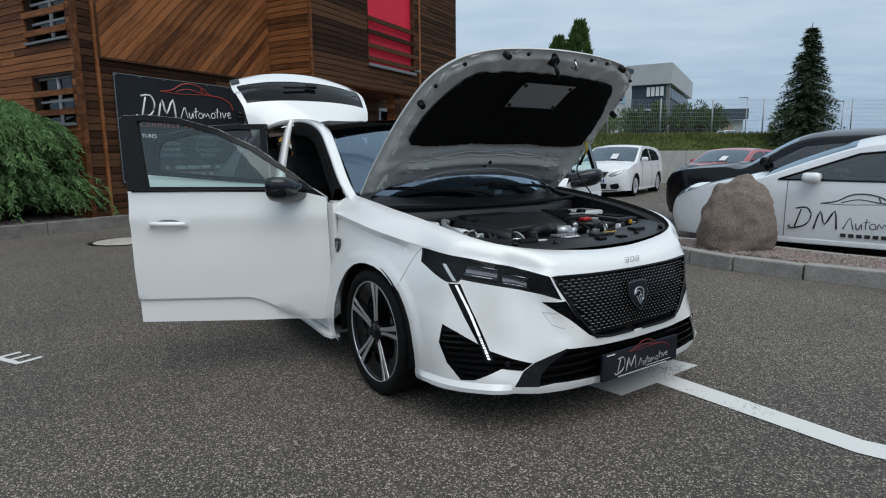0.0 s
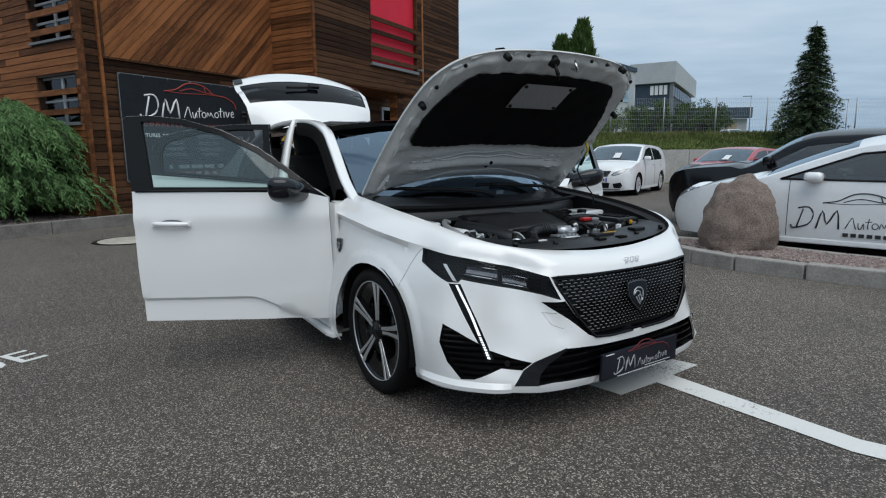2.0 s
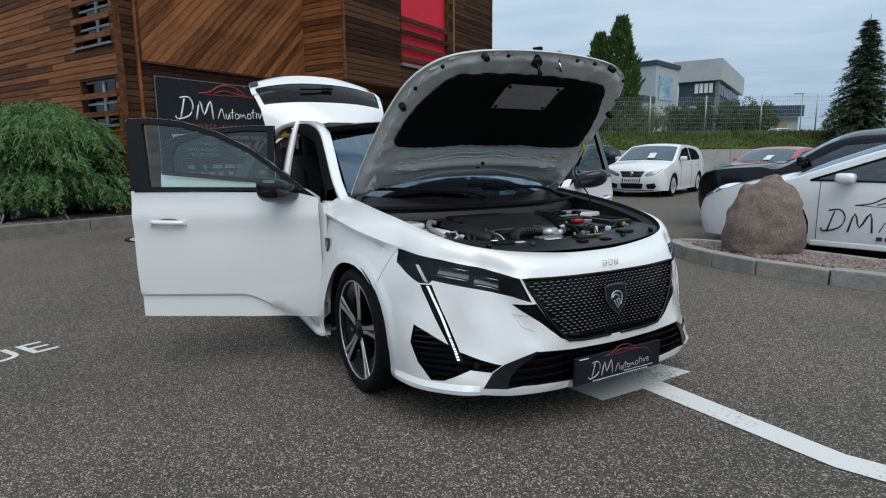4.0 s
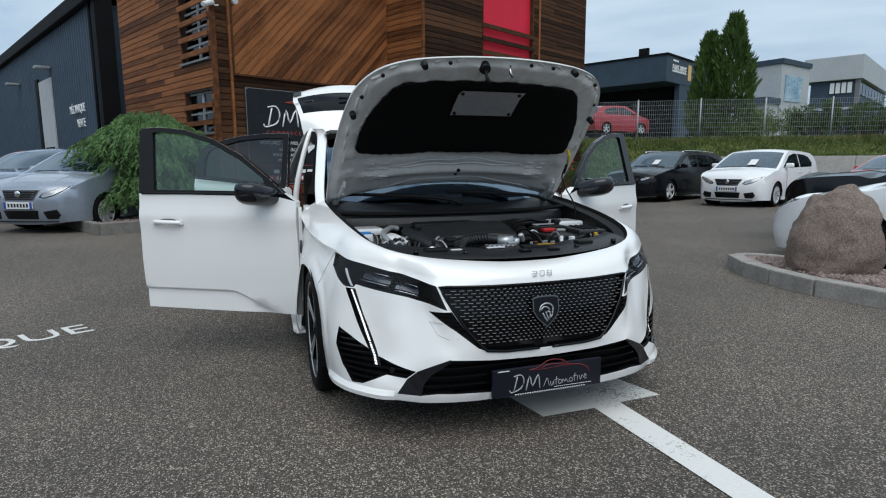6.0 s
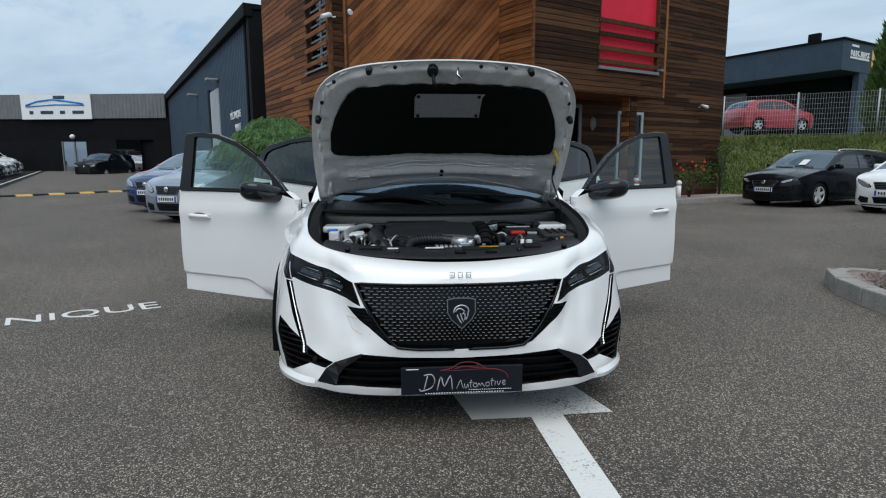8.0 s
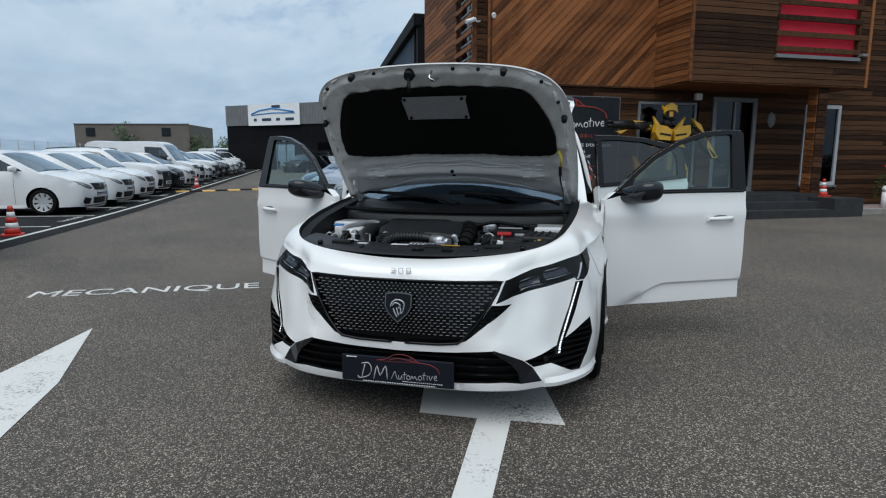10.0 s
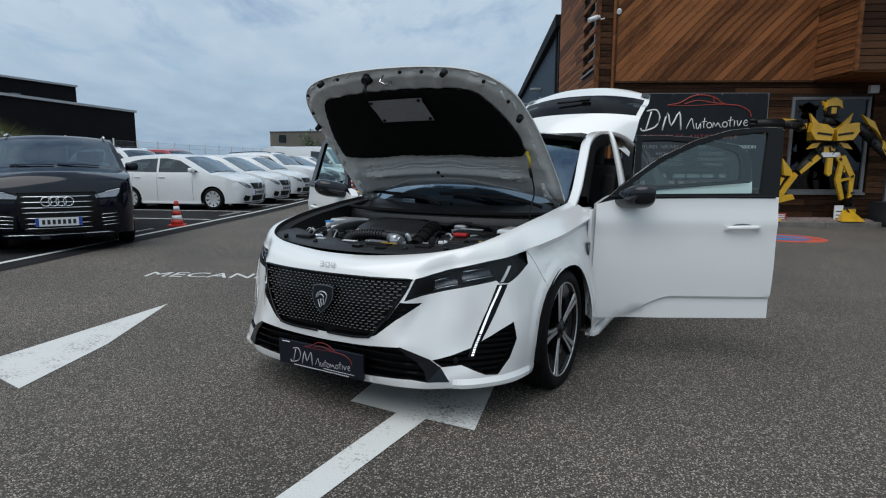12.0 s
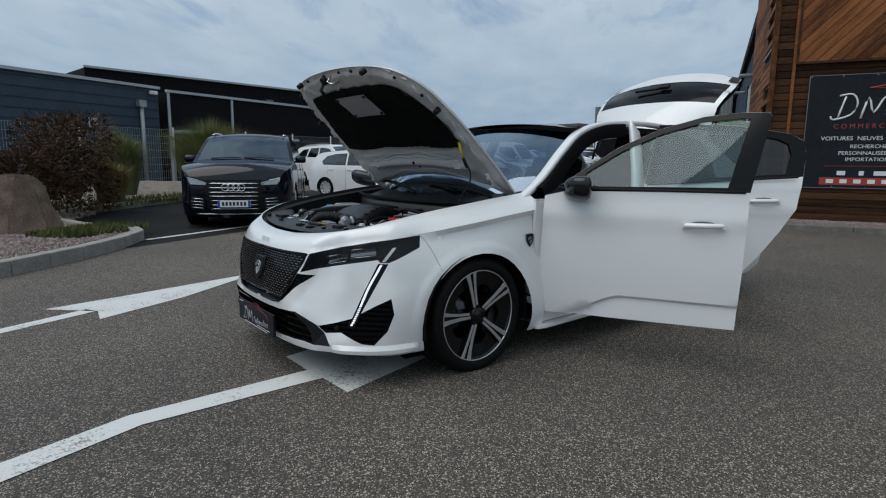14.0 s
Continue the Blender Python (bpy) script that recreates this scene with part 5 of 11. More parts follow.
grille = recess("grille", "grille", M_GLOSSB, 0.020, label="black radiator grille with fine dashes")
bm = bmesh.new()
rows = 18
for r in range(rows):
    z = 0.456 + 0.208 * r / (rows - 1)
    s = 0.0 if r % 2 else 0.010
    while s < sx(0.47):
        wd = 0.0030 + 0.0105 * (s / 0.5)
        if inside((s + wd + 0.004, z), GRILLE) and inside((s + wd + 0.004, z + 0.006), GRILLE):
            for sgn in (1, -1):
                if s < 1e-6 and sgn < 0:
                    continue
                n = plan_pn(s)[1]
                c = front_fn(s, z)
                d = Vector((-n.y, n.x, 0))
                q = [c + d * a + Vector((0, 0, h)) for a, h in ((-wd, -0.0012), (wd, -0.0012), (wd, 0.0012), (-wd, 0.0012))]
                fr = [bm.verts.new((v.x * sgn, v.y, v.z)) for v in q]
                bk = [bm.verts.new(((v - n * 0.018).x * sgn, (v - n * 0.018).y, v.z)) for v in q]
                bm.faces.new(fr)
                for i in range(4):
                    bm.faces.new((fr[i], fr[(i + 1) % 4], bk[(i + 1) % 4], bk[i])).material_index = 1
        s += 0.0185 + 0.024 * (s / 0.5)
bmesh.ops.recalc_face_normals(bm, faces=bm.faces[:])
g = part("grille_dash", bm, [mat("dark_chrome", (0.50, 0.50, 0.52), 0.30, metal=0.7, grain=30, spread=0.1), M_PLASTB], grille, "dark chrome dashes")
g["kind"] = "stuff"
pts = []
for a, b in dense(GRILLE, 0.03):
    p, n = front_fn(a, b), plan_pn(a)[1]
    pts.append(p + n * 0.001)
pts = [p for i, p in enumerate(pts) if i == 0 or p.x > 0.001]
for sgn in (1, -1):
    low = [(p.x * sgn, p.y, p.z) for p in pts]
    part("grille_rim", tube(bmesh.new(), low, 0.0062, 6), M_GLOSSB, grille)
# trim line along the top of the grille
for key, nm, depth in (("fins", "side_fin_panel", 0.018), ("vent", "air_curtain_vent", 0.035), ("intake", "lower_intake", 0.055)):
    recess(nm, key, M_PLASTB, depth)


def rib_line(bm, poly, z0, z1, dz, proud, th, slope=0.0):
    """Horizontal ribs across an opening."""
    z = z0
    while z < z1:
        ss = [0.012 * i for i in range(int(S_END / 0.012))]
        run = []
        for s in ss + [None]:
            ok = s is not None and inside((s, z + slope * s), poly)
            if ok:
                run.append(s)
            elif run:
                if len(run) > 2:
                    for sgn in (1, -1):
                        prev = None
                        for q in run:
                            p, n, _ = plan_pn(q)
                            c = front_fn(q, z + slope * q) - n * (0.012 - proud)
                            vs = [Vector((c.x * sgn, c.y, c.z + th)), Vector(((c.x - n.x * 0.03) * sgn, c.y - n.y * 0.03, c.z + th * 1.4)), Vector(((c.x - n.x * 0.03) * sgn, c.y - n.y * 0.03, c.z - th * 1.4)), Vector((c.x * sgn, c.y, c.z - th))]
                            cur = [bm.verts.new(v) for v in vs]
                            if prev:
                                for i in range(4):
                                    bm.faces.new((prev[i], prev[(i + 1) % 4], cur[(i + 1) % 4], cur[i]))
                            prev = cur
                run = []
        z += dz
    return bm


for nm, poly, z0, z1, dz, slope in (("vent_rib", VENT, 0.275, 0.50, 0.024, 0.0), ("intake_rib", INTAKE, 0.250, 0.395, 0.036, 0.0), ("fin", FINS, 0.44, 0.62, 0.016, 0.08)):
    bm = rib_line(bmesh.new(), poly, z0 - (slope * 0.6 if slope else 0), z1, dz, 0.006, 0.0035, slope)
    bmesh.ops.recalc_face_normals(bm, faces=bm.faces[:])
    o = part(nm, bm, M_GLOSSB, hero)
    o["kind"] = "stuff"

# winglets beside the intake
for sgn in (1, -1):
    bm = bmesh.new()
    a = on_nose((0.413, 0.398), (0.470, 0.373), (0.530, 0.344), (0.569, 0.311), (0.608, 0.252))
    b = on_nose((0.405, 0.391), (0.445, 0.360), (0.485, 0.330), (0.512, 0.294), (0.523, 0.248))
    rows = []
    for (p, q) in zip(a, b):
        pp, qq = front_fn(*p), front_fn(*q)
        n = plan_pn(p[0])[1]
        rows.append([bm.verts.new((v.x * sgn, v.y, v.z)) for v in (pp - n * 0.012, pp + n * 0.003, qq + n * 0.001, qq - n * 0.05)])
    for r0, r1 in zip(rows, rows[1:]):
        for i in range(3):
            bm.faces.new((r0[i], r0[i + 1], r1[i + 1], r1[i]))
    bmesh.ops.recalc_face_normals(bm, faces=bm.faces[:])
    part("winglet", bm, M_WING, hero, "gloss black winglet")

M_LENS = mat("lamp_reflector", (0.060, 0.064, 0.072), 0.16, metal=0.7, grain=20, spread=0.3)
M_DCHROME = mat("smoked_chrome", (0.06, 0.062, 0.066), 0.28, metal=0.9, grain=30, spread=0.15)
# head lamps: black housing, optics, clear cover; the light blade below
for sgn in (1, -1):
    hl = part("headlamp", add_skin(bmesh.new(), front["lamp"], mirror=sgn < 0, offset=inward(0.045), flip=True), M_PLASTB, hero, "slim headlamp with black housing")
    bm = bmesh.new()
    poly = dense(LAMP, 0.018)
    off = inward(0.045)
    r0, r1 = [], []
    for a, b in poly:
        p = front_fn(a, b)
        q = p + off(p)
        r0.append(bm.verts.new((p.x * sgn, p.y, p.z)))
        r1.append(bm.verts.new((q.x * sgn, q.y, q.z)))
    for i in range(len(poly)):
        j = (i + 1) % len(poly)
        bm.faces.new((r0[i], r0[j], r1[j], r1[i]))
    part("lamp_wall", bm, M_PLASTB, hl)
    for (xa, xb, za, zb) in ((0.535, 0.640, 0.638, 0.670), (0.660, 0.757, 0.673, 0.706)):
        bm = bmesh.new()
        g0 = []
        for i in range(5):
            row = []
            for j in range(4):
                x, z = xa + (xb - xa) * i / 4, za + (zb - za) * j / 3 + 0.02 * i / 4
                p, n = front_fn(sx(x), z), plan_pn(sx(x))[1]
                p = p - n * (0.022 + 0.010 * math.sin(math.pi * j / 3))
                row.append(bm.verts.new((p.x * sgn, p.y, p.z)))
            g0.append(row)
        for i in range(4):
            for j in range(3):
                bm.faces.new((g0[i][j], g0[i + 1][j], g0[i + 1][j + 1], g0[i][j + 1])).smooth = True
        part("projector", bm, M_LENS, hl, "smoked lens block")
        for zz, k in ((za - 0.004, 1.0), (zb + 0.002, 0.55)):
            bm = bmesh.new()
            pts = []
            for i in range(5):
                x, z = xa + (xb - xa) * k * i / 4, zz + 0.02 * k * i / 4
                p, n = front_fn(sx(x), z), plan_pn(sx(x))[1]
                p = p - n * 0.012
                pts.append((p.x * sgn, p.y, p.z))
            part("lens_rim", tube(bm, pts, 0.0020, 4), M_CHROME, hl)
    bm = bmesh.new()
    prev = None
    for i in range(10):
        x = 0.53 + 0.235 * i / 9
        z = 0.628 + 0.036 * i / 9
        p, n = front_fn(sx(x), z), plan_pn(sx(x))[1]
        p = p - n * 0.014
        cur = [bm.verts.new((p.x * sgn, p.y, p.z + e)) for e in (-0.004, 0.004)]
        if prev:
            bm.faces.new((prev[0], cur[0], cur[1], prev[1]))
        prev = cur
    part("lamp_strip", bm, M_DCHROME, hl)
    bm = bmesh.new()
    prev = None
    for i in range(7):
        x, z = 0.776 + 0.026 * i / 6, 0.660 + 0.066 * i / 6
        p, n = front_fn(sx(x), z), plan_pn(sx(x))[1]
        p = p - n * 0.010
        d = Vector((-n.y, n.x, 0)) * 0.009
        cur = [bm.verts.new(((p + d * e).x * sgn, (p + d * e).y, p.z)) for e in (-1, 1)]
        if prev:
            bm.faces.new((prev[0], cur[0], cur[1], prev[1]))
        prev = cur
    part("day_light_bar", bm, M_SIGNW, hl, "bright bar at the lamp's outer end")
    c = part("cover", add_skin(bmesh.new(), front["lamp"], mirror=sgn < 0, offset=inward(-0.001), flip=True), M_GLASSL, hl, "clear lamp cover")
    c.visible_shadow = False
    bl = part("light_blade", add_skin(bmesh.new(), front["blade"], mirror=sgn < 0, offset=inward(0.006), flip=True), M_GLOSSB, hero, "slanting day light in a black strip")
    bm = bmesh.new()
    prev = None
    for i in range(61):
        t = (i - (0.45 if i % 2 == 0 and i > 42 else 0)) / 60
        z = 0.648 - 0.298 * t
        x = on_nose((lerp([(0.345, 0.674), (0.386, 0.676), (0.652, 0.746)], z), z))[0][0]
        p, n = front_fn(x, z), plan_pn(x)[1]
        d = Vector((-n.y, n.x, 0))
        p = p + n * 0.002
        cur = [bm.verts.new(((p + d * e).x * sgn, (p + d * e).y, p.z)) for e in (-0.0058, 0.0058)]
        if prev and (i % 2 or i < 42):
            bm.faces.new((prev[0], cur[0], cur[1], prev[1]))
        prev = cur
    part("led_strip", bm, M_LED, bl, "lit white strip")
    # parking sensor
    q = on_nose((0.622, 0.340))[0]
    p, n = front_fn(*q), plan_pn(q[0])[1]
    bm = bmesh.new()
    rod(bm, Vector((p.x * sgn, p.y, p.z)) - Vector((n.x * sgn, n.y, 0)) * 0.01, Vector((p.x * sgn, p.y, p.z)) + Vector((n.x * sgn, n.y, 0)) * 0.004, 0.011, n=12)
    part("sensor", bm, M_PLASTB, hero)
    # tow-eye cover outline and joint line from lamp to arch
    bm = bmesh.new()
    pts = []
    for t in range(9):
        f = t / 8
        s = sy(-0.335) + (sy(-0.245) - sy(-0.335)) * (f ** 0.7)
        z = 0.777 - 0.168 * f
        p, n = front_fn(s, z), plan_pn(s)[1]
        p = p + n * 0.0005
        pts.append((p.x * sgn, p.y, p.z))
    tube(bm, pts, 0.0010, 4)
    part("joint_line", bm, M_STEELM, hero)
bm = bmesh.new()
pts = []
for q in on_nose((0.43, 0.535), (0.475, 0.540), (0.450, 0.490), (0.415, 0.475), (0.375, 0.478)):
    p, n = front_fn(*q), plan_pn(q[0])[1]
    pts.append((-(p.x + n.x * 0.0005), p.y + n.y * 0.0005, p.z))
tube(bm, pts, 0.0008, 4)
part("tow_cover_line", bm, M_CONC, hero)

# shield badge on the grille and on the wings
SHIELD = [(-0.5, 0.5), (-0.30, 0.545), (0, 0.56), (0.30, 0.545), (0.5, 0.5), (0.5, 0.0), (0.36, -0.28), (0, -0.62), (-0.36, -0.28), (-0.5, 0.0)]


def badge(m, w, tall=1.15):
    bm = slab(bmesh.new(), [(x * w, y * w * tall) for x, y in SHIELD], 0.008, m)
    b = part("badge", bm, M_BADGE, hero, "dark shield badge with a silver emblem")
    part("badge_field", slab(bmesh.new(), [(x * w * 0.92, y * w * tall * 0.92) for x, y in SHIELD], 0.0105, m), M_GLOSSB, b)
    bm = bmesh.new()
    # plain strokes inside the shield
    for pts, r in (([(-0.28, -0.02), (-0.22, 0.16), (-0.06, 0.26), (0.12, 0.24), (0.24, 0.12), (0.22, -0.04)], 0.030), ([(-0.22, 0.02), (-0.12, 0.14), (0.02, 0.12), (0.10, 0.02), (0.02, -0.06)], 0.026), ([(-0.16, -0.08), (-0.10, -0.24), (0.0, -0.40)], 0.030), ([(-0.04, -0.04), (0.0, -0.20), (0.06, -0.34)], 0.026), ([(0.10, -0.04), (0.12, -0.16), (0.10, -0.28)], 0.026), ([(0.22, -0.04), (0.20, -0.16), (0.14, -0.26)], 0.024)):
        tube(bm, [m @ Vector((x * w, y * w * tall, 0.011)) for x, y, _ in curve_pts([(*p, 0) for p in pts], 3)], r * w, 5)
    part("emblem", bm, M_SILVER, b)
    return b


badge(Matrix.Translation((0, -0.832, 0.566)) @ Matrix.Rotation(radians(79), 4, "X"), 0.119, 0.93)
for sgn in (1, -1):
    p = front_fn(sy(0.36), 0.715)
    badge(Matrix.Translation((sgn * (p.x + 0.001), 0.36, 0.715)) @ Matrix.Rotation(radians(90 * sgn), 4, "Z") @ Matrix.Rotation(radians(88), 4, "X"), 0.055)
# model figures on the front panel: three chrome blocks
for i in range(3):
    p = Vector((0, -0.797, 0.716))
    bm = bmesh.new()
    x0 = (i - 1) * 0.034
    for z in ((0.001, 0.010, 0.019) if i != 1 else (0.001, 0.019)):
        box(bm, (x0, p.y - 0.003 + z * 0.35, p.z - 0.010 + z), (0.021, 0.002, 0.0026))
    if i:
        for e in (-0.0095, 0.0095):
            box(bm, (x0 + e, p.y - 0.003 + 0.0035, p.z), (0.0028, 0.002, 0.020))
    else:
        box(bm, (x0 + 0.0095, p.y - 0.003 + 0.0035, p.z), (0.0028, 0.002, 0.020))
    part("model_figure", bm, M_ALU, hero)

# lip along the foot of the bumper
for sgn in (1, -1):
    bm = bmesh.new()
    rows = []
    s0, s1 = on_nose((0.618, 0.24))[0][0], sy(-0.368)
    for i in range(31):
        s = s0 + (s1 - s0) * i / 30
        n = plan_pn(s)[1]
        k = 0.014 * min(1.0, i / 6 + 0.5, (30 - i) / 3 + 0.3)
        rows.append([bm.verts.new((v.x * sgn, v.y, v.z)) for v in (front_fn(s, 0.262), front_fn(s, 0.240) + n * k, front_fn(s, 0.222) + n * k, front_fn(s, 0.214) - n * 0.012)])
    for a, b in zip(rows, rows[1:]):
        for j in range(3):
            bm.faces.new((a[j], a[j + 1], b[j + 1], b[j]))
    bm.faces.new(rows[-1])
    bm.faces.new(rows[0])
    bmesh.ops.recalc_face_normals(bm, faces=bm.faces[:])
    part("bumper_lip", bm, M_PEARL, hero)
# dealer's plate
pl = part("dealer_plate", box(bmesh.new(), (0.0, -0.863, 0.289), (0.505, 0.014, 0.117), bevel=0.004), mat("navy_plate", (0.006, 0.007, 0.014), 0.4, grain=12, spread=0.2, spec=0.3), hero, "dark dealer plate with a white script and red car stroke")
bm = bmesh.new()
for i in range(30):
    box(bm, (-0.15 + 0.011 * i, -0.8715, 0.236), (0.0065, 0.003, 0.003))
for i in range(20):
    box(bm, (0.03 + 0.009 * i, -0.8715, 0.247), (0.006, 0.003, 0.0014))
part("small_print_bar", bm, M_PLATE, pl)["kind"] = "stuff"
part("plate_edge_strip", box(bmesh.new(), (-0.205, -0.8715, 0.3405), (0.05, 0.003, 0.003)), M_PLATE, pl)
script(pl, Matrix.Translation((0.0, -0.871, 0.272)) @ Matrix.Rotation(math.pi / 2, 4, "X"), 0.098, mat("grey_plate_ink", (0.36, 0.36, 0.37), 0.6, grain=30, spread=0.15), mat("dark_red_plate_ink", (0.16, 0.012, 0.014), 0.6, grain=30, spread=0.15))

# wheels
HW = {}


def hero_wheel(c, side, turn):
    r, w = 0.318, 0.225
    if not HW:
        bt = lathe(bmesh.new(), [(0.250, -w / 2), (0.30, -w / 2), (0.312, -w * 0.42), (r, -w * 0.30), (r, w * 0.30), (0.314, w * 0.41), (0.306, w * 0.48), (0.290, w * 0.515), (0.266, w * 0.50), (0.256, w * 0.47), (0.250, w * 0.42)], 56)
        for k in range(64):
            # shallow blocks of the tread's shoulder
            a = 2 * math.pi * k / 64
            box(bt, (w * 0.36, 0, r - 0.0005), (0.030, 0.011, 0.004), Matrix.Rotation(a, 4, "X"))
        bl = lathe(bmesh.new(), [(0.2515, w * 0.450), (0.2510, w * 0.472), (0.2475, w * 0.472), (0.246, w * 0.45)], 56)
        bd = lathe(bmesh.new(), [(0.256, w * 0.44), (0.243, w * 0.452), (0.236, w * 0.30), (0.226, -w * 0.1), (0.10, -w * 0.16), (0.0, -w * 0.16)], 48)
        bk = lathe(bmesh.new(), [(0.165, -0.012), (0.165, 0.008), (0.09, 0.010), (0.085, 0.030), (0.0, 0.030)], 40)
        bs, bf, bp = bmesh.new(), bmesh.new(), bmesh.new()

        def bar(b, q, prof, depth):
            rows = []
            for rr, xx, h0, h1 in prof:
                rows.append([b.verts.new(q @ Vector(p)) for p in ((xx - depth, h0 - 0.003, rr), (xx, h0, rr), (xx, h1, rr), (xx - depth, h1 + 0.003, rr))])
            for a, e in zip(rows, rows[1:]):
                for i in range(3):
                    b.faces.new((a[i], a[i + 1], e[i + 1], e[i]))

        # black body of one double spoke, broad at the rim
        q = Matrix.Identity(4)
        bar(bs, q, [(0.040, 0.090, -0.026, 0.026), (0.10, 0.091, -0.024, 0.024), (0.17, 0.096, -0.030, 0.030), (0.244, 0.101, -0.044, 0.040)], 0.05)
        # its machined face, grooved down the middle
        bar(bf, q, [(0.050, 0.0915, -0.017, -0.003), (0.13, 0.0950, -0.021, -0.004), (0.20, 0.1000, -0.029, -0.008), (0.246, 0.1045, -0.039, -0.012)], 0.008)
        bar(bf, q, [(0.058, 0.0915, 0.003, 0.016), (0.13, 0.0950, 0.005, 0.018), (0.20, 0.1000, 0.010, 0.026), (0.246, 0.1045, 0.015, 0.034)], 0.008)
        # dark panel that closes the outer part of the gap beside it
        fan = []
        for i in range(9):
            a = math.pi / 5 * (0.18 + 1.64 * i / 8)
            ri = 0.150 + 0.030 * math.sin(math.pi * i / 8) - 0.02 * i / 8
            fan.append([bp.verts.new(Vector((xx, -rr * math.sin(a), rr * math.cos(a)))) for rr, xx in ((ri, 0.062), (ri + 0.004, 0.074), (0.244, 0.088))])
        for a, e in zip(fan, fan[1:]):
            for i in range(2):
                bp.faces.new((a[i], a[i + 1], e[i + 1], e[i]))
        for b in (bs, bf, bp, bt):
            bmesh.ops.recalc_face_normals(b, faces=b.faces[:])
        bh = lathe(bmesh.new(), [(0.046, 0.06), (0.044, 0.093), (0.036, 0.097), (0.028, 0.095), (0.028, 0.100), (0.0, 0.101)], 24)
        bc = box(bmesh.new(), (0.03, -0.135, 0.04), (0.07, 0.06, 0.13), bevel=0.012)
        for nm, b, mm in (("tyre", bt, M_RUBBER), ("rim_lip", bl, M_ALUM), ("rim_barrel", bd, M_RIMB), ("brake_disc", bk, M_DCHROME), ("spoke", bs, M_RIMB), ("spoke_panel", bp, M_RIMB), ("spoke_face", bf, M_ALUM), ("hub_cap", bh, M_RIMB), ("brake_caliper", bc, M_RIMB)):
            me = bpy.data.meshes.new(nm)
            b.to_mesh(me)
            b.free()
            me.materials.append(mm)
            HW[nm] = me
    ob = new("wheel", HW["tyre"])
    ob.parent = hero
    ob.matrix_local = Matrix.Translation(c) @ Matrix.Rotation(radians(turn) + (0 if side > 0 else math.pi), 4, "Z") @ Matrix.Rotation(radians(14 if side > 0 else -6), 4, "X") @ Matrix.Diagonal((1, 0.965, 0.965, 1))
    ob["label"] = "low-profile tyre on a five-spoke black and machined alloy rim"
    for nm in ("rim_lip", "rim_barrel", "brake_disc", "hub_cap", "brake_caliper"):
        new(nm, HW[nm]).parent = ob
    for k in range(5):
        for nm in ("spoke", "spoke_panel", "spoke_face"):
            o = new(nm, HW[nm])
            o.parent = ob
            o.matrix_local = Matrix.Rotation(2 * math.pi * k / 5, 4, "X")
    return ob


for sgn in (1, -1):
    hero_wheel((sgn * 0.757, 0.006, 0.338), sgn, 0)
    hero_wheel((sgn * 0.772, 2.675, 0.338), sgn, 0)
# arch liners
for y0 in (0.0, 2.675):
    for sgn in (1, -1):
        bm = bmesh.new()
        prev = None
        for i in range(19):
            a = math.pi * (i / 18) * 1.12 - 0.19
            cur = [bm.verts.new((sgn * x, y0 + 0.356 * math.cos(a), 0.330 + 0.356 * math.sin(a))) for x in (0.875, 0.50)]
            if prev:
                bm.faces.new((prev[0], prev[1], cur[1], cur[0]))
            prev = cur
        r = bmesh.ops.create_circle(bm, cap_ends=True, segments=24, radius=0.36)
        bmesh.ops.transform(bm, matrix=Matrix.Translation((sgn * 0.5, y0, 0.330)) @ Matrix.Rotation(math.pi / 2, 4, "Y"), verts=r["verts"])
        part("arch_liner", bm, M_MATTB, hero, "black wheel-arch liner")


# ---- doors ----
def crease_z(y):
    """Height of the fold along the foot of the doors; it dips towards the front hinge."""
    return 0.435 - 0.118 * smooth(0.92, 0.60, y)


def side_x(y, z):
    """Outer surface of the flank, doors included."""
    x = 0.905 - cubic(IN_SIDE, min(z, 0.92))
    if z > 0.92:
        x -= 0.005 * (z - 0.92) / 0.08 if z < 1.0 else 0.005 + (z - 1.0) * 0.40
    zc = crease_z(y)
    x -= 0.017 * min(1.0, max(0.0, (zc - z) / 0.016)) * (1 - smooth(0.70, 0.56, y))
    x += 0.016 * min(1.0, max(0.0, (zc - 0.016 - z) / 0.11)) * (1 - smooth(0.80, 0.62, y))
    x += 0.010 * math.exp(-((z - 0.86) / 0.05) ** 2)
    x -= 0.03 * max(0, (y - 2.2)) ** 1.6
    return x


FD_OUT = [(0.472, 0.300), (1.450, 0.308), (1.462, 0.60), (1.470, 1.00), (1.548, 1.375), (1.535, 1.392), (1.42, 1.396), (1.25, 1.378), (1.05, 1.318), (0.85, 1.220), (0.66, 1.085), (0.56, 1.005), (0.490, 0.955), (0.478, 0.60)]
FD_FRAME = [(0.490, 0.958), (0.60, 0.985), (1.470, 1.000), (1.548, 1.375), (1.535, 1.392), (1.42, 1.396), (1.25, 1.378), (1.05, 1.318), (0.85, 1.220), (0.66, 1.085), (0.56, 1.005)]
FD_GLASS = [(0.665, 1.012), (1.375, 1.020), (1.458, 1.362), (1.42, 1.366), (1.25, 1.349), (1.06, 1.292), (0.87, 1.200), (0.70, 1.085)]
RD_OUT = [(1.480, 0.308), (1.98, 0.310), (2.10, 0.42), (2.21, 0.56), (2.32, 0.72), (2.40, 0.86), (2.435, 1.06), (2.46, 1.20), (2.45, 1.29), (2.38, 1.335), (2.05, 1.390), (1.80, 1.402), (1.575, 1.398), (1.480, 1.00)]
RD_FRAME = [(1.482, 1.004), (2.435, 1.064), (2.46, 1.20), (2.45, 1.29), (2.38, 1.335), (2.05, 1.390), (1.80, 1.402), (1.575, 1.398)]
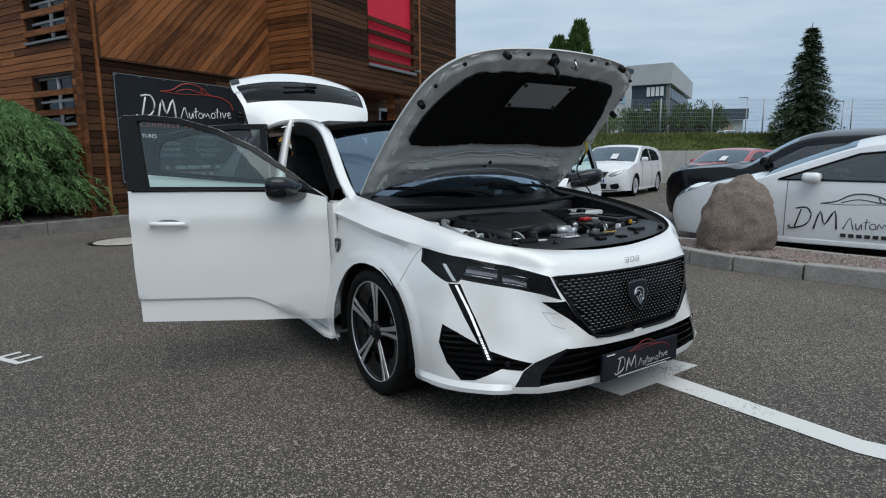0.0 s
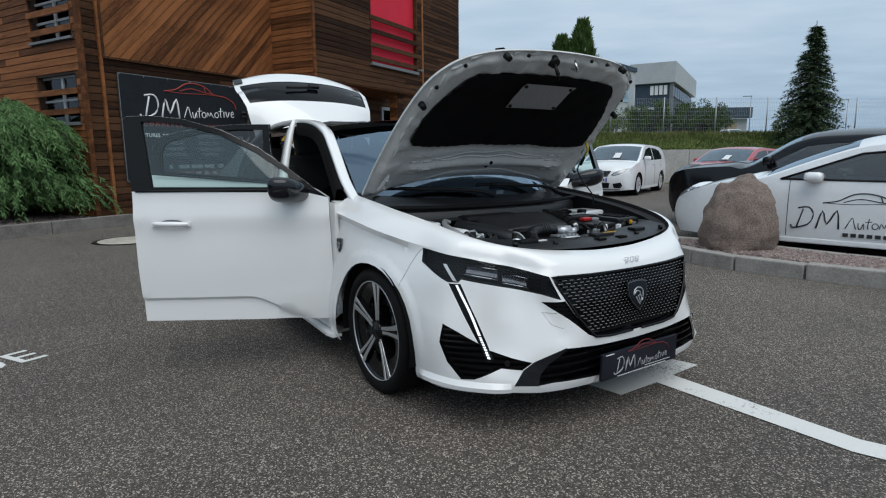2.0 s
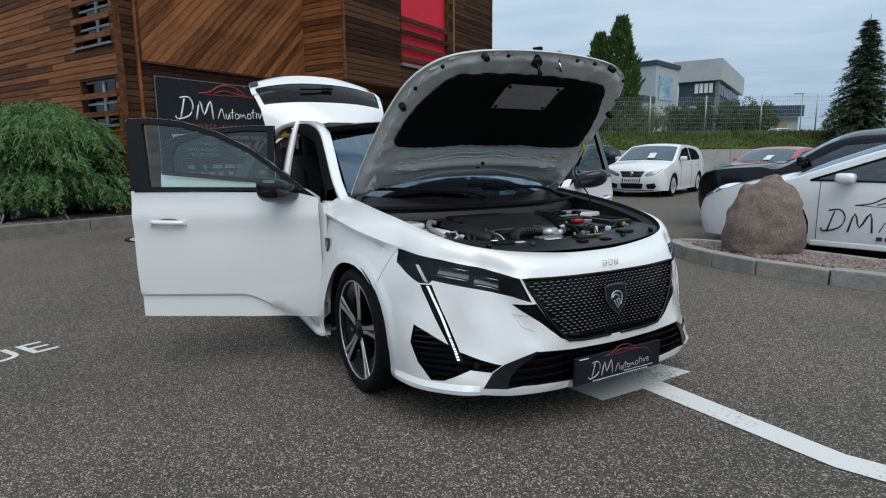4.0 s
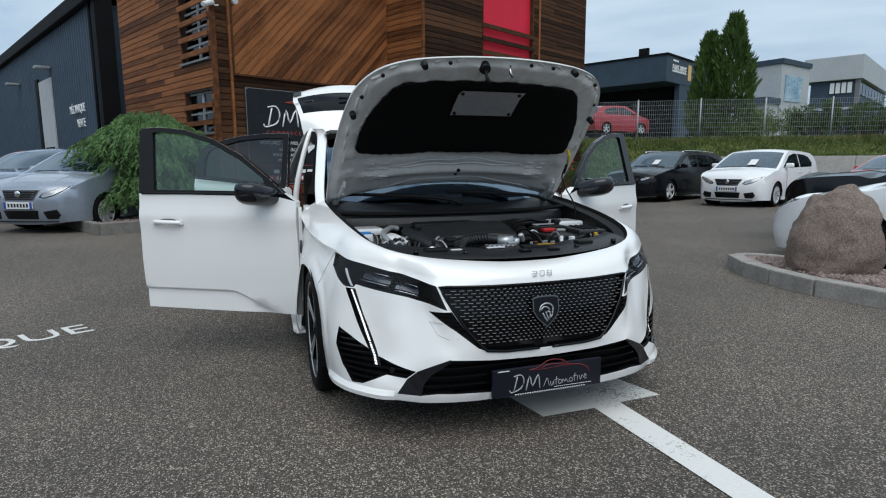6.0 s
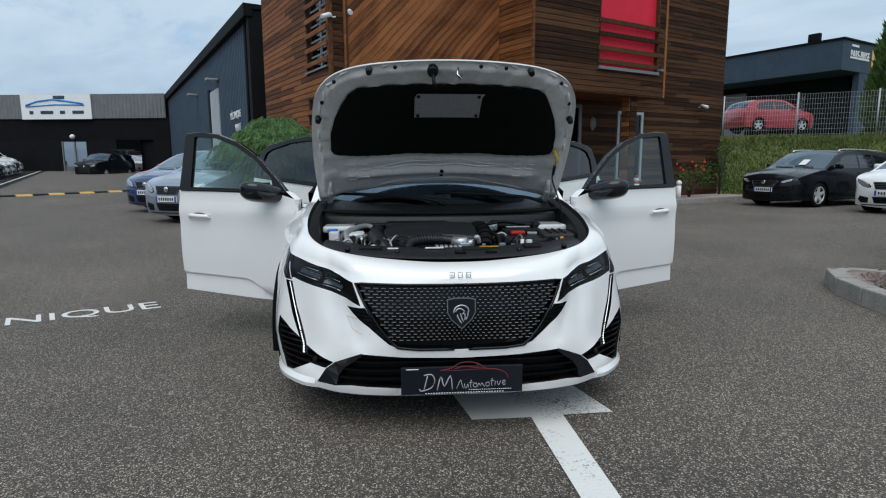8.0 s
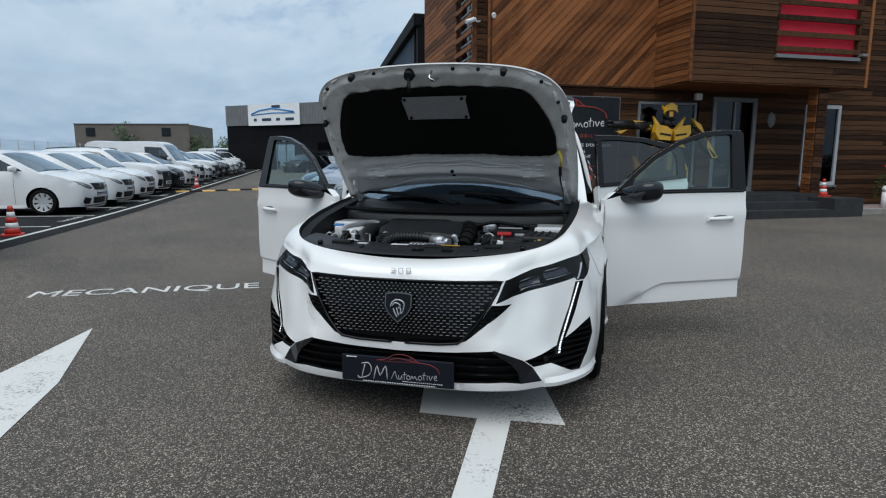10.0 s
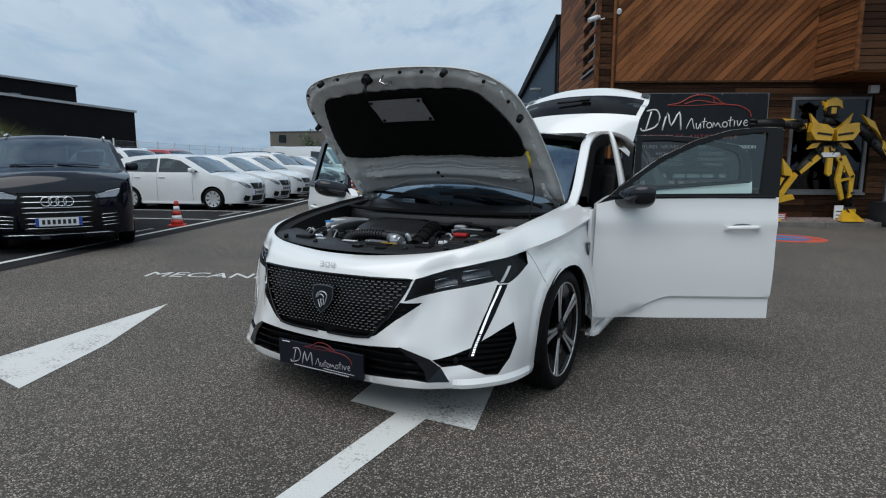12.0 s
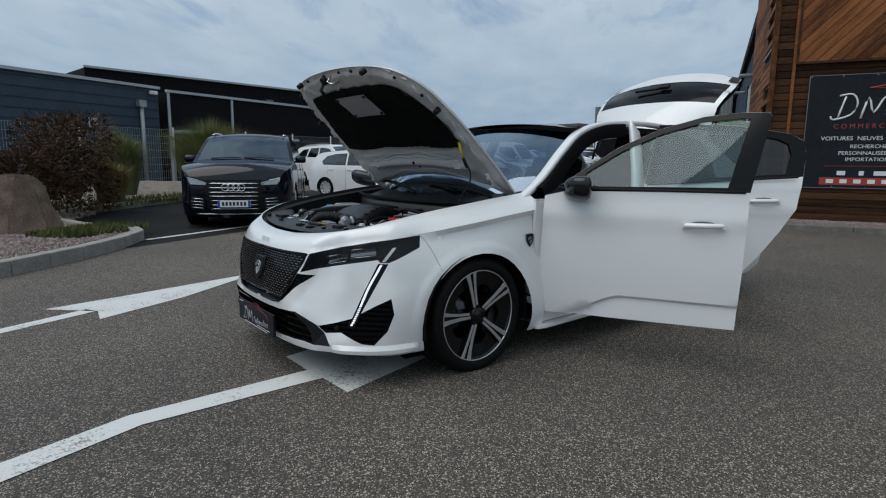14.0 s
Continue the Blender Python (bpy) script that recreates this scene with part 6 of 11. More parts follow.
RD_GLASS = [(1.545, 1.024), (2.34, 1.078), (2.375, 1.20), (2.36, 1.27), (2.30, 1.30), (2.05, 1.352), (1.80, 1.366), (1.615, 1.360)]


def door(sgn, rear, angle):
    out, frame_p, glass_p = (RD_OUT, RD_FRAME, RD_GLASS) if rear else (FD_OUT, FD_FRAME, FD_GLASS)
    hy = 1.492 if rear else 0.478
    hx = 0.862
    e = 0.0005
    ys = [(1.49 + 0.03 * i) for i in range(21)] if rear else [0.615 + 0.0208 * i for i in range(41)]
    folds = [[(y, crease_z(y) - dz) for y in ys] for dz in (0.0, 0.016)]
    sk = skin(out, {"glass": glass_p, "frame": [(a, b - e) for a, b in frame_p]}, 0.040, lambda y, z: (side_x(y, z), y, z), 0.022, lines=folds)
    turn = Matrix.Translation((sgn * hx, hy, 0)) @ Matrix.Rotation(radians(-angle * sgn), 4, "Z") @ Matrix.Diagonal((1, 1.0 if rear else 1.03, 1, 1)) @ Matrix.Translation((-sgn * hx, -hy, 0))

    def put(nm, bm, mm, parent=None, label=""):
        bmesh.ops.transform(bm, matrix=turn, verts=bm.verts[:])
        return part(nm, bm, mm, parent or hero, label)

    bm = bmesh.new()
    add_skin(bm, sk[""], mirror=sgn < 0, flip=True)
    for ed in bm.edges:
        if all(min(abs(v.co.z - crease_z(v.co.y)), abs(v.co.z - crease_z(v.co.y) + 0.016)) < 0.002 and v.co.y > 0.74 for v in ed.verts):
            ed.smooth = False
    dr = put("rear_door" if rear else "front_door", bm, M_PEARL, label="open white rear door" if rear else "open white front door")
    fr = put("window_frame", add_skin(bmesh.new(), sk["frame"], mirror=sgn < 0, flip=True), M_GLOSSB, dr, "gloss black window frame")
    gl = put("door_glass", add_skin(bmesh.new(), sk["glass"], mirror=sgn < 0, flip=True, offset=lambda p: Vector((-0.012, 0, 0))), M_GLASSD if rear else M_GLASSC, dr, "dark tinted pane" if rear else "lightly tinted pane")
    gl.visible_shadow = False
    # edges and inner trim
    poly = dense(out, 0.022)
    bm = bmesh.new()
    r0, r1 = [], []
    for y, z in poly:
        x = side_x(y, z)
        th = 0.055 if z < 1.0 else 0.028
        r0.append(bm.verts.new((sgn * x, y, z)))
        r1.append(bm.verts.new((sgn * (x - th), y, z)))
    for i in range(len(poly)):
        j = (i + 1) % len(poly)
        f = bm.faces.new((r0[i], r0[j], r1[j], r1[i]))
        f.material_index = 1 if (poly[i][1] + poly[j][1]) / 2 > 1.0 else 0
    put("door_edge", bm, [M_PEARL, M_GLOSSB], dr)
    bm = bmesh.new()
    add_skin(bm, sk[""], mirror=sgn < 0, offset=lambda p: Vector((-0.055 - 0.035 * (smooth(0.30, 0.42, p.z) - smooth(0.80, 1.0, p.z)), 0, 0)))
    add_skin(bm, sk["frame"], mirror=sgn < 0, offset=lambda p: Vector((-0.028, 0, 0)))
    put("door_trim", bm, M_CABIN, dr, "charcoal inner trim")
    # handle: bar, and a flat patch for the recess's shade
    y0, y1, zh = (2.12, 2.30, 0.905) if rear else (1.185, 1.372, 0.828)
    bm = bmesh.new()
    rows = []
    for i in range(13):
        t = i / 12
        y = y0 + (y1 - y0) * t
        z = zh + 0.004 * t
        x = side_x(y, z) + 0.010 + 0.022 * math.sin(math.pi * min(1, max(0, t))) ** 0.5
        h = 0.014 * (0.55 + 0.45 * math.sin(math.pi * t) ** 0.4)
        rows.append([bm.verts.new((sgn * a, y, b)) for a, b in ((x - 0.012, z - h), (x, z - h * 0.7), (x + 0.003, z), (x, z + h * 0.7), (x - 0.012, z + h))])
    for a, b in zip(rows, rows[1:]):
        for i in range(4):
            bm.faces.new((a[i], a[i + 1], b[i + 1], b[i])).smooth = True
    bm.faces.new(rows[0])
    bm.faces.new(rows[-1])
    for yy in (y0 + 0.012, y1 - 0.012):
        x = side_x(yy, zh)
        box(bm, (sgn * (x + 0.005), yy, zh), (0.02, 0.03, 0.022))
    bmesh.ops.recalc_face_normals(bm, faces=bm.faces[:])
    put("handle", bm, M_PEARL, dr, "white bar handle")
    # grip recess is not cut; its shade is a grey ellipse on the skin
    bm = bmesh.new()
    ring = []
    for i in range(20):
        a = 2 * math.pi * i / 20
        y, z = (y0 + y1) / 2 + 0.052 * math.cos(a), zh + 0.012 + 0.012 * math.sin(a)
        ring.append(bm.verts.new((sgn * (side_x(y, z) + 0.0015), y, z)))
    bm.faces.new(ring)
    put("handle_recess", bm, M_STEELM, dr, "flat grey patch for the shade in the grip recess")
    # seal along the belt
    bm = bmesh.new()
    ys = [(1.50 + 0.9 * i / 10) if rear else (0.56 + 0.89 * i / 10) for i in range(11)]
    tube(bm, [(sgn * (side_x(y, 1.005) + 0.003), y, 1.000 + (0.068 * (y - 1.5) if rear else 0.0)) for y in ys], 0.007, 5)
    put("belt_seal", bm, M_PLASTB, dr)
    if not rear:
        # mirror: stalk, casing, glass
        bm = bmesh.new()
        cx, cy, cz = 0.936, 0.690, 1.008
        bmesh.ops.create_uvsphere(bm, u_segments=20, v_segments=14, radius=1.0)
        for v in bm.verts:
            x, y, z = v.co
            y2 = -abs(y) ** 0.75 if y < 0 else abs(y) ** 0.5 * 0.55
            x2 = math.copysign(abs(x) ** 0.72, x)
            z2 = math.copysign(abs(z) ** 0.72, z)
            v.co = (sgn * (cx + 0.142 * x2 + 0.012 * z), cy + 0.094 * y2 + 0.03 * x2, cz + 0.072 * z2 * (0.86 + 0.14 * x2) - 0.012 * (1 - x2) + 0.010 * x2)
        for f in bm.faces:
            f.smooth = True
        bmesh.ops.recalc_face_normals(bm, faces=bm.faces[:])
        put("door_mirror", bm, M_WING, dr, "gloss black door mirror")
        bm = bmesh.new()
        tube(bm, [(sgn * 0.83, 0.66, 0.965), (sgn * 0.88, 0.655, 0.962), (sgn * 0.93, 0.66, 0.972)], [0.030, 0.024, 0.022], 8)
        put("mirror_stalk", bm, M_PLASTB, dr)
        bm = box(bmesh.new(), (sgn * 0.924, 0.732, 1.006), (0.195, 0.004, 0.105), bevel=0.0015)
        put("mirror_glass", bm, M_CHROME, dr)
    return dr


door(-1, False, 60.0)
door(1, False, 62.0)
door(-1, True, 46.0)
door(1, True, 52.0)

# ---- shell behind the front body ----
bm = bmesh.new()
for sgn in (1, -1):
    # sill
    rows = []
    for y in (0.46, 0.9, 1.5, 2.1, 2.33):
        rows.append([bm.verts.new((sgn * x, y, z)) for x, z in ((0.60, 0.215), (0.85, 0.21), (0.885, 0.235), (0.880, 0.285), (0.84, 0.315), (0.78, 0.325), (0.60, 0.325))])
    for a, b in zip(rows, rows[1:]):
        for i in range(6):
            bm.faces.new((a[i], a[i + 1], b[i + 1], b[i]))
bmesh.ops.recalc_face_normals(bm, faces=bm.faces[:])
part("sill", bm, M_PEARL, hero, "white sills below the open doors")
bm = bmesh.new()
for sgn in (1, -1):
    # flared side skirt blade in front of the rear of the front wheel
    slab(bm, [(0.40, 0.0), (0.95, 0.0), (2.30, 0.0), (2.30, 0.05), (0.95, 0.05), (0.46, 0.065), (0.40, 0.05)], 0.016, Matrix.Translation((0, 0, 0.206)) @ Matrix(((0, sgn, 0, sgn * 0.865), (1, 0, 0, 0), (0, 0, 1, 0), (0, 0, 0, 1))))
bmesh.ops.recalc_face_normals(bm, faces=bm.faces[:])
part("side_skirt", bm, M_PEARL, hero)


def pillar(bm, pts, w, h, sgn):
    """A rounded bar along a line; w across the car, h square to it."""
    pts = curve_pts(pts, 5)
    rows = []
    for i, p in enumerate(pts):
        d = (pts[min(i + 1, len(pts) - 1)] - pts[max(i - 1, 0)]).normalized()
        a = Vector((1, 0, 0))
        a = (a - d * a.dot(d)).normalized()
        b = d.cross(a)
        f = i / (len(pts) - 1)
        ww = w(f) if callable(w) else w
        row = []
        for k in range(10):
            t = 2 * math.pi * k / 10
            cx, cy = math.copysign(abs(math.cos(t)) ** 0.3, math.cos(t)), math.copysign(abs(math.sin(t)) ** 0.3, math.sin(t))
            q = p + a * ww * 0.5 * cx + b * h * 0.5 * cy
            row.append(bm.verts.new((q.x * sgn, q.y, q.z)))
        rows.append(row)
    for r0, r1 in zip(rows, rows[1:]):
        for k in range(10):
            bm.faces.new((r0[k], r0[(k + 1) % 10], r1[(k + 1) % 10], r1[k])).smooth = True
    return bm


for sgn in (1, -1):
    bm = bmesh.new()
    pillar(bm, [(0.755, 0.40, 0.930), (0.735, 0.58, 1.035), (0.690, 0.83, 1.215), (0.655, 1.03, 1.330), (0.635, 1.30, 1.395), (0.628, 1.70, 1.418), (0.628, 2.10, 1.405), (0.640, 2.45, 1.345), (0.680, 2.72, 1.225), (0.745, 2.95, 1.02)], lambda f: 0.052 + 0.035 * f, 0.032, sgn)
    bmesh.ops.recalc_face_normals(bm, faces=bm.faces[:])
    part("roof_rail", bm, M_PEARL, hero, "white windscreen pillar and roof rail")
    bm = bmesh.new()
    pillar(bm, [(0.800, 0.50, 0.38), (0.805, 0.50, 0.62), (0.790, 0.495, 0.93)], 0.10, 0.10, sgn)
    bmesh.ops.recalc_face_normals(bm, faces=bm.faces[:])
    part("hinge_post", bm, M_PEARL, hero)
    part("wing_return", box(bmesh.new(), (sgn * 0.868, 0.445, 0.66), (0.018, 0.09, 0.54)), M_PEARL, hero)
    bm = bmesh.new()
    pillar(bm, [(0.790, 0.53, 0.955), (0.752, 0.67, 1.030), (0.705, 0.905, 1.195), (0.670, 1.09, 1.292), (0.652, 1.30, 1.345), (0.648, 1.52, 1.362)], 0.05, 0.090, sgn)
    bmesh.ops.recalc_face_normals(bm, faces=bm.faces[:])
    part("door_seal", bm, M_MATTB, hero, "black rubber seal round the door opening")
    bm = bmesh.new()
    pillar(bm, [(0.80, 1.46, 0.31), (0.815, 1.475, 0.7), (0.795, 1.50, 1.0), (0.70, 1.585, 1.33), (0.655, 1.62, 1.40)], lambda f: 0.05 - 0.02 * f, 0.11, sgn)
    bmesh.ops.recalc_face_normals(bm, faces=bm.faces[:])
    part("centre_pillar", bm, M_PEARL, hero)
    # rear quarter
    q_out = [(2.36, 0.19)] + [(2.675 + 0.36 * math.cos(a), 0.318 + 0.36 * math.sin(a)) for a in [math.pi * (1.10 - 1.20 * i / 16) for i in range(17)]] + [(3.20, 0.20), (3.40, 0.26), (3.46, 0.45), (3.44, 0.75), (3.30, 0.98), (3.05, 1.09), (2.85, 1.16), (2.60, 1.30), (2.44, 1.345), (2.46, 1.12), (2.43, 0.85), (2.32, 0.57), (2.16, 0.33), (2.16, 0.19)]
    sk = skin(q_out, {}, 0.09, lambda y, z: (side_x(y, z), y, z), 0.05)
    part("rear_quarter", add_skin(bmesh.new(), sk[""], mirror=sgn < 0, flip=True), M_PEARL, hero)
    bm = bmesh.new()
    box(bm, (sgn * 0.70, 3.36, 0.90), (0.20, 0.10, 0.10), bevel=0.03)
    part("tail_lamp", bm, M_TAIL, hero)
# rear bumper and load floor
bm = bmesh.new()
prev = None
for i in range(13):
    u = -1 + 2 * i / 12
    cur = [bm.verts.new((u * 0.80, 3.44 + 0.06 * (1 - u * u) + dy, z)) for z, dy in ((0.22, -0.03), (0.40, 0.02), (0.62, 0.0), (0.70, -0.06))]
    if prev:
        for k in range(3):
            bm.faces.new((prev[k], cur[k], cur[k + 1], prev[k + 1])).smooth = True
    prev = cur
part("rear_bumper", bm, M_PEARL, hero)
# roof
bm = bmesh.new()
rows = []
for i in range(13):
    t = i / 12
    y = 0.985 + 1.72 * t
    zc = 1.372 + 0.068 * math.sin(math.pi * min(1, 0.12 + 0.80 * t)) ** 0.8 - 0.02 * t
    row = []
    for j in range(11):
        u = -1 + 2 * j / 10
        row.append(bm.verts.new((u * 0.635, y - 0.055 * (1 - u * u) * (1 - t), zc - 0.045 * abs(u) ** 2.2)))
    rows.append(row)
for a, b in zip(rows, rows[1:]):
    for j in range(10):
        bm.faces.new((a[j], a[j + 1], b[j + 1], b[j])).smooth = True
part("roof", bm, M_GLOSSB, hero, "gloss black roof")
bm = bmesh.new()
box(bm, (0, 1.9, 1.385), (1.18, 1.6, 0.02))
part("headlining", bm, mat("grey_headlining", (0.10, 0.10, 0.10), 0.9, grain=40, spread=0.2), hero)
# shark fin
bm = bmesh.new()
slab(bm, [(0, 0), (0.16, 0), (0.14, 0.055), (0.11, 0.06)], 0.02, Matrix.Translation((-0.01, 2.45, 1.415)) @ Matrix(((0, 0, 1, 0), (1, 0, 0, 0), (0, 1, 0, 0), (0, 0, 0, 1))))
part("aerial", bm, M_GLOSSB, hero)
# windscreen
bm = bmesh.new()
rows = []
for i in range(11):
    t = i / 10
    row = []
    for j in range(15):
        u = -1 + 2 * j / 14
        hw = 0.700 - 0.075 * t
        y0, z0 = 0.20 + 0.30 * abs(u) ** 2.2, 0.937 + 0.03 * abs(u) ** 3
        y1, z1 = 0.950 + 0.085 * abs(u) ** 2, 1.376 - 0.050 * abs(u) ** 2
        y = y0 + (y1 - y0) * t
        z = z0 + (z1 - z0) * t + 0.030 * math.sin(math.pi * t)
        row.append(bm.verts.new((u * hw, y, z)))
    rows.append(row)
for a, b in zip(rows, rows[1:]):
    for j in range(14):
        bm.faces.new((a[j], a[j + 1], b[j + 1], b[j])).smooth = True
ws = part("windscreen", bm, glass("clear_windscreen_glass", (0.16, 0.22, 0.28), 0.02, 0.76, 0.80, (0.66, 0.83, 1.0)), hero, "steeply raked windscreen")
ws.visible_shadow = False
# cabin: dashboard, wheel, seats, floor
bm = bmesh.new()
rows = []
for (y, z) in ((0.38, 0.955), (0.60, 1.0), (0.86, 1.01), (0.98, 0.96), (1.0, 0.80), (0.92, 0.55)):
    rows.append([bm.verts.new((x, y + 0.05 * abs(x), z)) for x in (-0.70, -0.35, 0, 0.35, 0.70)])
for a, b in zip(rows, rows[1:]):
    for i in range(4):
        bm.faces.new((a[i], a[i + 1], b[i + 1], b[i])).smooth = True
part("dashboard", bm, M_PLASTB, hero)
bm = bmesh.new()
lathe(bm, [(0.155, 0.0), (0.17, 0.014), (0.185, 0.0), (0.17, -0.014), (0.155, 0.0)], 28, axis="Z")
box(bm, (0, 0, 0), (0.30, 0.045, 0.02))
box(bm, (0, 0, 0), (0.11, 0.11, 0.03), bevel=0.01)
bmesh.ops.transform(bm, matrix=Matrix.Translation((0.36, 1.10, 0.90)) @ Matrix.Rotation(radians(-65), 4, "X"), verts=bm.verts[:])
part("steering_wheel", bm, M_PLASTB, hero)
for sgn in (1, -1):
    bm = bmesh.new()
    box(bm, (sgn * 0.36, 1.60, 0.50), (0.50, 0.52, 0.16), bevel=0.05)
    mseat = Matrix.Translation((sgn * 0.36, 1.86, 0.55)) @ Matrix.Rotation(radians(-16), 4, "X")
    box(bm, (0, 0, 0.32), (0.50, 0.13, 0.68), mseat, bevel=0.05)
    for e in (-1, 1):
        box(bm, (e * 0.215, -0.06, 0.30), (0.09, 0.10, 0.52), mseat, bevel=0.035)
    box(bm, (sgn * 0.0, 0.01, 0.75), (0.28, 0.10, 0.20), mseat, bevel=0.04)
    for f in bm.faces:
        f.smooth = True
    part("seat", bm, M_CABIN, hero, "charcoal front seat")
bm = bmesh.new()
box(bm, (0, 2.40, 0.48), (1.25, 0.48, 0.18), bevel=0.05)
mb = Matrix.Translation((0, 2.66, 0.52)) @ Matrix.Rotation(radians(-18), 4, "X")
box(bm, (0, 0, 0.30), (1.25, 0.12, 0.60), mb, bevel=0.05)
for x in (-0.36, 0, 0.36):
    box(bm, (x, 0.01, 0.68), (0.26, 0.09, 0.18), mb, bevel=0.03)
part("rear_bench", bm, M_CABIN, hero)
bm = bmesh.new()
box(bm, (0, 1.95, 0.28), (1.60, 2.9, 0.08))
box(bm, (0, 0.62, 0.58), (1.42, 0.05, 0.66))
box(bm, (0, -0.02, 0.23), (1.24, 1.25, 0.05))
part("floor_pan", bm, M_MATTB, hero)
# ---- open tailgate ----
TG = Matrix.Translation((-0.015, 2.67, 1.425)) @ Matrix.Rotation(radians(42), 4, "X")


def tg_pt(u, r, d=0.0):
    hw = lerp([(0.0, 0.55), (0.20, 0.595), (0.45, 0.635), (0.62, 0.652), (0.80, 0.632), (0.86, 0.56)], r)
    bow = 0.055 * math.sin(math.pi * min(1, r / 0.86)) - 0.085 * abs(u) ** 2.4 - 0.10 * max(0, r - 0.60) ** 1.3 - 0.15 * abs(u) ** 5 * max(0.0, 1 - r / 0.30)
    return TG @ Vector((u * hw, r - 0.03 * abs(u) ** 2 * (1 if r > 0.5 else -1), bow + d))


def tg_patch(nm, mm, r0, r1, u0, u1, d=0.0, label="", parent=None, n=8):
    bm = bmesh.new()
    rows = []
    for i in range(n + 1):
        r = r0 + (r1 - r0) * i / n
        rows.append([bm.verts.new(tg_pt(u0 + (u1 - u0) * j / 16, r, d)) for j in range(17)])
    for a, b in zip(rows, rows[1:]):
        for j in range(16):
            bm.faces.new((a[j], a[j + 1], b[j + 1], b[j])).smooth = True
    return part(nm, bm, mm, parent or hero, label)


tg = tg_patch("tailgate", M_PEARL, 0.0, 0.34, -1, 1, label="raised white tailgate with spoiler")
tg_patch("tailgate_lower_panel", M_PEARL, 0.66, 0.86, -1, 1, parent=tg)
tg_patch("tailgate_glass", M_GLOSSB, 0.34, 0.66, -0.93, 0.93, -0.004, "dark rear window", tg)
for u0, u1 in ((-1, -0.93), (0.93, 1)):
    tg_patch("tailgate_side", M_PEARL, 0.34, 0.66, u0, u1, parent=tg)
bm = bmesh.new()
for u0, u1 in ((-0.97, 0.97),):
    rows = []
    for i in range(9):
        r = 0.02 + 0.82 * i / 8
        rows.append([bm.verts.new(tg_pt(u0 + (u1 - u0) * j / 12, r, -0.06)) for j in range(13)])
    for a, b in zip(rows, rows[1:]):
        for j in range(12):
            bm.faces.new((a[j], a[j + 1], b[j + 1], b[j]))
part("tailgate_lining", bm, M_PLASTB, tg)
for sgn in (1, -1):
    tg_patch("tailgate_lamp", M_GLOSSB, 0.70, 0.80, 0.88 * sgn, 1.0 * sgn, 0.012, "dark tail lamp bar", tg, 3)
bm = bmesh.new()
tube(bm, [tg_pt(-0.34, 0.50, 0.028), tg_pt(-0.1, 0.515, 0.024), tg_pt(0.06, 0.53, 0.02)], 0.012, 6)
box(bm, (0, 0, 0), (0.10, 0.05, 0.03), TG @ Matrix.Translation((0.06, 0.545, 0.075)), bevel=0.01)
part("rear_wiper", bm, M_PLASTB, tg)
bm = bmesh.new()
for sgn in (1, -1):
    rod(bm, (sgn * 0.60, 2.86, 1.18), tg_pt(sgn * 0.92, 0.42, -0.05), 0.011)
part("gas_strut", bm, M_PLASTB, tg)

# ---- open bonnet ----
HINGE_Y, HINGE_Z = 0.395, 0.950
BON = Matrix.Translation((0, HINGE_Y, HINGE_Z + 0.004)) @ Matrix.Rotation(radians(-51.3), 4, "X") @ Matrix.Diagonal((0.99, 0.957, 1, 1)) @ Matrix.Translation((0, -HINGE_Y, -HINGE_Z))
edge = [p for p in RIM if p.y < 0.40]
B_HALF = [(p.x - 0.004 if p.x > 0.02 else p.x, p.y + 0.004) for p in edge]


def rim_z(x, y):
    """Height of the closed bonnet over the plan."""
    best = None
    for p, q in zip(RIM, RIM[1:]):
        if min(p.y, q.y) <= y <= max(p.y, q.y) and abs(q.y - p.y) > 1e-5:
            t = (y - p.y) / (q.y - p.y)
            best = (p.x + t * (q.x - p.x), p.z + t * (q.z - p.z))
    if best is None:
        best = (0.735, 0.968) if y > 0 else (0.12, 0.754)
    w, z = max(best[0], 0.10), best[1]
    u = min(1, abs(x) / w)
    crown = 0.036 * smooth(-0.72, -0.15, y) + 0.008
    return z + crown * (1 - u ** 2.2)


back = [(0.715, 0.40), (0.60, 0.36), (0.40, 0.315), (0.20, 0.292), (0, 0.285)]
B_OUT = B_HALF + back[:-1]
B_OUT = [(x, y) for x, y in B_OUT] + [(0, 0.285)] + [(-x, y) for x, y in back[:-1][::-1]] + [(-x, y) for x, y in B_HALF[::-1] if x > 0.001]
PAD_H = [(0.0, -0.075), (0.20, -0.082), (0.34, -0.070), (0.50, -0.075), (0.59, -0.090), (0.616, -0.125), (0.608, -0.24), (0.576, -0.36), (0.530, -0.465), (0.490, -0.540), (0.445, -0.578), (0.30, -0.596), (0.12, -0.606)]
PAD_H = [(x, y + 0.068) for x, y in PAD_H]
PAD = PAD_H + [(-x, y) for x, y in PAD_H[::-1] if x > 0]


def bon_out(x, y):
    return BON @ Vector((x, y, rim_z(x, y)))


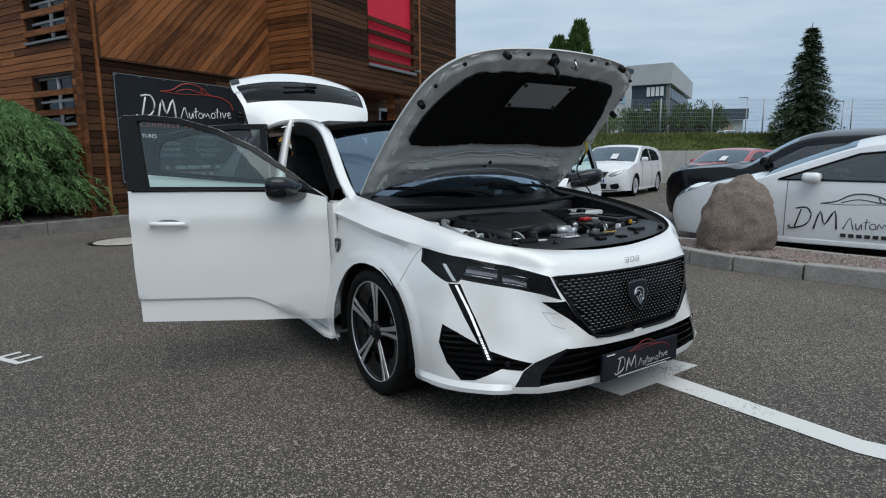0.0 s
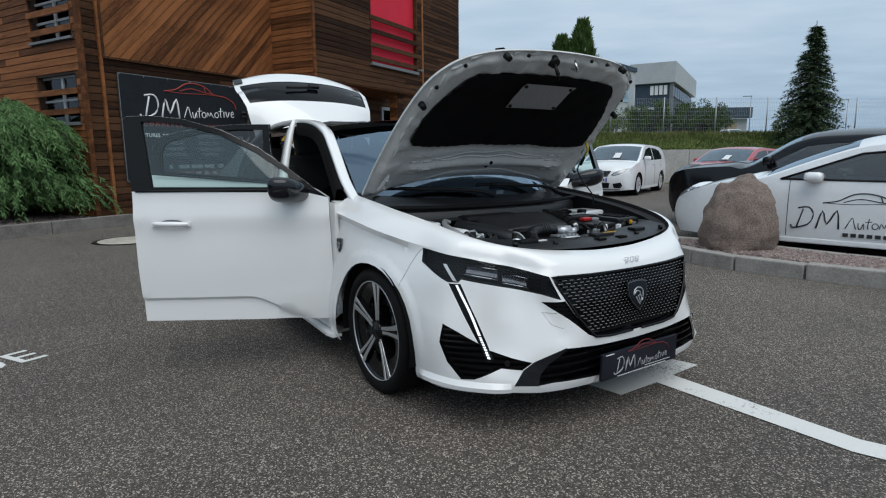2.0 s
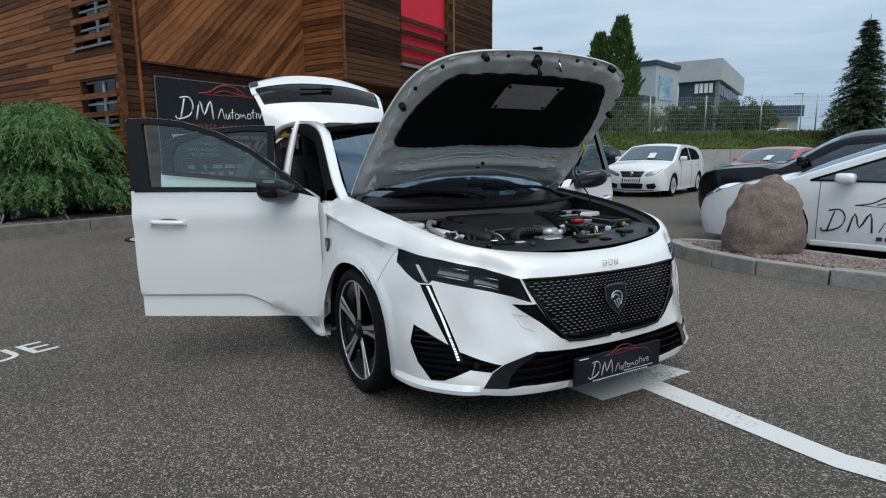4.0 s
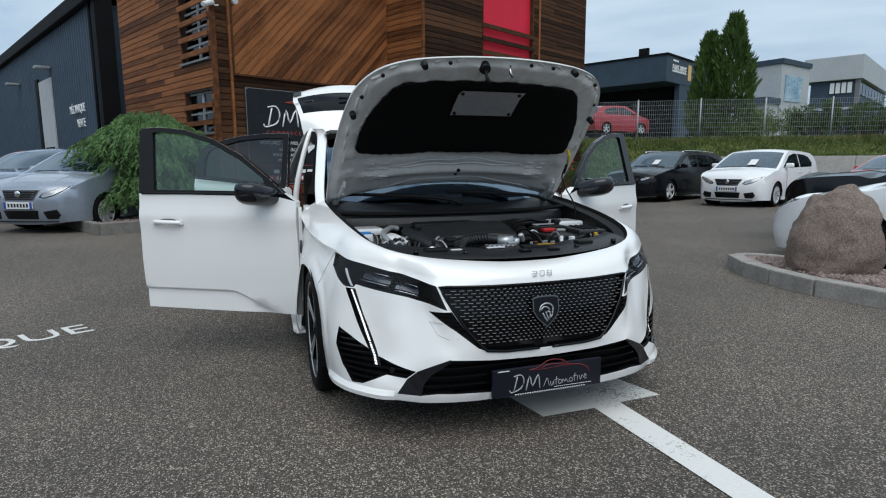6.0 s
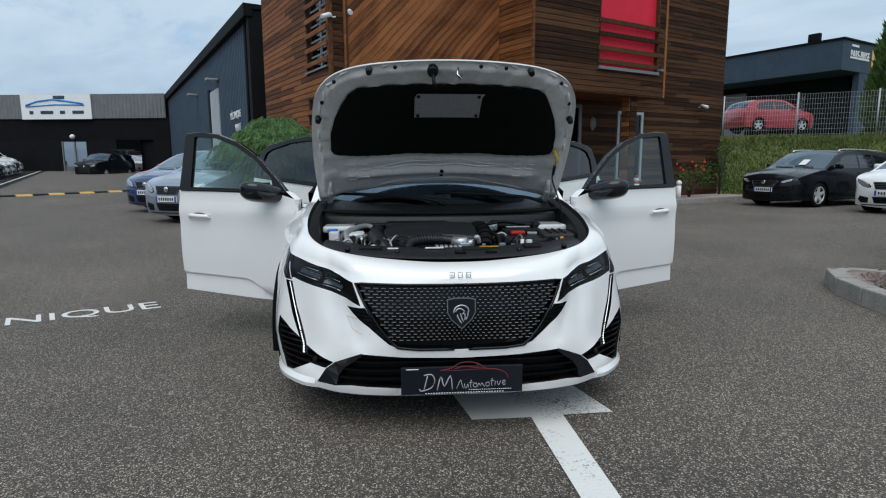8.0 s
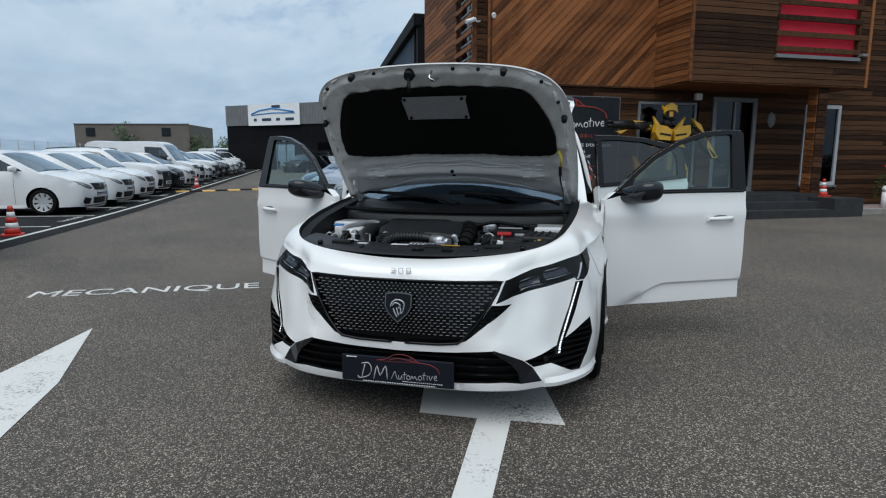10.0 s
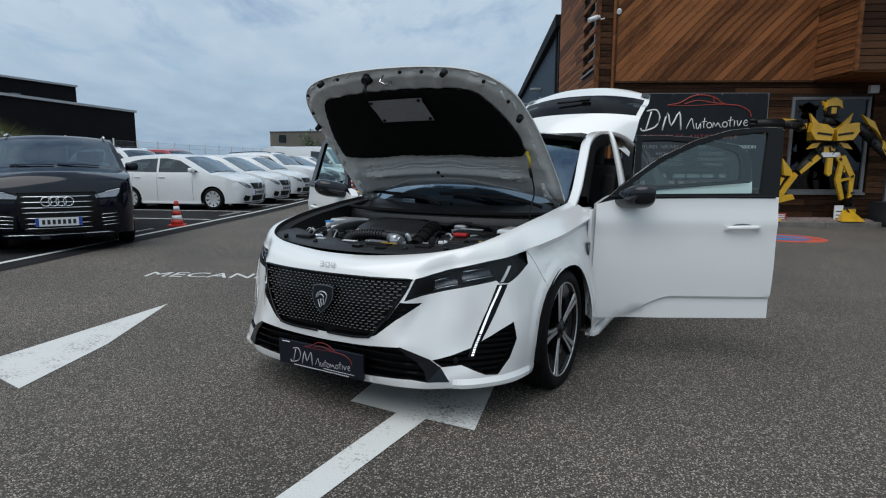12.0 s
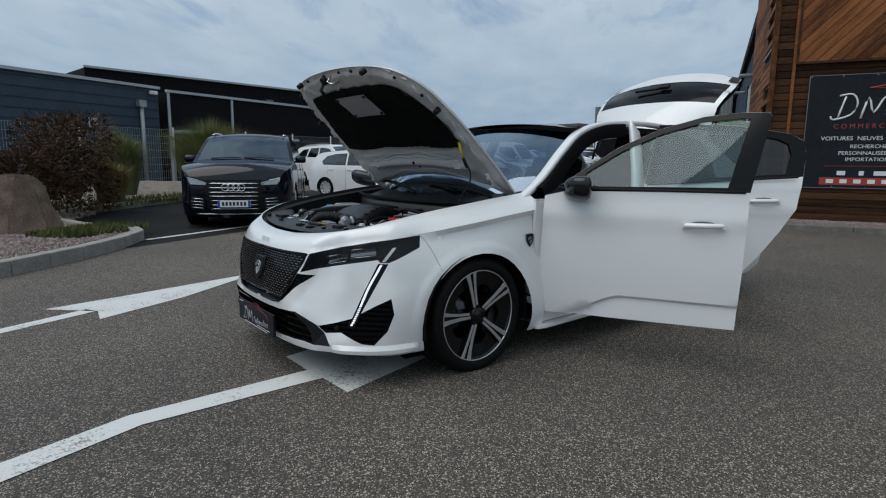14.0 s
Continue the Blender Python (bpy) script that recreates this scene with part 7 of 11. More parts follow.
def inner_depth(x, y):
    """Pressed relief of the inner panel: flange, swages, beads."""
    w = 0.72
    d = 0.012
    e = min(near_edge(x, y), 0.08)
    d += 0.030 * smooth(0.015, 0.05, e)
    # cross beam near the hinge
    d += 0.030 * math.exp(-((y - 0.135 - 0.10 * abs(x) ** 2) / 0.030) ** 2) * smooth(0.62, 0.45, abs(x))
    d -= 0.026 * math.exp(-((y - 0.02 - 0.012 * math.sin(x * 9)) / 0.020) ** 2) * smooth(0.60, 0.48, abs(x))
    d += 0.010 * math.sin(x * 16) * math.exp(-((y + 0.03) / 0.03) ** 2) * smooth(0.50, 0.3, abs(x))
    # rows of dimples along the front flange
    if y < -0.50 or abs(x) > 0.60:
        d += 0.008 * (smooth(0.25, 0.6, math.sin(26 * math.atan2(x, -y - 0.05))) - 0.4) * smooth(0.018, 0.04, e)
    return d


EDGE_D = dense(B_OUT, 0.03)


def near_edge(x, y):
    return min(math.hypot(px - x, py - y) for px, py in EDGE_D)


sk_out = skin(B_OUT, {}, 0.06, bon_out, 0.03)
bon = part("bonnet", add_skin(bmesh.new(), sk_out[""]), M_PEARL, hero, "raised pearl white bonnet")
sk_in = skin(B_OUT, {"pad": PAD}, 0.016, lambda x, y: BON @ Vector((x, y, rim_z(x, y) - inner_depth(x, y))), 0.022)
M_INNER = mat("bonnet_inner_paint", (0.52, 0.525, 0.515), 0.38, coat=0.3, grain=5, spread=0.10, bump=0.03)
part("inner_panel", add_skin(bmesh.new(), sk_in[""], flip=True), M_INNER, bon, "grey-white pressed inner panel")
bm = bmesh.new()
ring = dense(B_OUT, 0.03)
r0 = [bm.verts.new(BON @ Vector((x, y, rim_z(x, y)))) for x, y in ring]
r1 = [bm.verts.new(BON @ Vector((x, y, rim_z(x, y) - inner_depth(x, y)))) for x, y in ring]
for i in range(len(ring)):
    j = (i + 1) % len(ring)
    bm.faces.new((r0[i], r0[j], r1[j], r1[i])).smooth = True
part("bonnet_edge", bm, M_INNER, bon)


def on_inner(x, y, d=0.0):
    return BON @ Vector((x, y, rim_z(x, y) - 0.042 - d))


sk_pad = skin(PAD, {}, 0.03, lambda x, y: BON @ Vector((x, y, rim_z(x, y) - 0.050 - 0.014 * smooth(0.0, 0.03, min(math.hypot(px - x, py - y) for px, py in dense(PAD, 0.03))) - 0.003 * math.sin(x * 31) * math.sin(y * 27))), 0.02)
part("insulation_pad", add_skin(bmesh.new(), sk_pad[""], flip=True), M_MATTB, bon, "black sound-proofing pad")
# heat shield plate with four studs
bm = bmesh.new()
rows = []
for i in range(9):
    rows.append([bm.verts.new(BON @ Vector((x, y, rim_z(x, y) - 0.076 - 0.0015 * math.sin(x * 70) * math.sin(y * 70)))) for x, y in [(-0.166 + 0.335 * i / 8 + (0.012 if k == 6 else 0.0), -0.312 - 0.178 * k / 6) for k in range(7)]])
for a, b in zip(rows, rows[1:]):
    for k in range(6):
        bm.faces.new((a[k], a[k + 1], b[k + 1], b[k])).smooth = True
hs = part("heat_shield", bm, mat("brushed_foil", (0.36, 0.36, 0.37), 0.42, metal=0.5, grain=60, spread=0.15, bump=0.4), bon, "silver heat shield plate")


def stud(x, y, r, d0, d1, nm, parent, mm=M_PLASTB):
    bm = bmesh.new()
    rod(bm, on_inner(x, y, d0), on_inner(x, y, d1), r, r * 0.8, n=10)
    return part(nm, bm, mm, parent)


for x, y in ((-0.148, -0.328), (0.152, -0.328), (-0.148, -0.472), (0.152, -0.472)):
    stud(x, y, 0.010, 0.032, 0.041, "stud", hs)
for x, y in ((0.655, -0.300), (-0.655, -0.300), (0.38, -0.640), (-0.38, -0.640)):
    stud(x, y, 0.017, -0.005, 0.028, "rubber_buffer", bon)
for x, y in ((0.26, -0.655), (-0.26, -0.655), (0.14, -0.665), (0.55, -0.555), (-0.55, -0.555), (0.625, -0.41), (-0.625, -0.41)):
    stud(x, y, 0.010, -0.004, 0.004, "plug", bon)
def on_press(x, y, d=0.0):
    return BON @ Vector((x, y, rim_z(x, y) - inner_depth(x, y) - d))


for y in (0.125, 0.172):
    bm = bmesh.new()
    rod(bm, on_press(0.0, y, -0.004), on_press(0.0, y, 0.003), 0.011, n=12)
    part("plug", bm, M_MATTB, bon)
for y0, bow, half_w in ((0.055, 0.05, 0.40), (0.088, 0.02, 0.36), (0.205, 0.10, 0.52)):
    bm = bmesh.new()
    tube(bm, [on_press(half_w * (i / 10 - 1), y0 + bow * (i / 10 - 1) ** 2 + 0.006 * math.sin(i * 0.9), -0.002) for i in range(21)], 0.0065, 6)
    part("swage", bm, M_INNER, bon)
# striker, safety catch
bm = bmesh.new()
rod(bm, on_inner(-0.085, -0.632, -0.01), on_inner(-0.085, -0.632, 0.02), 0.030, 0.024, n=12)
tube(bm, [on_inner(-0.085, -0.63, 0.01), on_inner(-0.08, -0.600, 0.075), on_inner(-0.072, -0.575, 0.085)], 0.011, 6)
part("striker", bm, M_PLASTB, bon, "black bonnet striker")
bm = bmesh.new()
tube(bm, [on_inner(0.035, -0.655, 0.0), on_inner(0.025, -0.640, 0.045), on_inner(0.045, -0.620, 0.05), on_inner(0.055, -0.605, 0.01)], 0.006, 6)
part("catch_hook", bm, M_CHROME, bon)
# slots stamped beside the hinges
bm = bmesh.new()
for sgn in (1, -1):
    for i in range(4):
        for k in range(2):
            c = on_press(sgn * (0.44 + 0.075 * k), 0.075 + 0.038 * i, 0.001)
            tube(bm, [c + BON.to_3x3() @ Vector((-0.024, 0, 0)), c, c + BON.to_3x3() @ Vector((0.024, 0, 0))], 0.0055, 5)
for sgn in (1, -1):
    for k in range(9):
        # along the side and round the front corner
        x, y = [(0.668, 0.02), (0.672, -0.08), (0.668, -0.18), (0.640, -0.37), (0.610, -0.45), (0.570, -0.53), (0.500, -0.595), (0.30, -0.652), (0.20, -0.662)][k]
        c = on_press(sgn * x, y, 0.001)
        d = BON.to_3x3() @ (Vector((0.10 * sgn, 0.99, 0)) if k < 5 else Vector((0.85 * sgn, 0.5, 0)))
        tube(bm, [c - d * 0.030, c - d * 0.02, c + d * 0.02, c + d * 0.030], [0.003, 0.008, 0.008, 0.003], 6)
o = part("pressed_bead", bm, M_INNER, bon)
o["kind"] = "stuff"
# hinges
for sgn in (1, -1):
    bm = bmesh.new()
    tube(bm, [(sgn * 0.665, 0.44, 0.90), (sgn * 0.668, 0.405, 0.965), on_inner(sgn * 0.655, 0.30, 0.004), on_inner(sgn * 0.645, 0.20, 0.0)], [0.016, 0.020, 0.018, 0.010], 6)
    for k in range(2):
        rod(bm, on_inner(sgn * 0.648, 0.29 - 0.06 * k, 0.012), on_inner(sgn * 0.648, 0.29 - 0.06 * k, 0.026), 0.010, n=6)
    part("hinge", bm, M_INNER, bon)
# prop with yellow grip and hanging cable
bm = bmesh.new()
a = on_inner(0.625, -0.06, 0.01)
b = a + Vector((0.01, 0.02, -0.085))
tube(bm, [a, a.lerp(b, 0.5) + Vector((0.012, -0.012, 0)), b], [0.009, 0.0075, 0.006], 6)
part("prop_grip", bm, mat("yellow_plastic", (0.55, 0.42, 0.02), 0.5, grain=20, spread=0.1), bon, "yellow prop grip")
bm = bmesh.new()
tube(bm, curve_pts([b, b + Vector((0.0, 0.05, -0.07)), (0.645, 0.11, 1.02), (0.655, 0.03, 0.93), (0.66, 0.02, 0.86)], 6), 0.0045, 5)
tube(bm, [b, b + Vector((0.0, 0.03, -0.05))], 0.009, 6)
part("prop_cable", bm, M_PLASTB, hero)

# ---- engine bay ----
M_BAYP = mat("grained_bay_plastic", (0.013, 0.0135, 0.015), 0.42, grain=40, spread=0.3, bump=0.15, spec=0.4)
bm = bmesh.new()
# inner wings and rim gutter
prev = None
for p in RIM:
    for_s = []
    cur = []
    for (k, dz) in ((1.0, 0.0), (0.985, -0.018), (0.93, -0.026), (0.90, -0.20), (0.88, -0.42)):
        cur.append((p.x * k, p.y + (1 - k) * (0.9 if p.y < 0 else 0.0) * abs(p.y), p.z + dz))
    if prev:
        for sgn in (1, -1):
            for i in range(4):
                vs = [bm.verts.new((q[0] * sgn, q[1], q[2])) for q in (prev[i], cur[i], cur[i + 1], prev[i + 1])]
                bm.faces.new(vs)
    prev = cur
bmesh.ops.remove_doubles(bm, verts=bm.verts[:], dist=0.0005)
part("bay_wall", bm, M_PLASTB, hero, "black engine bay walls")
bm = bmesh.new()
box(bm, (0, -0.12, 0.52), (1.25, 1.0, 0.04))
part("bay_floor", bm, M_MATTB, hero)


def bit(nm, mm, c, s, bevel=0.012, rot=0.0, label=""):
    bm = box(bmesh.new(), (0, 0, 0), s, Matrix.Translation(c) @ Matrix.Rotation(radians(rot), 4, "Z"), bevel=bevel)
    for f in bm.faces:
        f.smooth = False
    return part(nm, bm, mm, hero, label)


def hose(nm, mm, pts, r, label=""):
    bm = tube(bmesh.new(), curve_pts(pts, 6), r, 9)
    return part(nm, bm, mm, hero, label)


# slam panel cover at the front
bm = bmesh.new()
rows = []
for i in range(25):
    u = -1 + 2 * i / 24
    x = u * 0.60
    yf = -0.660 + 0.115 * abs(u) ** 2.6
    rows.append([bm.verts.new((x, yf + dy, 0.760 + 0.030 * abs(u) ** 2 + dz)) for dy, dz in ((0, 0), (0.02, 0.012), (0.10, 0.022), (0.165 + 0.02 * math.sin(i * 1.1), 0.026), (0.18 + 0.02 * math.sin(i * 1.1), -0.03))])
for a, b in zip(rows, rows[1:]):
    for k in range(4):
        bm.faces.new((a[k], a[k + 1], b[k + 1], b[k])).smooth = True
slam = part("slam_panel_cover", bm, M_BAYP, hero, "black plastic cover over the front panel")
for x in (-0.48, -0.26, 0.02, 0.29, 0.50):
    bm = bmesh.new()
    rod(bm, (x, -0.60 + 0.1 * abs(x) ** 2, 0.767 + 0.08 * x * x), (x, -0.60 + 0.1 * abs(x) ** 2, 0.788 + 0.08 * x * x), 0.012, n=10)
    part("clip", bm, M_GLOSSB, slam)
for x, w in ((-0.38, 0.10), (0.10, 0.13), (0.36, 0.08)):
    part("cover_rib", box(bmesh.new(), (x, -0.535, 0.785 + 0.08 * x * x), (w, 0.05, 0.018), bevel=0.006), M_PLASTB, slam)
for x, w in ((-0.28, 0.05), (-0.09, 0.085)):
    part("paper_sticker", box(bmesh.new(), (x, -0.525, 0.791), (w, 0.022, 0.003)), M_PLATE, slam)
part("info_sticker", box(bmesh.new(), (0.16, -0.535, 0.7955), (0.09, 0.012, 0.003)), M_YELLOW, slam)
for x, y in ((0.02, -0.60), (0.16, -0.605)):
    part("latch_recess", box(bmesh.new(), (x, y, 0.778), (0.05, 0.035, 0.014), bevel=0.003), M_MATTB, slam)
before = {o.name for o in hero.children}
# engine cover: a thin shaped lid, higher at the back
top = [(-0.300, -0.070, 0.812), (-0.08, -0.085, 0.826), (0.135, -0.100, 0.820), (0.150, -0.20, 0.795), (0.135, -0.285, 0.768), (0.02, -0.265, 0.776), (-0.16, -0.250, 0.770), (-0.300, -0.215, 0.760), (-0.335, -0.14, 0.785)]
bm = bmesh.new()
mid = Vector((-0.08, -0.17, 0.806))
c0 = bm.verts.new(mid)
rings = [[bm.verts.new(mid.lerp(Vector(p), k) + Vector((0, 0, dz))) for p in curve_pts(top + top[:1], 3)[:-1]] for k, dz in ((0.55, 0.002), (0.93, 0.004), (0.98, 0.0), (1.0, -0.012), (0.99, -0.06))]
for i in range(len(rings[0])):
    j = (i + 1) % len(rings[0])
    bm.faces.new((c0, rings[0][i], rings[0][j])).smooth = True
    for r0, r1 in zip(rings, rings[1:]):
        bm.faces.new((r0[i], r1[i], r1[j], r0[j])).smooth = True
bmesh.ops.recalc_face_normals(bm, faces=bm.faces[:])
part("engine_cover", bm, M_BAYP, hero, "black engine cover")
duct = [(-0.22, -0.42, 0.72), (-0.20, -0.37, 0.755), (-0.13, -0.33, 0.765), (-0.03, -0.31, 0.762), (0.02, -0.315, 0.755)]
hose("intake_duct", M_BAYP, duct, 0.022, "ribbed black intake duct")
bm = bmesh.new()
line_d = curve_pts(duct, 6)
for p, q in list(zip(line_d, line_d[1:]))[2:18]:
    d = (q - p).normalized() * 0.0045
    rod(bm, p - d, p + d, 0.027, n=12)
part("duct_rib", bm, M_BAYP, hero)["kind"] = "stuff"
bm = bmesh.new()
rod(bm, (0.015, -0.315, 0.750), (0.085, -0.345, 0.748), 0.028, n=14)
rod(bm, (0.085, -0.345, 0.748), (0.112, -0.357, 0.747), 0.020, n=12)
box(bm, (0.07, -0.36, 0.735), (0.05, 0.03, 0.035), bevel=0.006)
part("throttle_body", bm, M_SILVER, hero, "cast alloy throttle body")
bm = bmesh.new()
for i in range(6):
    box(bm, (-0.07 + 0.022 * i, -0.395 - 0.004 * i, 0.735), (0.016, 0.05, 0.022), bevel=0.004)
box(bm, (-0.015, -0.405, 0.727), (0.14, 0.045, 0.016), bevel=0.004)
part("finned_casting", bm, M_SILVER, hero, "finned alloy casting")["kind"] = "stuff"
# air hoses and pipes
hose("air_hose", M_BAYP, [(-0.30, -0.43, 0.70), (-0.335, -0.38, 0.745), (-0.36, -0.28, 0.765), (-0.375, -0.14, 0.77), (-0.36, 0.0, 0.77)], 0.036)
hose("corrugated_hose", M_RUBBER, [(0.145, -0.09, 0.785), (0.175, -0.15, 0.795), (0.185, -0.23, 0.775), (0.178, -0.32, 0.725)], 0.034, "corrugated rubber air hose")
bm = bmesh.new()
line_d = curve_pts([(0.145, -0.09, 0.785), (0.175, -0.15, 0.795), (0.185, -0.23, 0.775), (0.178, -0.32, 0.725)], 5)
for p, q in list(zip(line_d, line_d[1:]))[1:14:2]:
    d = (q - p).normalized() * 0.004
    rod(bm, p - d, p + d, 0.041, n=14)
part("hose_rib", bm, M_RUBBER, hero)["kind"] = "stuff"
hose("hose_clip", M_SILVER, [(0.125, -0.33, 0.77), (0.135, -0.335, 0.775), (0.145, -0.33, 0.745)], 0.012)
hose("alloy_pipe", mat("dull_alloy", (0.30, 0.31, 0.32), 0.55, metal=0.3, grain=20, spread=0.15), [(-0.40, 0.04, 0.79), (-0.44, 0.02, 0.798), (-0.50, -0.08, 0.792), (-0.522, -0.17, 0.78), (-0.50, -0.28, 0.745), (-0.47, -0.42, 0.70)], 0.014, "bare alloy coolant pipe")
hose("chrome_pipe", M_CHROME, [(-0.405, -0.47, 0.715), (-0.40, -0.45, 0.742), (-0.37, -0.44, 0.750), (-0.33, -0.455, 0.745)], 0.013)
bit("filler_cap", M_PLASTB, (-0.235, -0.33, 0.770), (0.06, 0.055, 0.02), 0.009)
bit("coolant_tank", M_WHITEPL, (-0.475, -0.12, 0.715), (0.09, 0.16, 0.13), 0.02, 0, "milky coolant tank")
bit("washer_filler", mat("blue_plastic", (0.03, 0.20, 0.55), 0.4, grain=20, spread=0.1), (-0.598, -0.092, 0.790), (0.055, 0.040, 0.014), 0.008, 0, "blue washer cap")
bit("filler_neck", M_WHITEPL, (-0.590, -0.092, 0.745), (0.055, 0.05, 0.085), 0.012)
# battery, fuse box, reservoirs
bit("battery", M_BAYP, (0.39, -0.235, 0.690), (0.20, 0.17, 0.145), 0.008, 0, "black battery box")
bit("battery_lid", M_PLASTB, (0.40, -0.12, 0.775), (0.20, 0.07, 0.03), 0.006)
bit("lid_strip", M_GALV, (0.385, -0.10, 0.797), (0.13, 0.016, 0.008), 0.003)
bit("positive_cap", mat("red_plastic", (0.42, 0.012, 0.012), 0.4, grain=20, spread=0.1), (0.365, -0.19, 0.777), (0.075, 0.036, 0.018), 0.007, 8, "red battery terminal cap")
bit("negative_clamp", M_GALV, (0.445, -0.18, 0.772), (0.05, 0.03, 0.014), 0.004, -10)
hose("white_connector_lead", M_WHITEPL, [(0.36, -0.335, 0.760), (0.356, -0.345, 0.735), (0.345, -0.36, 0.70)], 0.010)
bit("connector", mat("copper_plastic", (0.30, 0.13, 0.07), 0.5, grain=20, spread=0.2), (0.288, -0.205, 0.705), (0.032, 0.03, 0.035), 0.004, 6, "copper-coloured connector")
bit("connector_head", M_PLASTB, (0.275, -0.19, 0.745), (0.04, 0.035, 0.05), 0.006, 6)
bit("fuse_box", M_BAYP, (0.555, -0.225, 0.745), (0.16, 0.22, 0.08), 0.010, -4, "black fuse box")
for i in range(3):
    bit("fuse_box_rib", M_PLASTB, (0.52 + 0.035 * i, -0.225, 0.787), (0.012, 0.17, 0.010), 0.003, -4)
bit("yellow_tag", M_YELLOW, (0.556, -0.345, 0.762), (0.018, 0.012, 0.022), 0.003)
bit("solenoid", M_SILVER, (0.255, 0.03, 0.785), (0.075, 0.07, 0.045), 0.014, 6, "alloy pump housing")
bit("solenoid_cap", M_PLASTB, (0.285, 0.03, 0.812), (0.045, 0.045, 0.014), 0.005)
bit("brake_reservoir", M_PLASTB, (0.50, -0.035, 0.79), (0.045, 0.045, 0.05), 0.012)
bit("strut_top", M_WHITE, (0.585, 0.025, 0.785), (0.16, 0.17, 0.035), 0.012)
bit("strut_top", M_WHITE, (-0.575, 0.045, 0.785), (0.17, 0.14, 0.035), 0.012)
bit("gearbox_lump", M_PLASTB, (0.20, -0.10, 0.66), (0.22, 0.30, 0.12), 0.03)
bit("radiator_shroud", M_PLASTB, (0.0, -0.47, 0.645), (0.95, 0.06, 0.16), 0.01)
bit("loom_block", M_PLASTB, (-0.15, 0.03, 0.79), (0.35, 0.10, 0.06), 0.02)
hose("wiring_loom", M_PLASTB, [(-0.55, 0.07, 0.79), (-0.30, 0.05, 0.80), (0.05, 0.03, 0.80), (0.30, 0.05, 0.79), (0.52, 0.07, 0.79)], 0.012)
hose("cable", M_PLASTB, [(0.20, -0.05, 0.80), (0.30, -0.08, 0.825), (0.36, -0.05, 0.815), (0.44, 0.0, 0.80)], 0.009)
hose("cable", M_PLASTB, [(0.50, -0.34, 0.755), (0.44, -0.38, 0.755), (0.36, -0.39, 0.74), (0.30, -0.38, 0.72)], 0.010)
hose("cable", M_PLASTB, [(0.24, -0.36, 0.72), (0.25, -0.28, 0.76), (0.23, -0.18, 0.78), (0.27, -0.10, 0.76)], 0.008)
random.seed(5)
for i in range(26):
    x, y = random.uniform(-0.58, 0.58), random.uniform(-0.44, 0.05)
    z = 0.64 + 0.06 * random.random()
    s = (random.uniform(0.03, 0.10), random.uniform(0.03, 0.09), random.uniform(0.04, 0.10))
    bit("engine_block_part", random.choice([M_PLASTB, M_PLASTB, M_PLASTB, M_RIMB, M_STEELM]), (x, y, z), s, 0.008, random.uniform(-30, 30))
for i in range(120):
    x, y = random.uniform(-0.60, 0.60), random.uniform(-0.42, 0.06)
    if -0.36 < x < 0.22 and y > -0.36:
        continue
    z = 0.715 + 0.06 * random.random()
    s = (random.uniform(0.010, 0.035), random.uniform(0.010, 0.032), random.uniform(0.012, 0.04))
    bit("engine_fitting", random.choice([M_PLASTB, M_BAYP, M_PLASTB, M_STEELM, M_BAYP, M_GALV, M_SILVER, M_PLASTB, M_WHITEPL]), (x, y, z), s, 0.003, random.uniform(-40, 40))
for i in range(30):
    x, y = random.choice((-1, 1)) * random.uniform(0.26, 0.58), random.uniform(-0.38, 0.02)
    a = random.uniform(0, 6.28)
    p = Vector((x, y, 0.745))
    d = Vector((math.cos(a), math.sin(a), 0)) * random.uniform(0.05, 0.10)
    d = Vector((max(-0.62 - x, min(0.62 - x, d.x)), d.y, 0))
    hose("thin_hose", random.choice([M_BAYP, M_PLASTB, M_STEELM, M_GALV]), [p - d + Vector((0, 0, -0.05)), p + Vector((0.02, 0, 0.03)), p + d + Vector((0, 0, -0.04))], random.uniform(0.004, 0.008))
for o in hero.children:
    if o.name not in before:
        o.data.transform(Matrix.Translation((0, 0, 0.038)))
# cowl tray and wipers
bm = bmesh.new()
rows = []
for i in range(21):
    u = -1 + 2 * i / 20
    x = u * 0.715
    rows.append([bm.verts.new((x, y + k * abs(u) ** 2.2, z + (k - 0.16) * 0.25 * abs(u) ** 3)) for y, z, k in ((0.062, 0.82, 0.16), (0.065, 0.878, 0.16), (0.085, 0.890, 0.16), (0.13, 0.893, 0.18), (0.175, 0.908, 0.24), (0.22, 0.938, 0.29))])
for a, b in zip(rows, rows[1:]):
    for k in range(5):
        bm.faces.new((a[k], a[k + 1], b[k + 1], b[k])).smooth = k not in (1, 3)
part("cowl_tray", bm, M_BAYP, hero, "black scuttle tray")
hose("cowl_seal", M_RUBBER, [(-0.69, 0.205, 0.905), (-0.40, 0.112, 0.900), (0, 0.078, 0.897), (0.40, 0.112, 0.900), (0.69, 0.205, 0.905)], 0.012, "rubber bonnet seal")
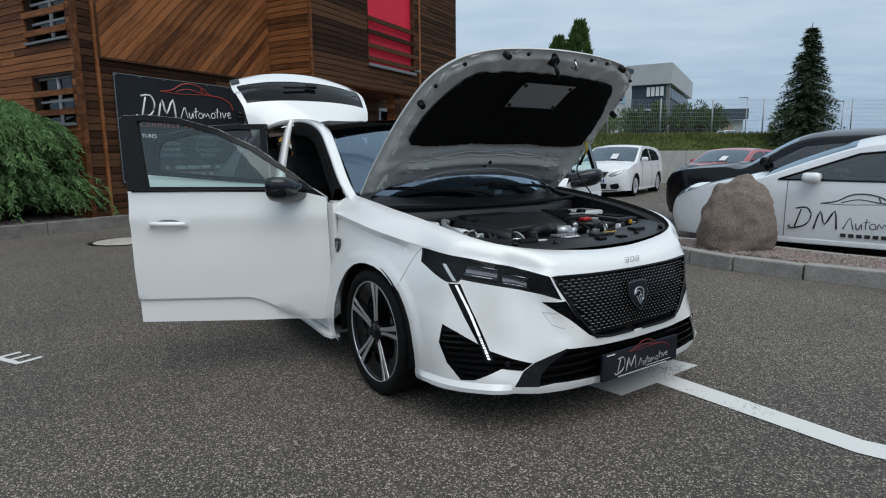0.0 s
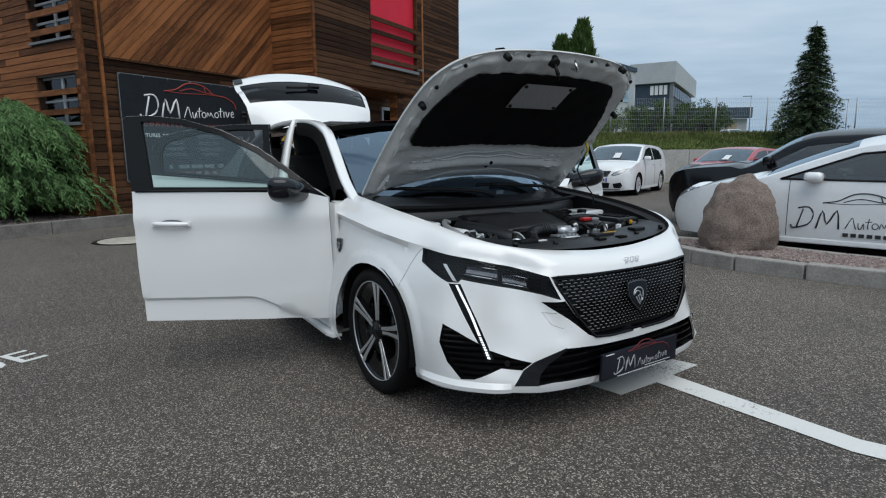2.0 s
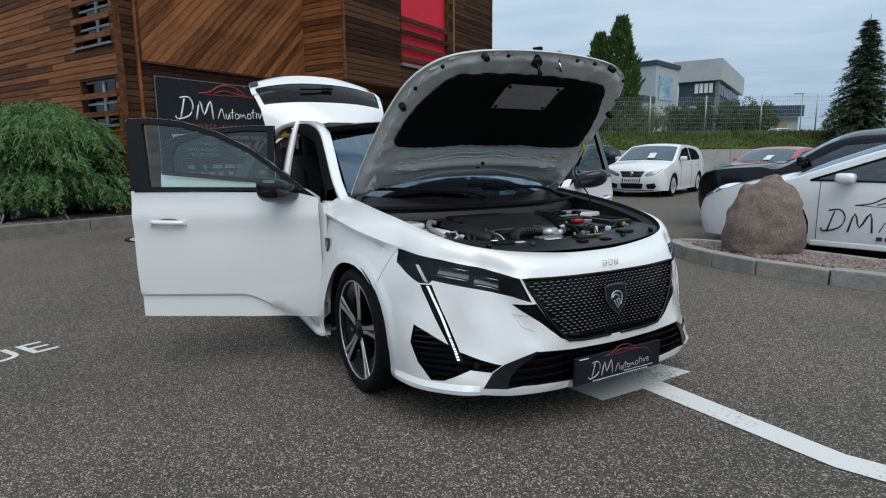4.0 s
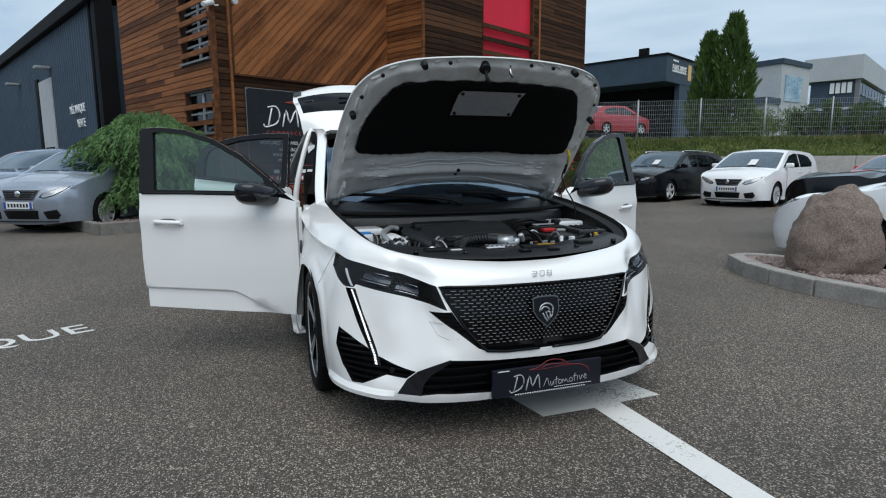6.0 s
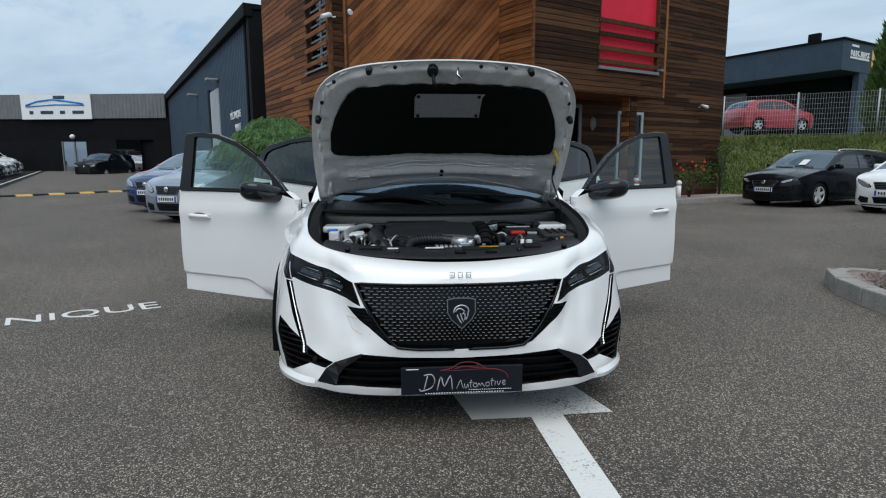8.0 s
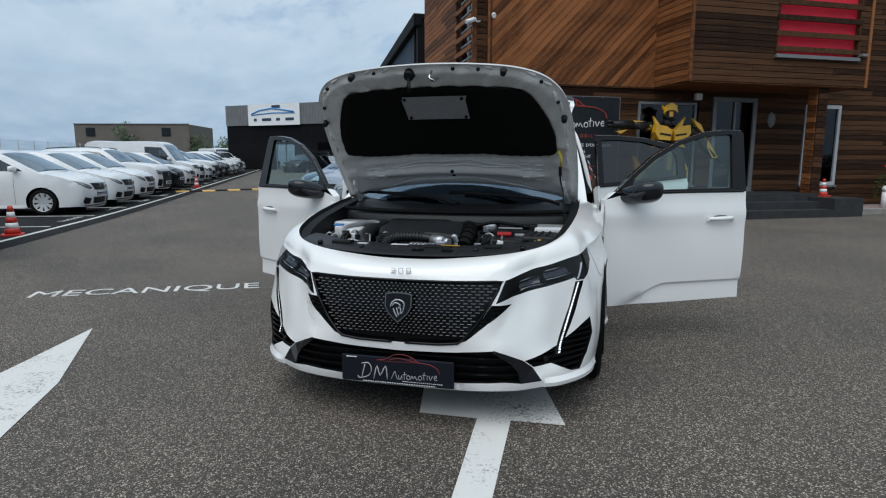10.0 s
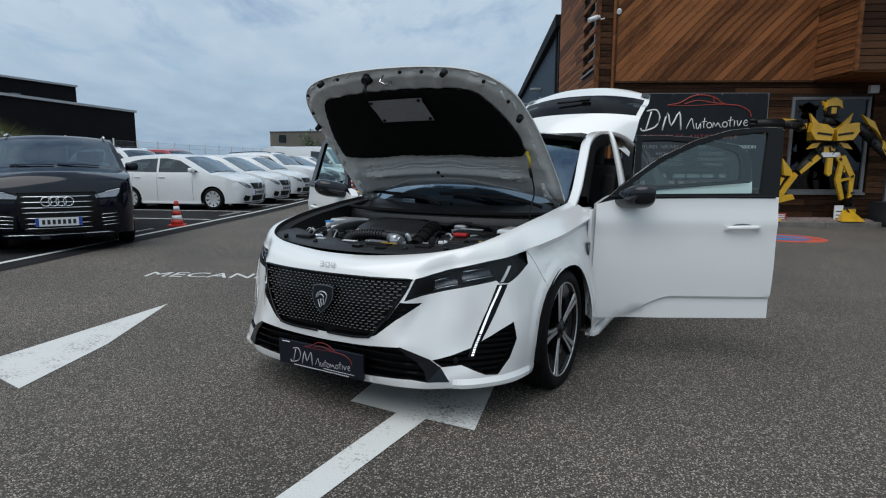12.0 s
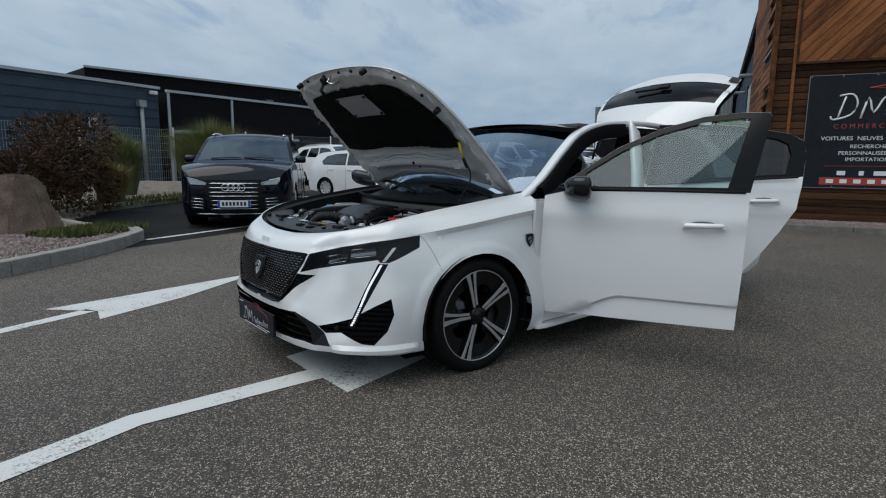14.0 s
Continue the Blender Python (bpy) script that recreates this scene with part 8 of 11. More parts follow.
for x0, x1 in ((-0.52, 0.02), (0.06, 0.62)):
    bm = bmesh.new()
    pts = [(x1, 0.19 + 0.30 * x1 * x1, 0.938), (x1 - 0.14, 0.215 + 0.25 * (x1 - 0.14) ** 2, 0.975), (x0, 0.27 + 0.30 * x0 * x0, 1.003 - 0.03 * x0 * x0)]
    tube(bm, curve_pts(pts, 5), 0.011, 6)
    q0, q1 = Vector(pts[2]) + Vector((-0.10, 0.015, 0.0)), Vector(pts[1]) + Vector((0.02, 0.01, 0.0))
    tube(bm, [q0, q0.lerp(q1, 0.5) + Vector((0, 0.01, 0.008)), q1], 0.008, 5)
    part("wiper", bm, M_PLASTB, hero)

# ---- parked cars ----
PROFILES = {
    "hatch": [(0.020, 0.13), (0.004, 0.24), (0.0, 0.36), (0.008, 0.45), (0.030, 0.52), (0.085, 0.588), (0.155, 0.635), (0.212, 0.668), (0.415, 0.952), (0.54, 1.0), (0.72, 0.985), (0.885, 0.93), (0.962, 0.715), (0.988, 0.61), (1.0, 0.45), (0.995, 0.28), (0.975, 0.15)],
    "wagon": [(0.018, 0.13), (0.004, 0.24), (0.0, 0.36), (0.008, 0.46), (0.035, 0.535), (0.10, 0.60), (0.20, 0.655), (0.25, 0.685), (0.405, 0.955), (0.52, 1.0), (0.74, 0.985), (0.915, 0.925), (0.965, 0.70), (0.99, 0.62), (1.0, 0.45), (0.995, 0.28), (0.98, 0.15)],
    "suv": [(0.022, 0.15), (0.006, 0.26), (0.0, 0.40), (0.006, 0.52), (0.03, 0.60), (0.09, 0.645), (0.20, 0.68), (0.265, 0.70), (0.40, 0.955), (0.52, 1.0), (0.72, 0.985), (0.87, 0.935), (0.95, 0.72), (0.985, 0.64), (1.0, 0.47), (0.995, 0.30), (0.975, 0.17)],
    "saloon": [(0.022, 0.13), (0.006, 0.22), (0.0, 0.34), (0.012, 0.45), (0.05, 0.53), (0.11, 0.60), (0.19, 0.665), (0.235, 0.70), (0.42, 0.965), (0.53, 1.0), (0.66, 0.975), (0.83, 0.84), (0.93, 0.735), (0.985, 0.70), (1.0, 0.50), (0.993, 0.30), (0.975, 0.16)],
    "van": [(0.02, 0.11), (0.004, 0.2), (0.0, 0.3), (0.01, 0.40), (0.03, 0.47), (0.09, 0.52), (0.14, 0.545), (0.17, 0.565), (0.28, 0.94), (0.38, 1.0), (0.70, 1.0), (0.95, 0.975), (0.975, 0.60), (0.985, 0.55), (1.0, 0.40), (0.995, 0.24), (0.98, 0.12)],
}
WINDOWS = {
    "hatch": [[(0.285, 0.69), (0.435, 0.905), (0.53, 0.945), (0.585, 0.945), (0.585, 0.69)], [(0.60, 0.69), (0.60, 0.945), (0.72, 0.928), (0.80, 0.885), (0.845, 0.775), (0.825, 0.70)]],
    "wagon": [[(0.30, 0.70), (0.43, 0.915), (0.50, 0.94), (0.555, 0.94), (0.555, 0.69)], [(0.57, 0.69), (0.57, 0.94), (0.70, 0.935), (0.735, 0.70)], [(0.75, 0.70), (0.72, 0.93), (0.84, 0.89), (0.915, 0.76), (0.90, 0.71)]],
    "suv": [[(0.31, 0.715), (0.42, 0.915), (0.50, 0.94), (0.555, 0.94), (0.555, 0.705)], [(0.57, 0.705), (0.57, 0.94), (0.69, 0.93), (0.73, 0.71)], [(0.745, 0.715), (0.715, 0.92), (0.80, 0.895), (0.87, 0.77), (0.855, 0.72)]],
    "saloon": [[(0.270, 0.705), (0.430, 0.925), (0.52, 0.955), (0.575, 0.955), (0.575, 0.70)], [(0.59, 0.70), (0.59, 0.955), (0.68, 0.93), (0.80, 0.82), (0.855, 0.75), (0.80, 0.72)]],
    "van": [[(0.20, 0.58), (0.29, 0.88), (0.44, 0.90), (0.44, 0.56)]],
}
# noses: outlines as (share of half width, share of height)
FACES = {
    "hatch": dict(grille=[(-0.47, 0.492), (0.47, 0.492), (0.36, 0.385), (-0.36, 0.385)], bars=(0.405, 0.43, 0.455, 0.478), bar_half=0.40, lamp=[(0.50, 0.415), (0.62, 0.402), (0.82, 0.43), (0.955, 0.485), (0.975, 0.545), (0.80, 0.515), (0.58, 0.465)], lens=[(0.55, 0.420), (0.63, 0.410), (0.81, 0.437), (0.945, 0.490), (0.955, 0.532), (0.79, 0.506), (0.60, 0.460)],
                  intake=[(-0.46, 0.265), (0.46, 0.265), (0.40, 0.165), (-0.40, 0.165)], slats=(0.19, 0.215, 0.24), fog=[(0.57, 0.25), (0.88, 0.275), (0.92, 0.21), (0.82, 0.165), (0.60, 0.165)], plate=0.325, lip=0.135),
    "wagon": dict(grille=[(-0.52, 0.47), (0.52, 0.47), (0.40, 0.365), (-0.40, 0.365)], bars=(0.385, 0.41, 0.435), bar_half=0.44, lamp=[(0.54, 0.46), (0.66, 0.415), (0.90, 0.455), (0.97, 0.50), (0.97, 0.535), (0.78, 0.515)], lens=[(0.62, 0.46), (0.70, 0.435), (0.88, 0.465), (0.93, 0.50), (0.78, 0.495)],
                  intake=[(-0.60, 0.245), (0.60, 0.245), (0.54, 0.15), (-0.54, 0.15)], slats=(0.18, 0.21), fog=[(0.66, 0.285), (0.94, 0.30), (0.95, 0.255), (0.70, 0.24)], plate=0.315, lip=0.13),
    "suv": dict(grille=[(-0.58, 0.51), (0.58, 0.51), (0.63, 0.46), (0.55, 0.235), (0.46, 0.19), (-0.46, 0.19), (-0.55, 0.235), (-0.63, 0.46)], bars=(0.215, 0.255, 0.30, 0.345, 0.385, 0.43, 0.475), bar_half=0.54, lamp=[(0.50, 0.487), (0.545, 0.445), (0.95, 0.452), (0.985, 0.49), (0.985, 0.545), (0.75, 0.522)], lens=[(0.58, 0.484), (0.60, 0.458), (0.93, 0.464), (0.96, 0.492), (0.965, 0.530), (0.75, 0.508)],
                intake=[(-0.82, 0.180), (0.82, 0.180), (0.78, 0.152), (-0.78, 0.152)], slats=(0.165,), fog=[(0.62, 0.335), (0.93, 0.355), (0.96, 0.27), (0.92, 0.205), (0.62, 0.195)], plate=0.27, lip=0.160),
}
WHEEL_MESH = {}
M_REFL = mat("grey_lamp_reflector", (0.34, 0.35, 0.37), 0.20, metal=0.6, grain=40, spread=0.3)


def wheel_parts(parent, c, r, style, side, w=0.21):
    """One road wheel under a car: tyre and rim; side +1 turns its face to local +x."""
    key = (round(r, 3), style)
    if key not in WHEEL_MESH:
        bt = lathe(bmesh.new(), [(r * 0.68, -w / 2), (r * 0.93, -w / 2), (r * 0.985, -w * 0.40), (r, -w * 0.25), (r, w * 0.25), (r * 0.985, w * 0.40), (r * 0.93, w / 2), (r * 0.70, w * 0.48), (r * 0.66, w * 0.36)], 30)
        br = bmesh.new()
        lathe(br, [(r * 0.70, w * 0.48), (r * 0.675, w * 0.50), (r * 0.65, w * 0.42), (r * 0.62, w * 0.05), (0.0, w * 0.02)], 30, mis=[0, 0, 1, 1])
        lathe(br, [(r * 0.17, w * 0.10), (r * 0.17, w * 0.36), (r * 0.12, w * 0.40), (0.0, w * 0.40)], 16)
        ns = 5 if style != "multi" else 9
        for k in range(ns):
            q = Matrix.Rotation(2 * math.pi * k / ns, 4, "X")
            wd = r * (0.11 if style != "multi" else 0.06)
            for dv in ((-1, 1) if style == "multi" else (0,)):
                o = dv * wd * 0.9
                vs = []
                for (rr, xx, hw) in ((r * 0.10, w * 0.40, wd * 1.1), (r * 0.67, w * 0.47, wd * 0.8)):
                    vs += [q @ Vector((xx, o * rr / r * 2.2 - hw, rr)), q @ Vector((xx, o * rr / r * 2.2 + hw, rr)), q @ Vector((xx - 0.03, o * rr / r * 2.2 + hw * 1.3, rr)), q @ Vector((xx - 0.03, o * rr / r * 2.2 - hw * 1.3, rr))]
                v = [br.verts.new(p) for p in vs]
                for f in ((0, 1, 5, 4), (1, 2, 6, 5), (3, 0, 4, 7)):
                    br.faces.new([v[i] for i in f])
        bmesh.ops.recalc_face_normals(br, faces=br.faces[:])
        mt, mr = bpy.data.meshes.new("tyre"), bpy.data.meshes.new("rim")
        bt.to_mesh(mt), br.to_mesh(mr)
        bt.free(), br.free()
        mt.materials.append(M_RUBBER)
        mr.materials.append(M_ALU if style != "dark" else M_RIMB)
        mr.materials.append(M_RIMB)
        WHEEL_MESH[key] = (mt, mr)
    mt, mr = WHEEL_MESH[key]
    hub = new("wheel", mt)
    hub.parent = parent
    hub.matrix_local = Matrix.Translation(c) @ Matrix.Rotation(0 if side > 0 else math.pi, 4, "Z")
    rim = new("rim", mr)
    rim.parent = hub
    return hub


def car(name, m, kind, L, W, H, paint, label, category="car", group="", wheel=0.31, style="five", rails=False, crown=0.055, plate=True, paper=False, mirror_dark=False, lines=0):
    """A parked car, nose to local -y, standing on the ground at the origin."""
    ob = thing(name, m, label, category, group)
    # a higher crown of roof and screen sits on lower pillars
    drop = (crown - 0.055) * W / 1.8 * 0.93 / H

    def sink(a):
        return drop * smooth(0.15, 0.30, a) * (1 - smooth(0.86, 0.97, a))

    prof = [Vector((0, (a - 0.5) * L, (b - sink(a)) * H)) for a, b in PROFILES[kind]]
    cow, top, rtop, rbase = 7, 8, 11, 12
    n = 8
    line = curve_pts(prof, n)
    fa, ra = -0.5 * L + 0.195 * L, -0.5 * L + (0.805 if kind != "van" else 0.78) * L

    def half(y, z):
        a = y / L + 0.5
        e = 1 - 0.20 * max(0, 1 - a / 0.10) ** 2.2 - 0.12 * max(0, 1 - (1 - a) / 0.09) ** 2.2
        e *= 1 - 0.035 * max(0, 1 - a / 0.3)
        f = z / H
        t = 1 - 0.06 * max(0, (0.30 - f) / 0.3) ** 1.5
        if f > 0.60:
            lean = 0.10 if kind == "van" else 0.42 if kind == "saloon" else 0.56
            t -= lean * (f - 0.60) ** 1.15
        t -= 0.012 * smooth(0.52, 0.60, f) if kind != "van" else 0
        return W / 2 * e * t

    # sides, with glazed openings and wheel arches
    outline = [(p.y, p.z) for p in line]
    arch = []
    zlow = 0.125 * H
    for cx in (ra, fa):
        rr = wheel + 0.045
        a0 = math.asin(min(1, (zlow - wheel) / rr))
        arch.append([(cx + rr * math.cos(a), wheel + rr * math.sin(a)) for a in [a0 + (math.pi - 2 * a0) * i / 12 for i in range(13)]])
    outline = outline + arch[0] + arch[1]
    reg = {"window%d" % i: [((a - 0.5) * L, (b - sink(a)) * H) for a, b in poly] for i, poly in enumerate(WINDOWS[kind])}
    sk = skin(outline, reg, 0.16, lambda y, z: (half(y, z), y, z), 0.20)
    bm = bmesh.new()
    add_skin(bm, sk[""], both=True)

    def across(i, u):
        p = line[i]
        q0, q1 = line[max(0, i - 1)], line[min(len(line) - 1, i + 1)]
        d = (q1 - q0).normalized()
        nn = Vector((0, -d.z, d.y))
        a = p.y / L + 0.5
        bulge = 0.115 if a < 0.04 else (0.055 + (crown - 0.055) * smooth(0.15, 0.30, a) * (1 - smooth(0.86, 0.97, a)) if a < 0.9 else 0.07)
        return Vector((u * half(p.y, p.z), p.y, p.z)) + nn * bulge * (1 - abs(u) ** 2.4) * (W / 1.8)

    us = [-1, -0.92, -0.8, -0.55, -0.28, 0, 0.28, 0.55, 0.8, 0.92, 1]
    i0, i1, i2, i3 = cow * n, top * n, rtop * n, rbase * n
    for lo, hi in ((0, i0), (i1, i2), (i3, len(line) - 1)):
        rows = [[bm.verts.new(across(i, u)) for u in us] for i in range(lo, hi + 1)]
        for r0, r1 in zip(rows, rows[1:]):
            for k in range(len(us) - 1):
                bm.faces.new((r0[k], r0[k + 1], r1[k + 1], r1[k])).smooth = True
    for lo, hi in ((i0, i1), (i2, i3)):
        for rng in ((0, 1), (9, 10)):
            rows = [[bm.verts.new(across(i, us[k])) for k in rng] for i in range(lo, hi + 1)]
            for r0, r1 in zip(rows, rows[1:]):
                bm.faces.new((r0[0], r0[1], r1[1], r1[0])).smooth = True
    bmesh.ops.remove_doubles(bm, verts=bm.verts[:], dist=0.0015)
    bmesh.ops.recalc_face_normals(bm, faces=bm.faces[:])
    for ed in bm.edges:
        if ed.is_manifold and ed.calc_face_angle() > 0.95:
            ed.smooth = False
    part("body", bm, paint, ob)
    for nm, lo, hi in (("windscreen", i0, i1), ("rear_window", i2, i3)):
        if kind == "van" and nm == "rear_window":
            continue
        bm = bmesh.new()
        rows = [[bm.verts.new(across(i, u)) for u in us[1:-1]] for i in range(lo, hi + 1)]
        for r0, r1 in zip(rows, rows[1:]):
            for k in range(len(rows[0]) - 1):
                bm.faces.new((r0[k], r0[k + 1], r1[k + 1], r1[k])).smooth = True
        part(nm, bm, M_GLASSW, ob)
    for nm in reg:
        if nm in sk:
            for mi in (False, True):
                part("side_window", add_skin(bmesh.new(), sk[nm], mirror=mi, offset=lambda p: Vector((-0.004, 0, 0))), M_GLASSP, ob)

    def patch(nm, material, a0, a1, u0, u1, off, shape=None, label=""):
        """A piece that lies on the nose or tail, between two heights on the centre line."""
        b = bmesh.new()
        idx = [i for i in range(len(line))]
        k = 5
        grid = []
        for i in range(k + 1):
            s = a0 + (a1 - a0) * i / k
            lo = min(int(s), len(line) - 2)
            fr = s - lo
            row = []
            for j in range(9):
                w = j / 8
                uu = u0 + (u1 - u0) * w
                if shape:
                    s2 = s + shape(i / k, w)
                    lo2 = max(0, min(int(s2), len(line) - 2))
                    p = across(lo2, uu).lerp(across(lo2 + 1, uu), s2 - lo2)
                else:
                    p = across(lo, uu).lerp(across(lo + 1, uu), fr)
                row.append(b.verts.new(p + Vector((0, off if s < len(line) / 2 else -off, 0.0))))
            grid.append(row)
        for r0, r1 in zip(grid, grid[1:]):
            for j in range(8):
                b.faces.new((r0[j], r0[j + 1], r1[j + 1], r1[j])).smooth = True
        return part(nm, b, material, ob, label)

    def on_face(X, Z, off=0.0):
        """Place on the nose at a share of the half width and of the height."""
        lo, hi = 0.0, 5.6 * n
        for _ in range(24):
            mid = (lo + hi) / 2
            k = min(int(mid), len(line) - 2)
            p = across(k, X).lerp(across(k + 1, X), mid - k)
            lo, hi = (mid, hi) if p.z < Z * H else (lo, mid)
        return p + Vector((0, -off, 0.15 * off))

    def drape(nm, material, pts, off, label="", edge=None):
        """A panel that follows the nose inside an outline, with its rim turned back into the body."""
        o2 = [(x * W / 2, z * H) for x, z in pts]
        b = add_skin(bmesh.new(), skin(o2, {}, 0.06, lambda x, z: on_face(2 * x / W, z / H, off), 0.045)[""], flip=True)
        ring = [(2 * x / W, z / H) for x, z in dense(o2, 0.045)]
        r0, r1 = [b.verts.new(on_face(x, z, off)) for x, z in ring], [b.verts.new(on_face(x, z, -0.02)) for x, z in ring]
        for k in range(len(ring)):
            b.faces.new((r0[k], r0[k - 1], r1[k - 1], r1[k]))
        o = part(nm, b, material, ob, label)
        if edge:
            part(nm + "_rim", tube(bmesh.new(), [on_face(x, z, off + 0.002) for x, z in ring + ring[:1]], 0.007, 5), edge, o)
        return o

    def strip_on(nm, material, x0, x1, z, r, off, owner, rise=0.0):
        k = max(3, int(abs(x1 - x0) * 10))
        return part(nm, tube(bmesh.new(), [on_face(x0 + (x1 - x0) * i / k, z + rise * i / k, off) for i in range(k + 1)], r, 6), material, owner)

    if kind in FACES:
        fc = FACES[kind]
        gr = drape("grille", M_PLASTB, fc["grille"], 0.004, edge=M_PLASTB if kind == "suv" else M_BADGE)
        for z in fc["bars"]:
            wide = fc["bar_half"] * (1.0 if z > 0.30 or kind != "suv" else 0.92)
            strip_on("grille_bar", M_CHROME if lines else M_BADGE, -wide, wide, z, 0.008 if lines else 0.005, 0.012, gr)
        it = drape("lower_intake", M_PLASTB, fc["intake"], 0.004)
        for z in fc["slats"]:
            strip_on("slat", M_GLOSSB, -0.38, 0.38, z, 0.007, 0.008, it)
        strip_on("bumper_lip", M_CHROME if lines else M_PLASTB, -0.80, 0.80, fc["lip"], 0.010, 0.006, ob)
        for sgn in (-1, 1):
            mir = lambda pts: [(sgn * x, z) for x, z in pts]
            fg = drape("fog_lamp_recess", M_PLASTB, mir(fc["fog"]), 0.004)
            for k in range(4 if lines else 1):
                strip_on("fog_bar", M_CHROME if lines else M_GLOSSB, sgn * 0.66, sgn * 0.92, 0.222 + 0.031 * k if lines else 0.215, 0.006, 0.012, fg, 0.008)
            hl = drape("headlamp", M_GLOSSB, mir(fc["lamp"]), 0.004, "swept-back head lamp")
            drape("lamp_reflector", M_REFL, mir(fc["lens"]), 0.010).parent = hl
            top = mir(fc["lens"])[-3:]
            part("lamp_strip", tube(bmesh.new(), [on_face(x, z, 0.014) for x, z in top], 0.006, 5), M_SIGNW, hl)
            patch("tail_lamp", M_TAIL, (len(PROFILES[kind]) - 4.0) * n, (len(PROFILES[kind]) - 3.1) * n, 0.52 if sgn > 0 else -0.985, 0.985 if sgn > 0 else -0.52, -0.008)
        # folds along the bonnet
        for sgn in (-1, 1):
            part("bonnet_fold", tube(bmesh.new(), [across(k, sgn * (0.50 + 0.03 * (k - 4.6 * n) / n)) + Vector((0, 0, -0.004)) for k in range(int(4.6 * n), i0 + 1)], 0.009, 6), paint, ob)
    else:
        li = 0.62 if kind == "saloon" else 0.54
        l0, l1 = (2.9, 4.2) if kind == "saloon" else (2.68, 3.62)
        gw = 0.46
        patch("grille", M_PLASTB, 2.15 * n, 3.05 * n, -gw, gw, -0.006)
        for i in range(3):
            z0 = 2.2 * n + 0.8 * n * i / 3
            patch("grille_bar", M_GLOSSB, z0, z0 + 0.6, -gw + 0.02, gw - 0.02, -0.012)
        patch("lower_intake", M_PLASTB, 0.75 * n, 1.45 * n, -0.58, 0.58, -0.006)
        for sgn in (-1, 1):
            lift = lambda a, w: 2.2 * w if sgn > 0 else 2.2 * (1 - w)
            patch("headlamp", M_GLASSL, (l0 + 0.07) * n, (l1 - 0.07) * n, li if sgn > 0 else -0.985, 0.985 if sgn > 0 else -li, -0.010, lift)
            patch("lamp_housing", M_GLOSSB, l0 * n, l1 * n, li - 0.02 if sgn > 0 else -0.99, 0.99 if sgn > 0 else 0.02 - li, -0.005, lift)
            patch("lamp_reflector", M_PLASTB if kind == "saloon" else M_REFL, (l0 + 0.16) * n, (l1 - 0.22) * n, li + 0.04 if sgn > 0 else -0.95, 0.95 if sgn > 0 else -li - 0.04, -0.008, lift)
            patch("fog_lamp_recess", M_GLOSSB, 0.95 * n, 1.65 * n, 0.74 if sgn > 0 else -0.93, 0.93 if sgn > 0 else -0.74, -0.008)
            patch("tail_lamp", M_TAIL, (len(PROFILES[kind]) - 4.0) * n, (len(PROFILES[kind]) - 3.1) * n, 0.52 if sgn > 0 else -0.985, 0.985 if sgn > 0 else -0.52, -0.008)
    # badge, number plate
    yb = line[2 * n].y - 0.115 * W / 1.8
    b = bmesh.new()
    if lines:
        for k in range(4):
            tube(b, [(-0.123 + 0.082 * k + 0.058 * math.cos(a), 0.058 * math.sin(a), 0.012) for a in (2 * math.pi * i / 20 for i in range(21))], 0.008, 6)
    else:
        lathe(b, [(0.0, 0.006), (0.05, 0.005), (0.055, 0.0)], 14, axis="Z")
    bmesh.ops.transform(b, matrix=Matrix.Translation((0, yb - 0.012, (0.435 if lines else 0.452) * H)) @ Matrix.Rotation(math.pi / 2, 4, "X"), verts=b.verts[:])
    part("badge", b, M_CHROME, ob)
    if plate:
        pz = (FACES[kind]["plate"] if kind in FACES else 0.285) * H
        pl = part("number_plate", box(bmesh.new(), (0, yb - 0.012, pz), (0.52, 0.03, 0.11)), M_PLATE, ob)
        for i in range(7):
            part("plate_bar", box(bmesh.new(), (-0.17 + 0.057 * i, yb - 0.029, pz), (0.034, 0.004, 0.06)), M_INK, pl)
        for xb in (-0.24, 0.24):
            part("plate_band", box(bmesh.new(), (xb, yb - 0.029, pz), (0.04, 0.004, 0.108)), M_PLATEB, pl)
    # arches, underside, cabin
    b = bmesh.new()
    for cx in (fa, ra):
        for sx in (-1, 1):
            r = bmesh.ops.create_circle(b, cap_ends=True, segments=20, radius=wheel + 0.06)
            bmesh.ops.transform(b, matrix=Matrix.Translation((sx * (W / 2 - 0.26), cx, wheel)) @ Matrix.Rotation(math.pi / 2, 4, "Y"), verts=r["verts"])
    box(b, (0, 0, 0.30 * H), (W * 0.80, L * 0.90, 0.26 * H))
    part("underbody", b, M_MATTB, ob)
    b = bmesh.new()
    box(b, (0, (0.30 - 0.5) * L, 0.62 * H), (W * 0.78, 0.5, 0.12), bevel=0.04)
    for sx in (-1, 1):
        box(b, (sx * 0.37, (0.50 - 0.5) * L, 0.60 * H), (0.46, 0.16, 0.36 * H), bevel=0.05)
        box(b, (sx * 0.37, (0.50 - 0.5) * L + 0.03, 0.83 * H), (0.24, 0.09, 0.16), bevel=0.04)
    if kind != "van":
        box(b, (0, (0.73 - 0.5) * L, 0.60 * H), (W * 0.66, 0.18, 0.34 * H), bevel=0.05)
    part("seats", b, M_CABIN, ob)
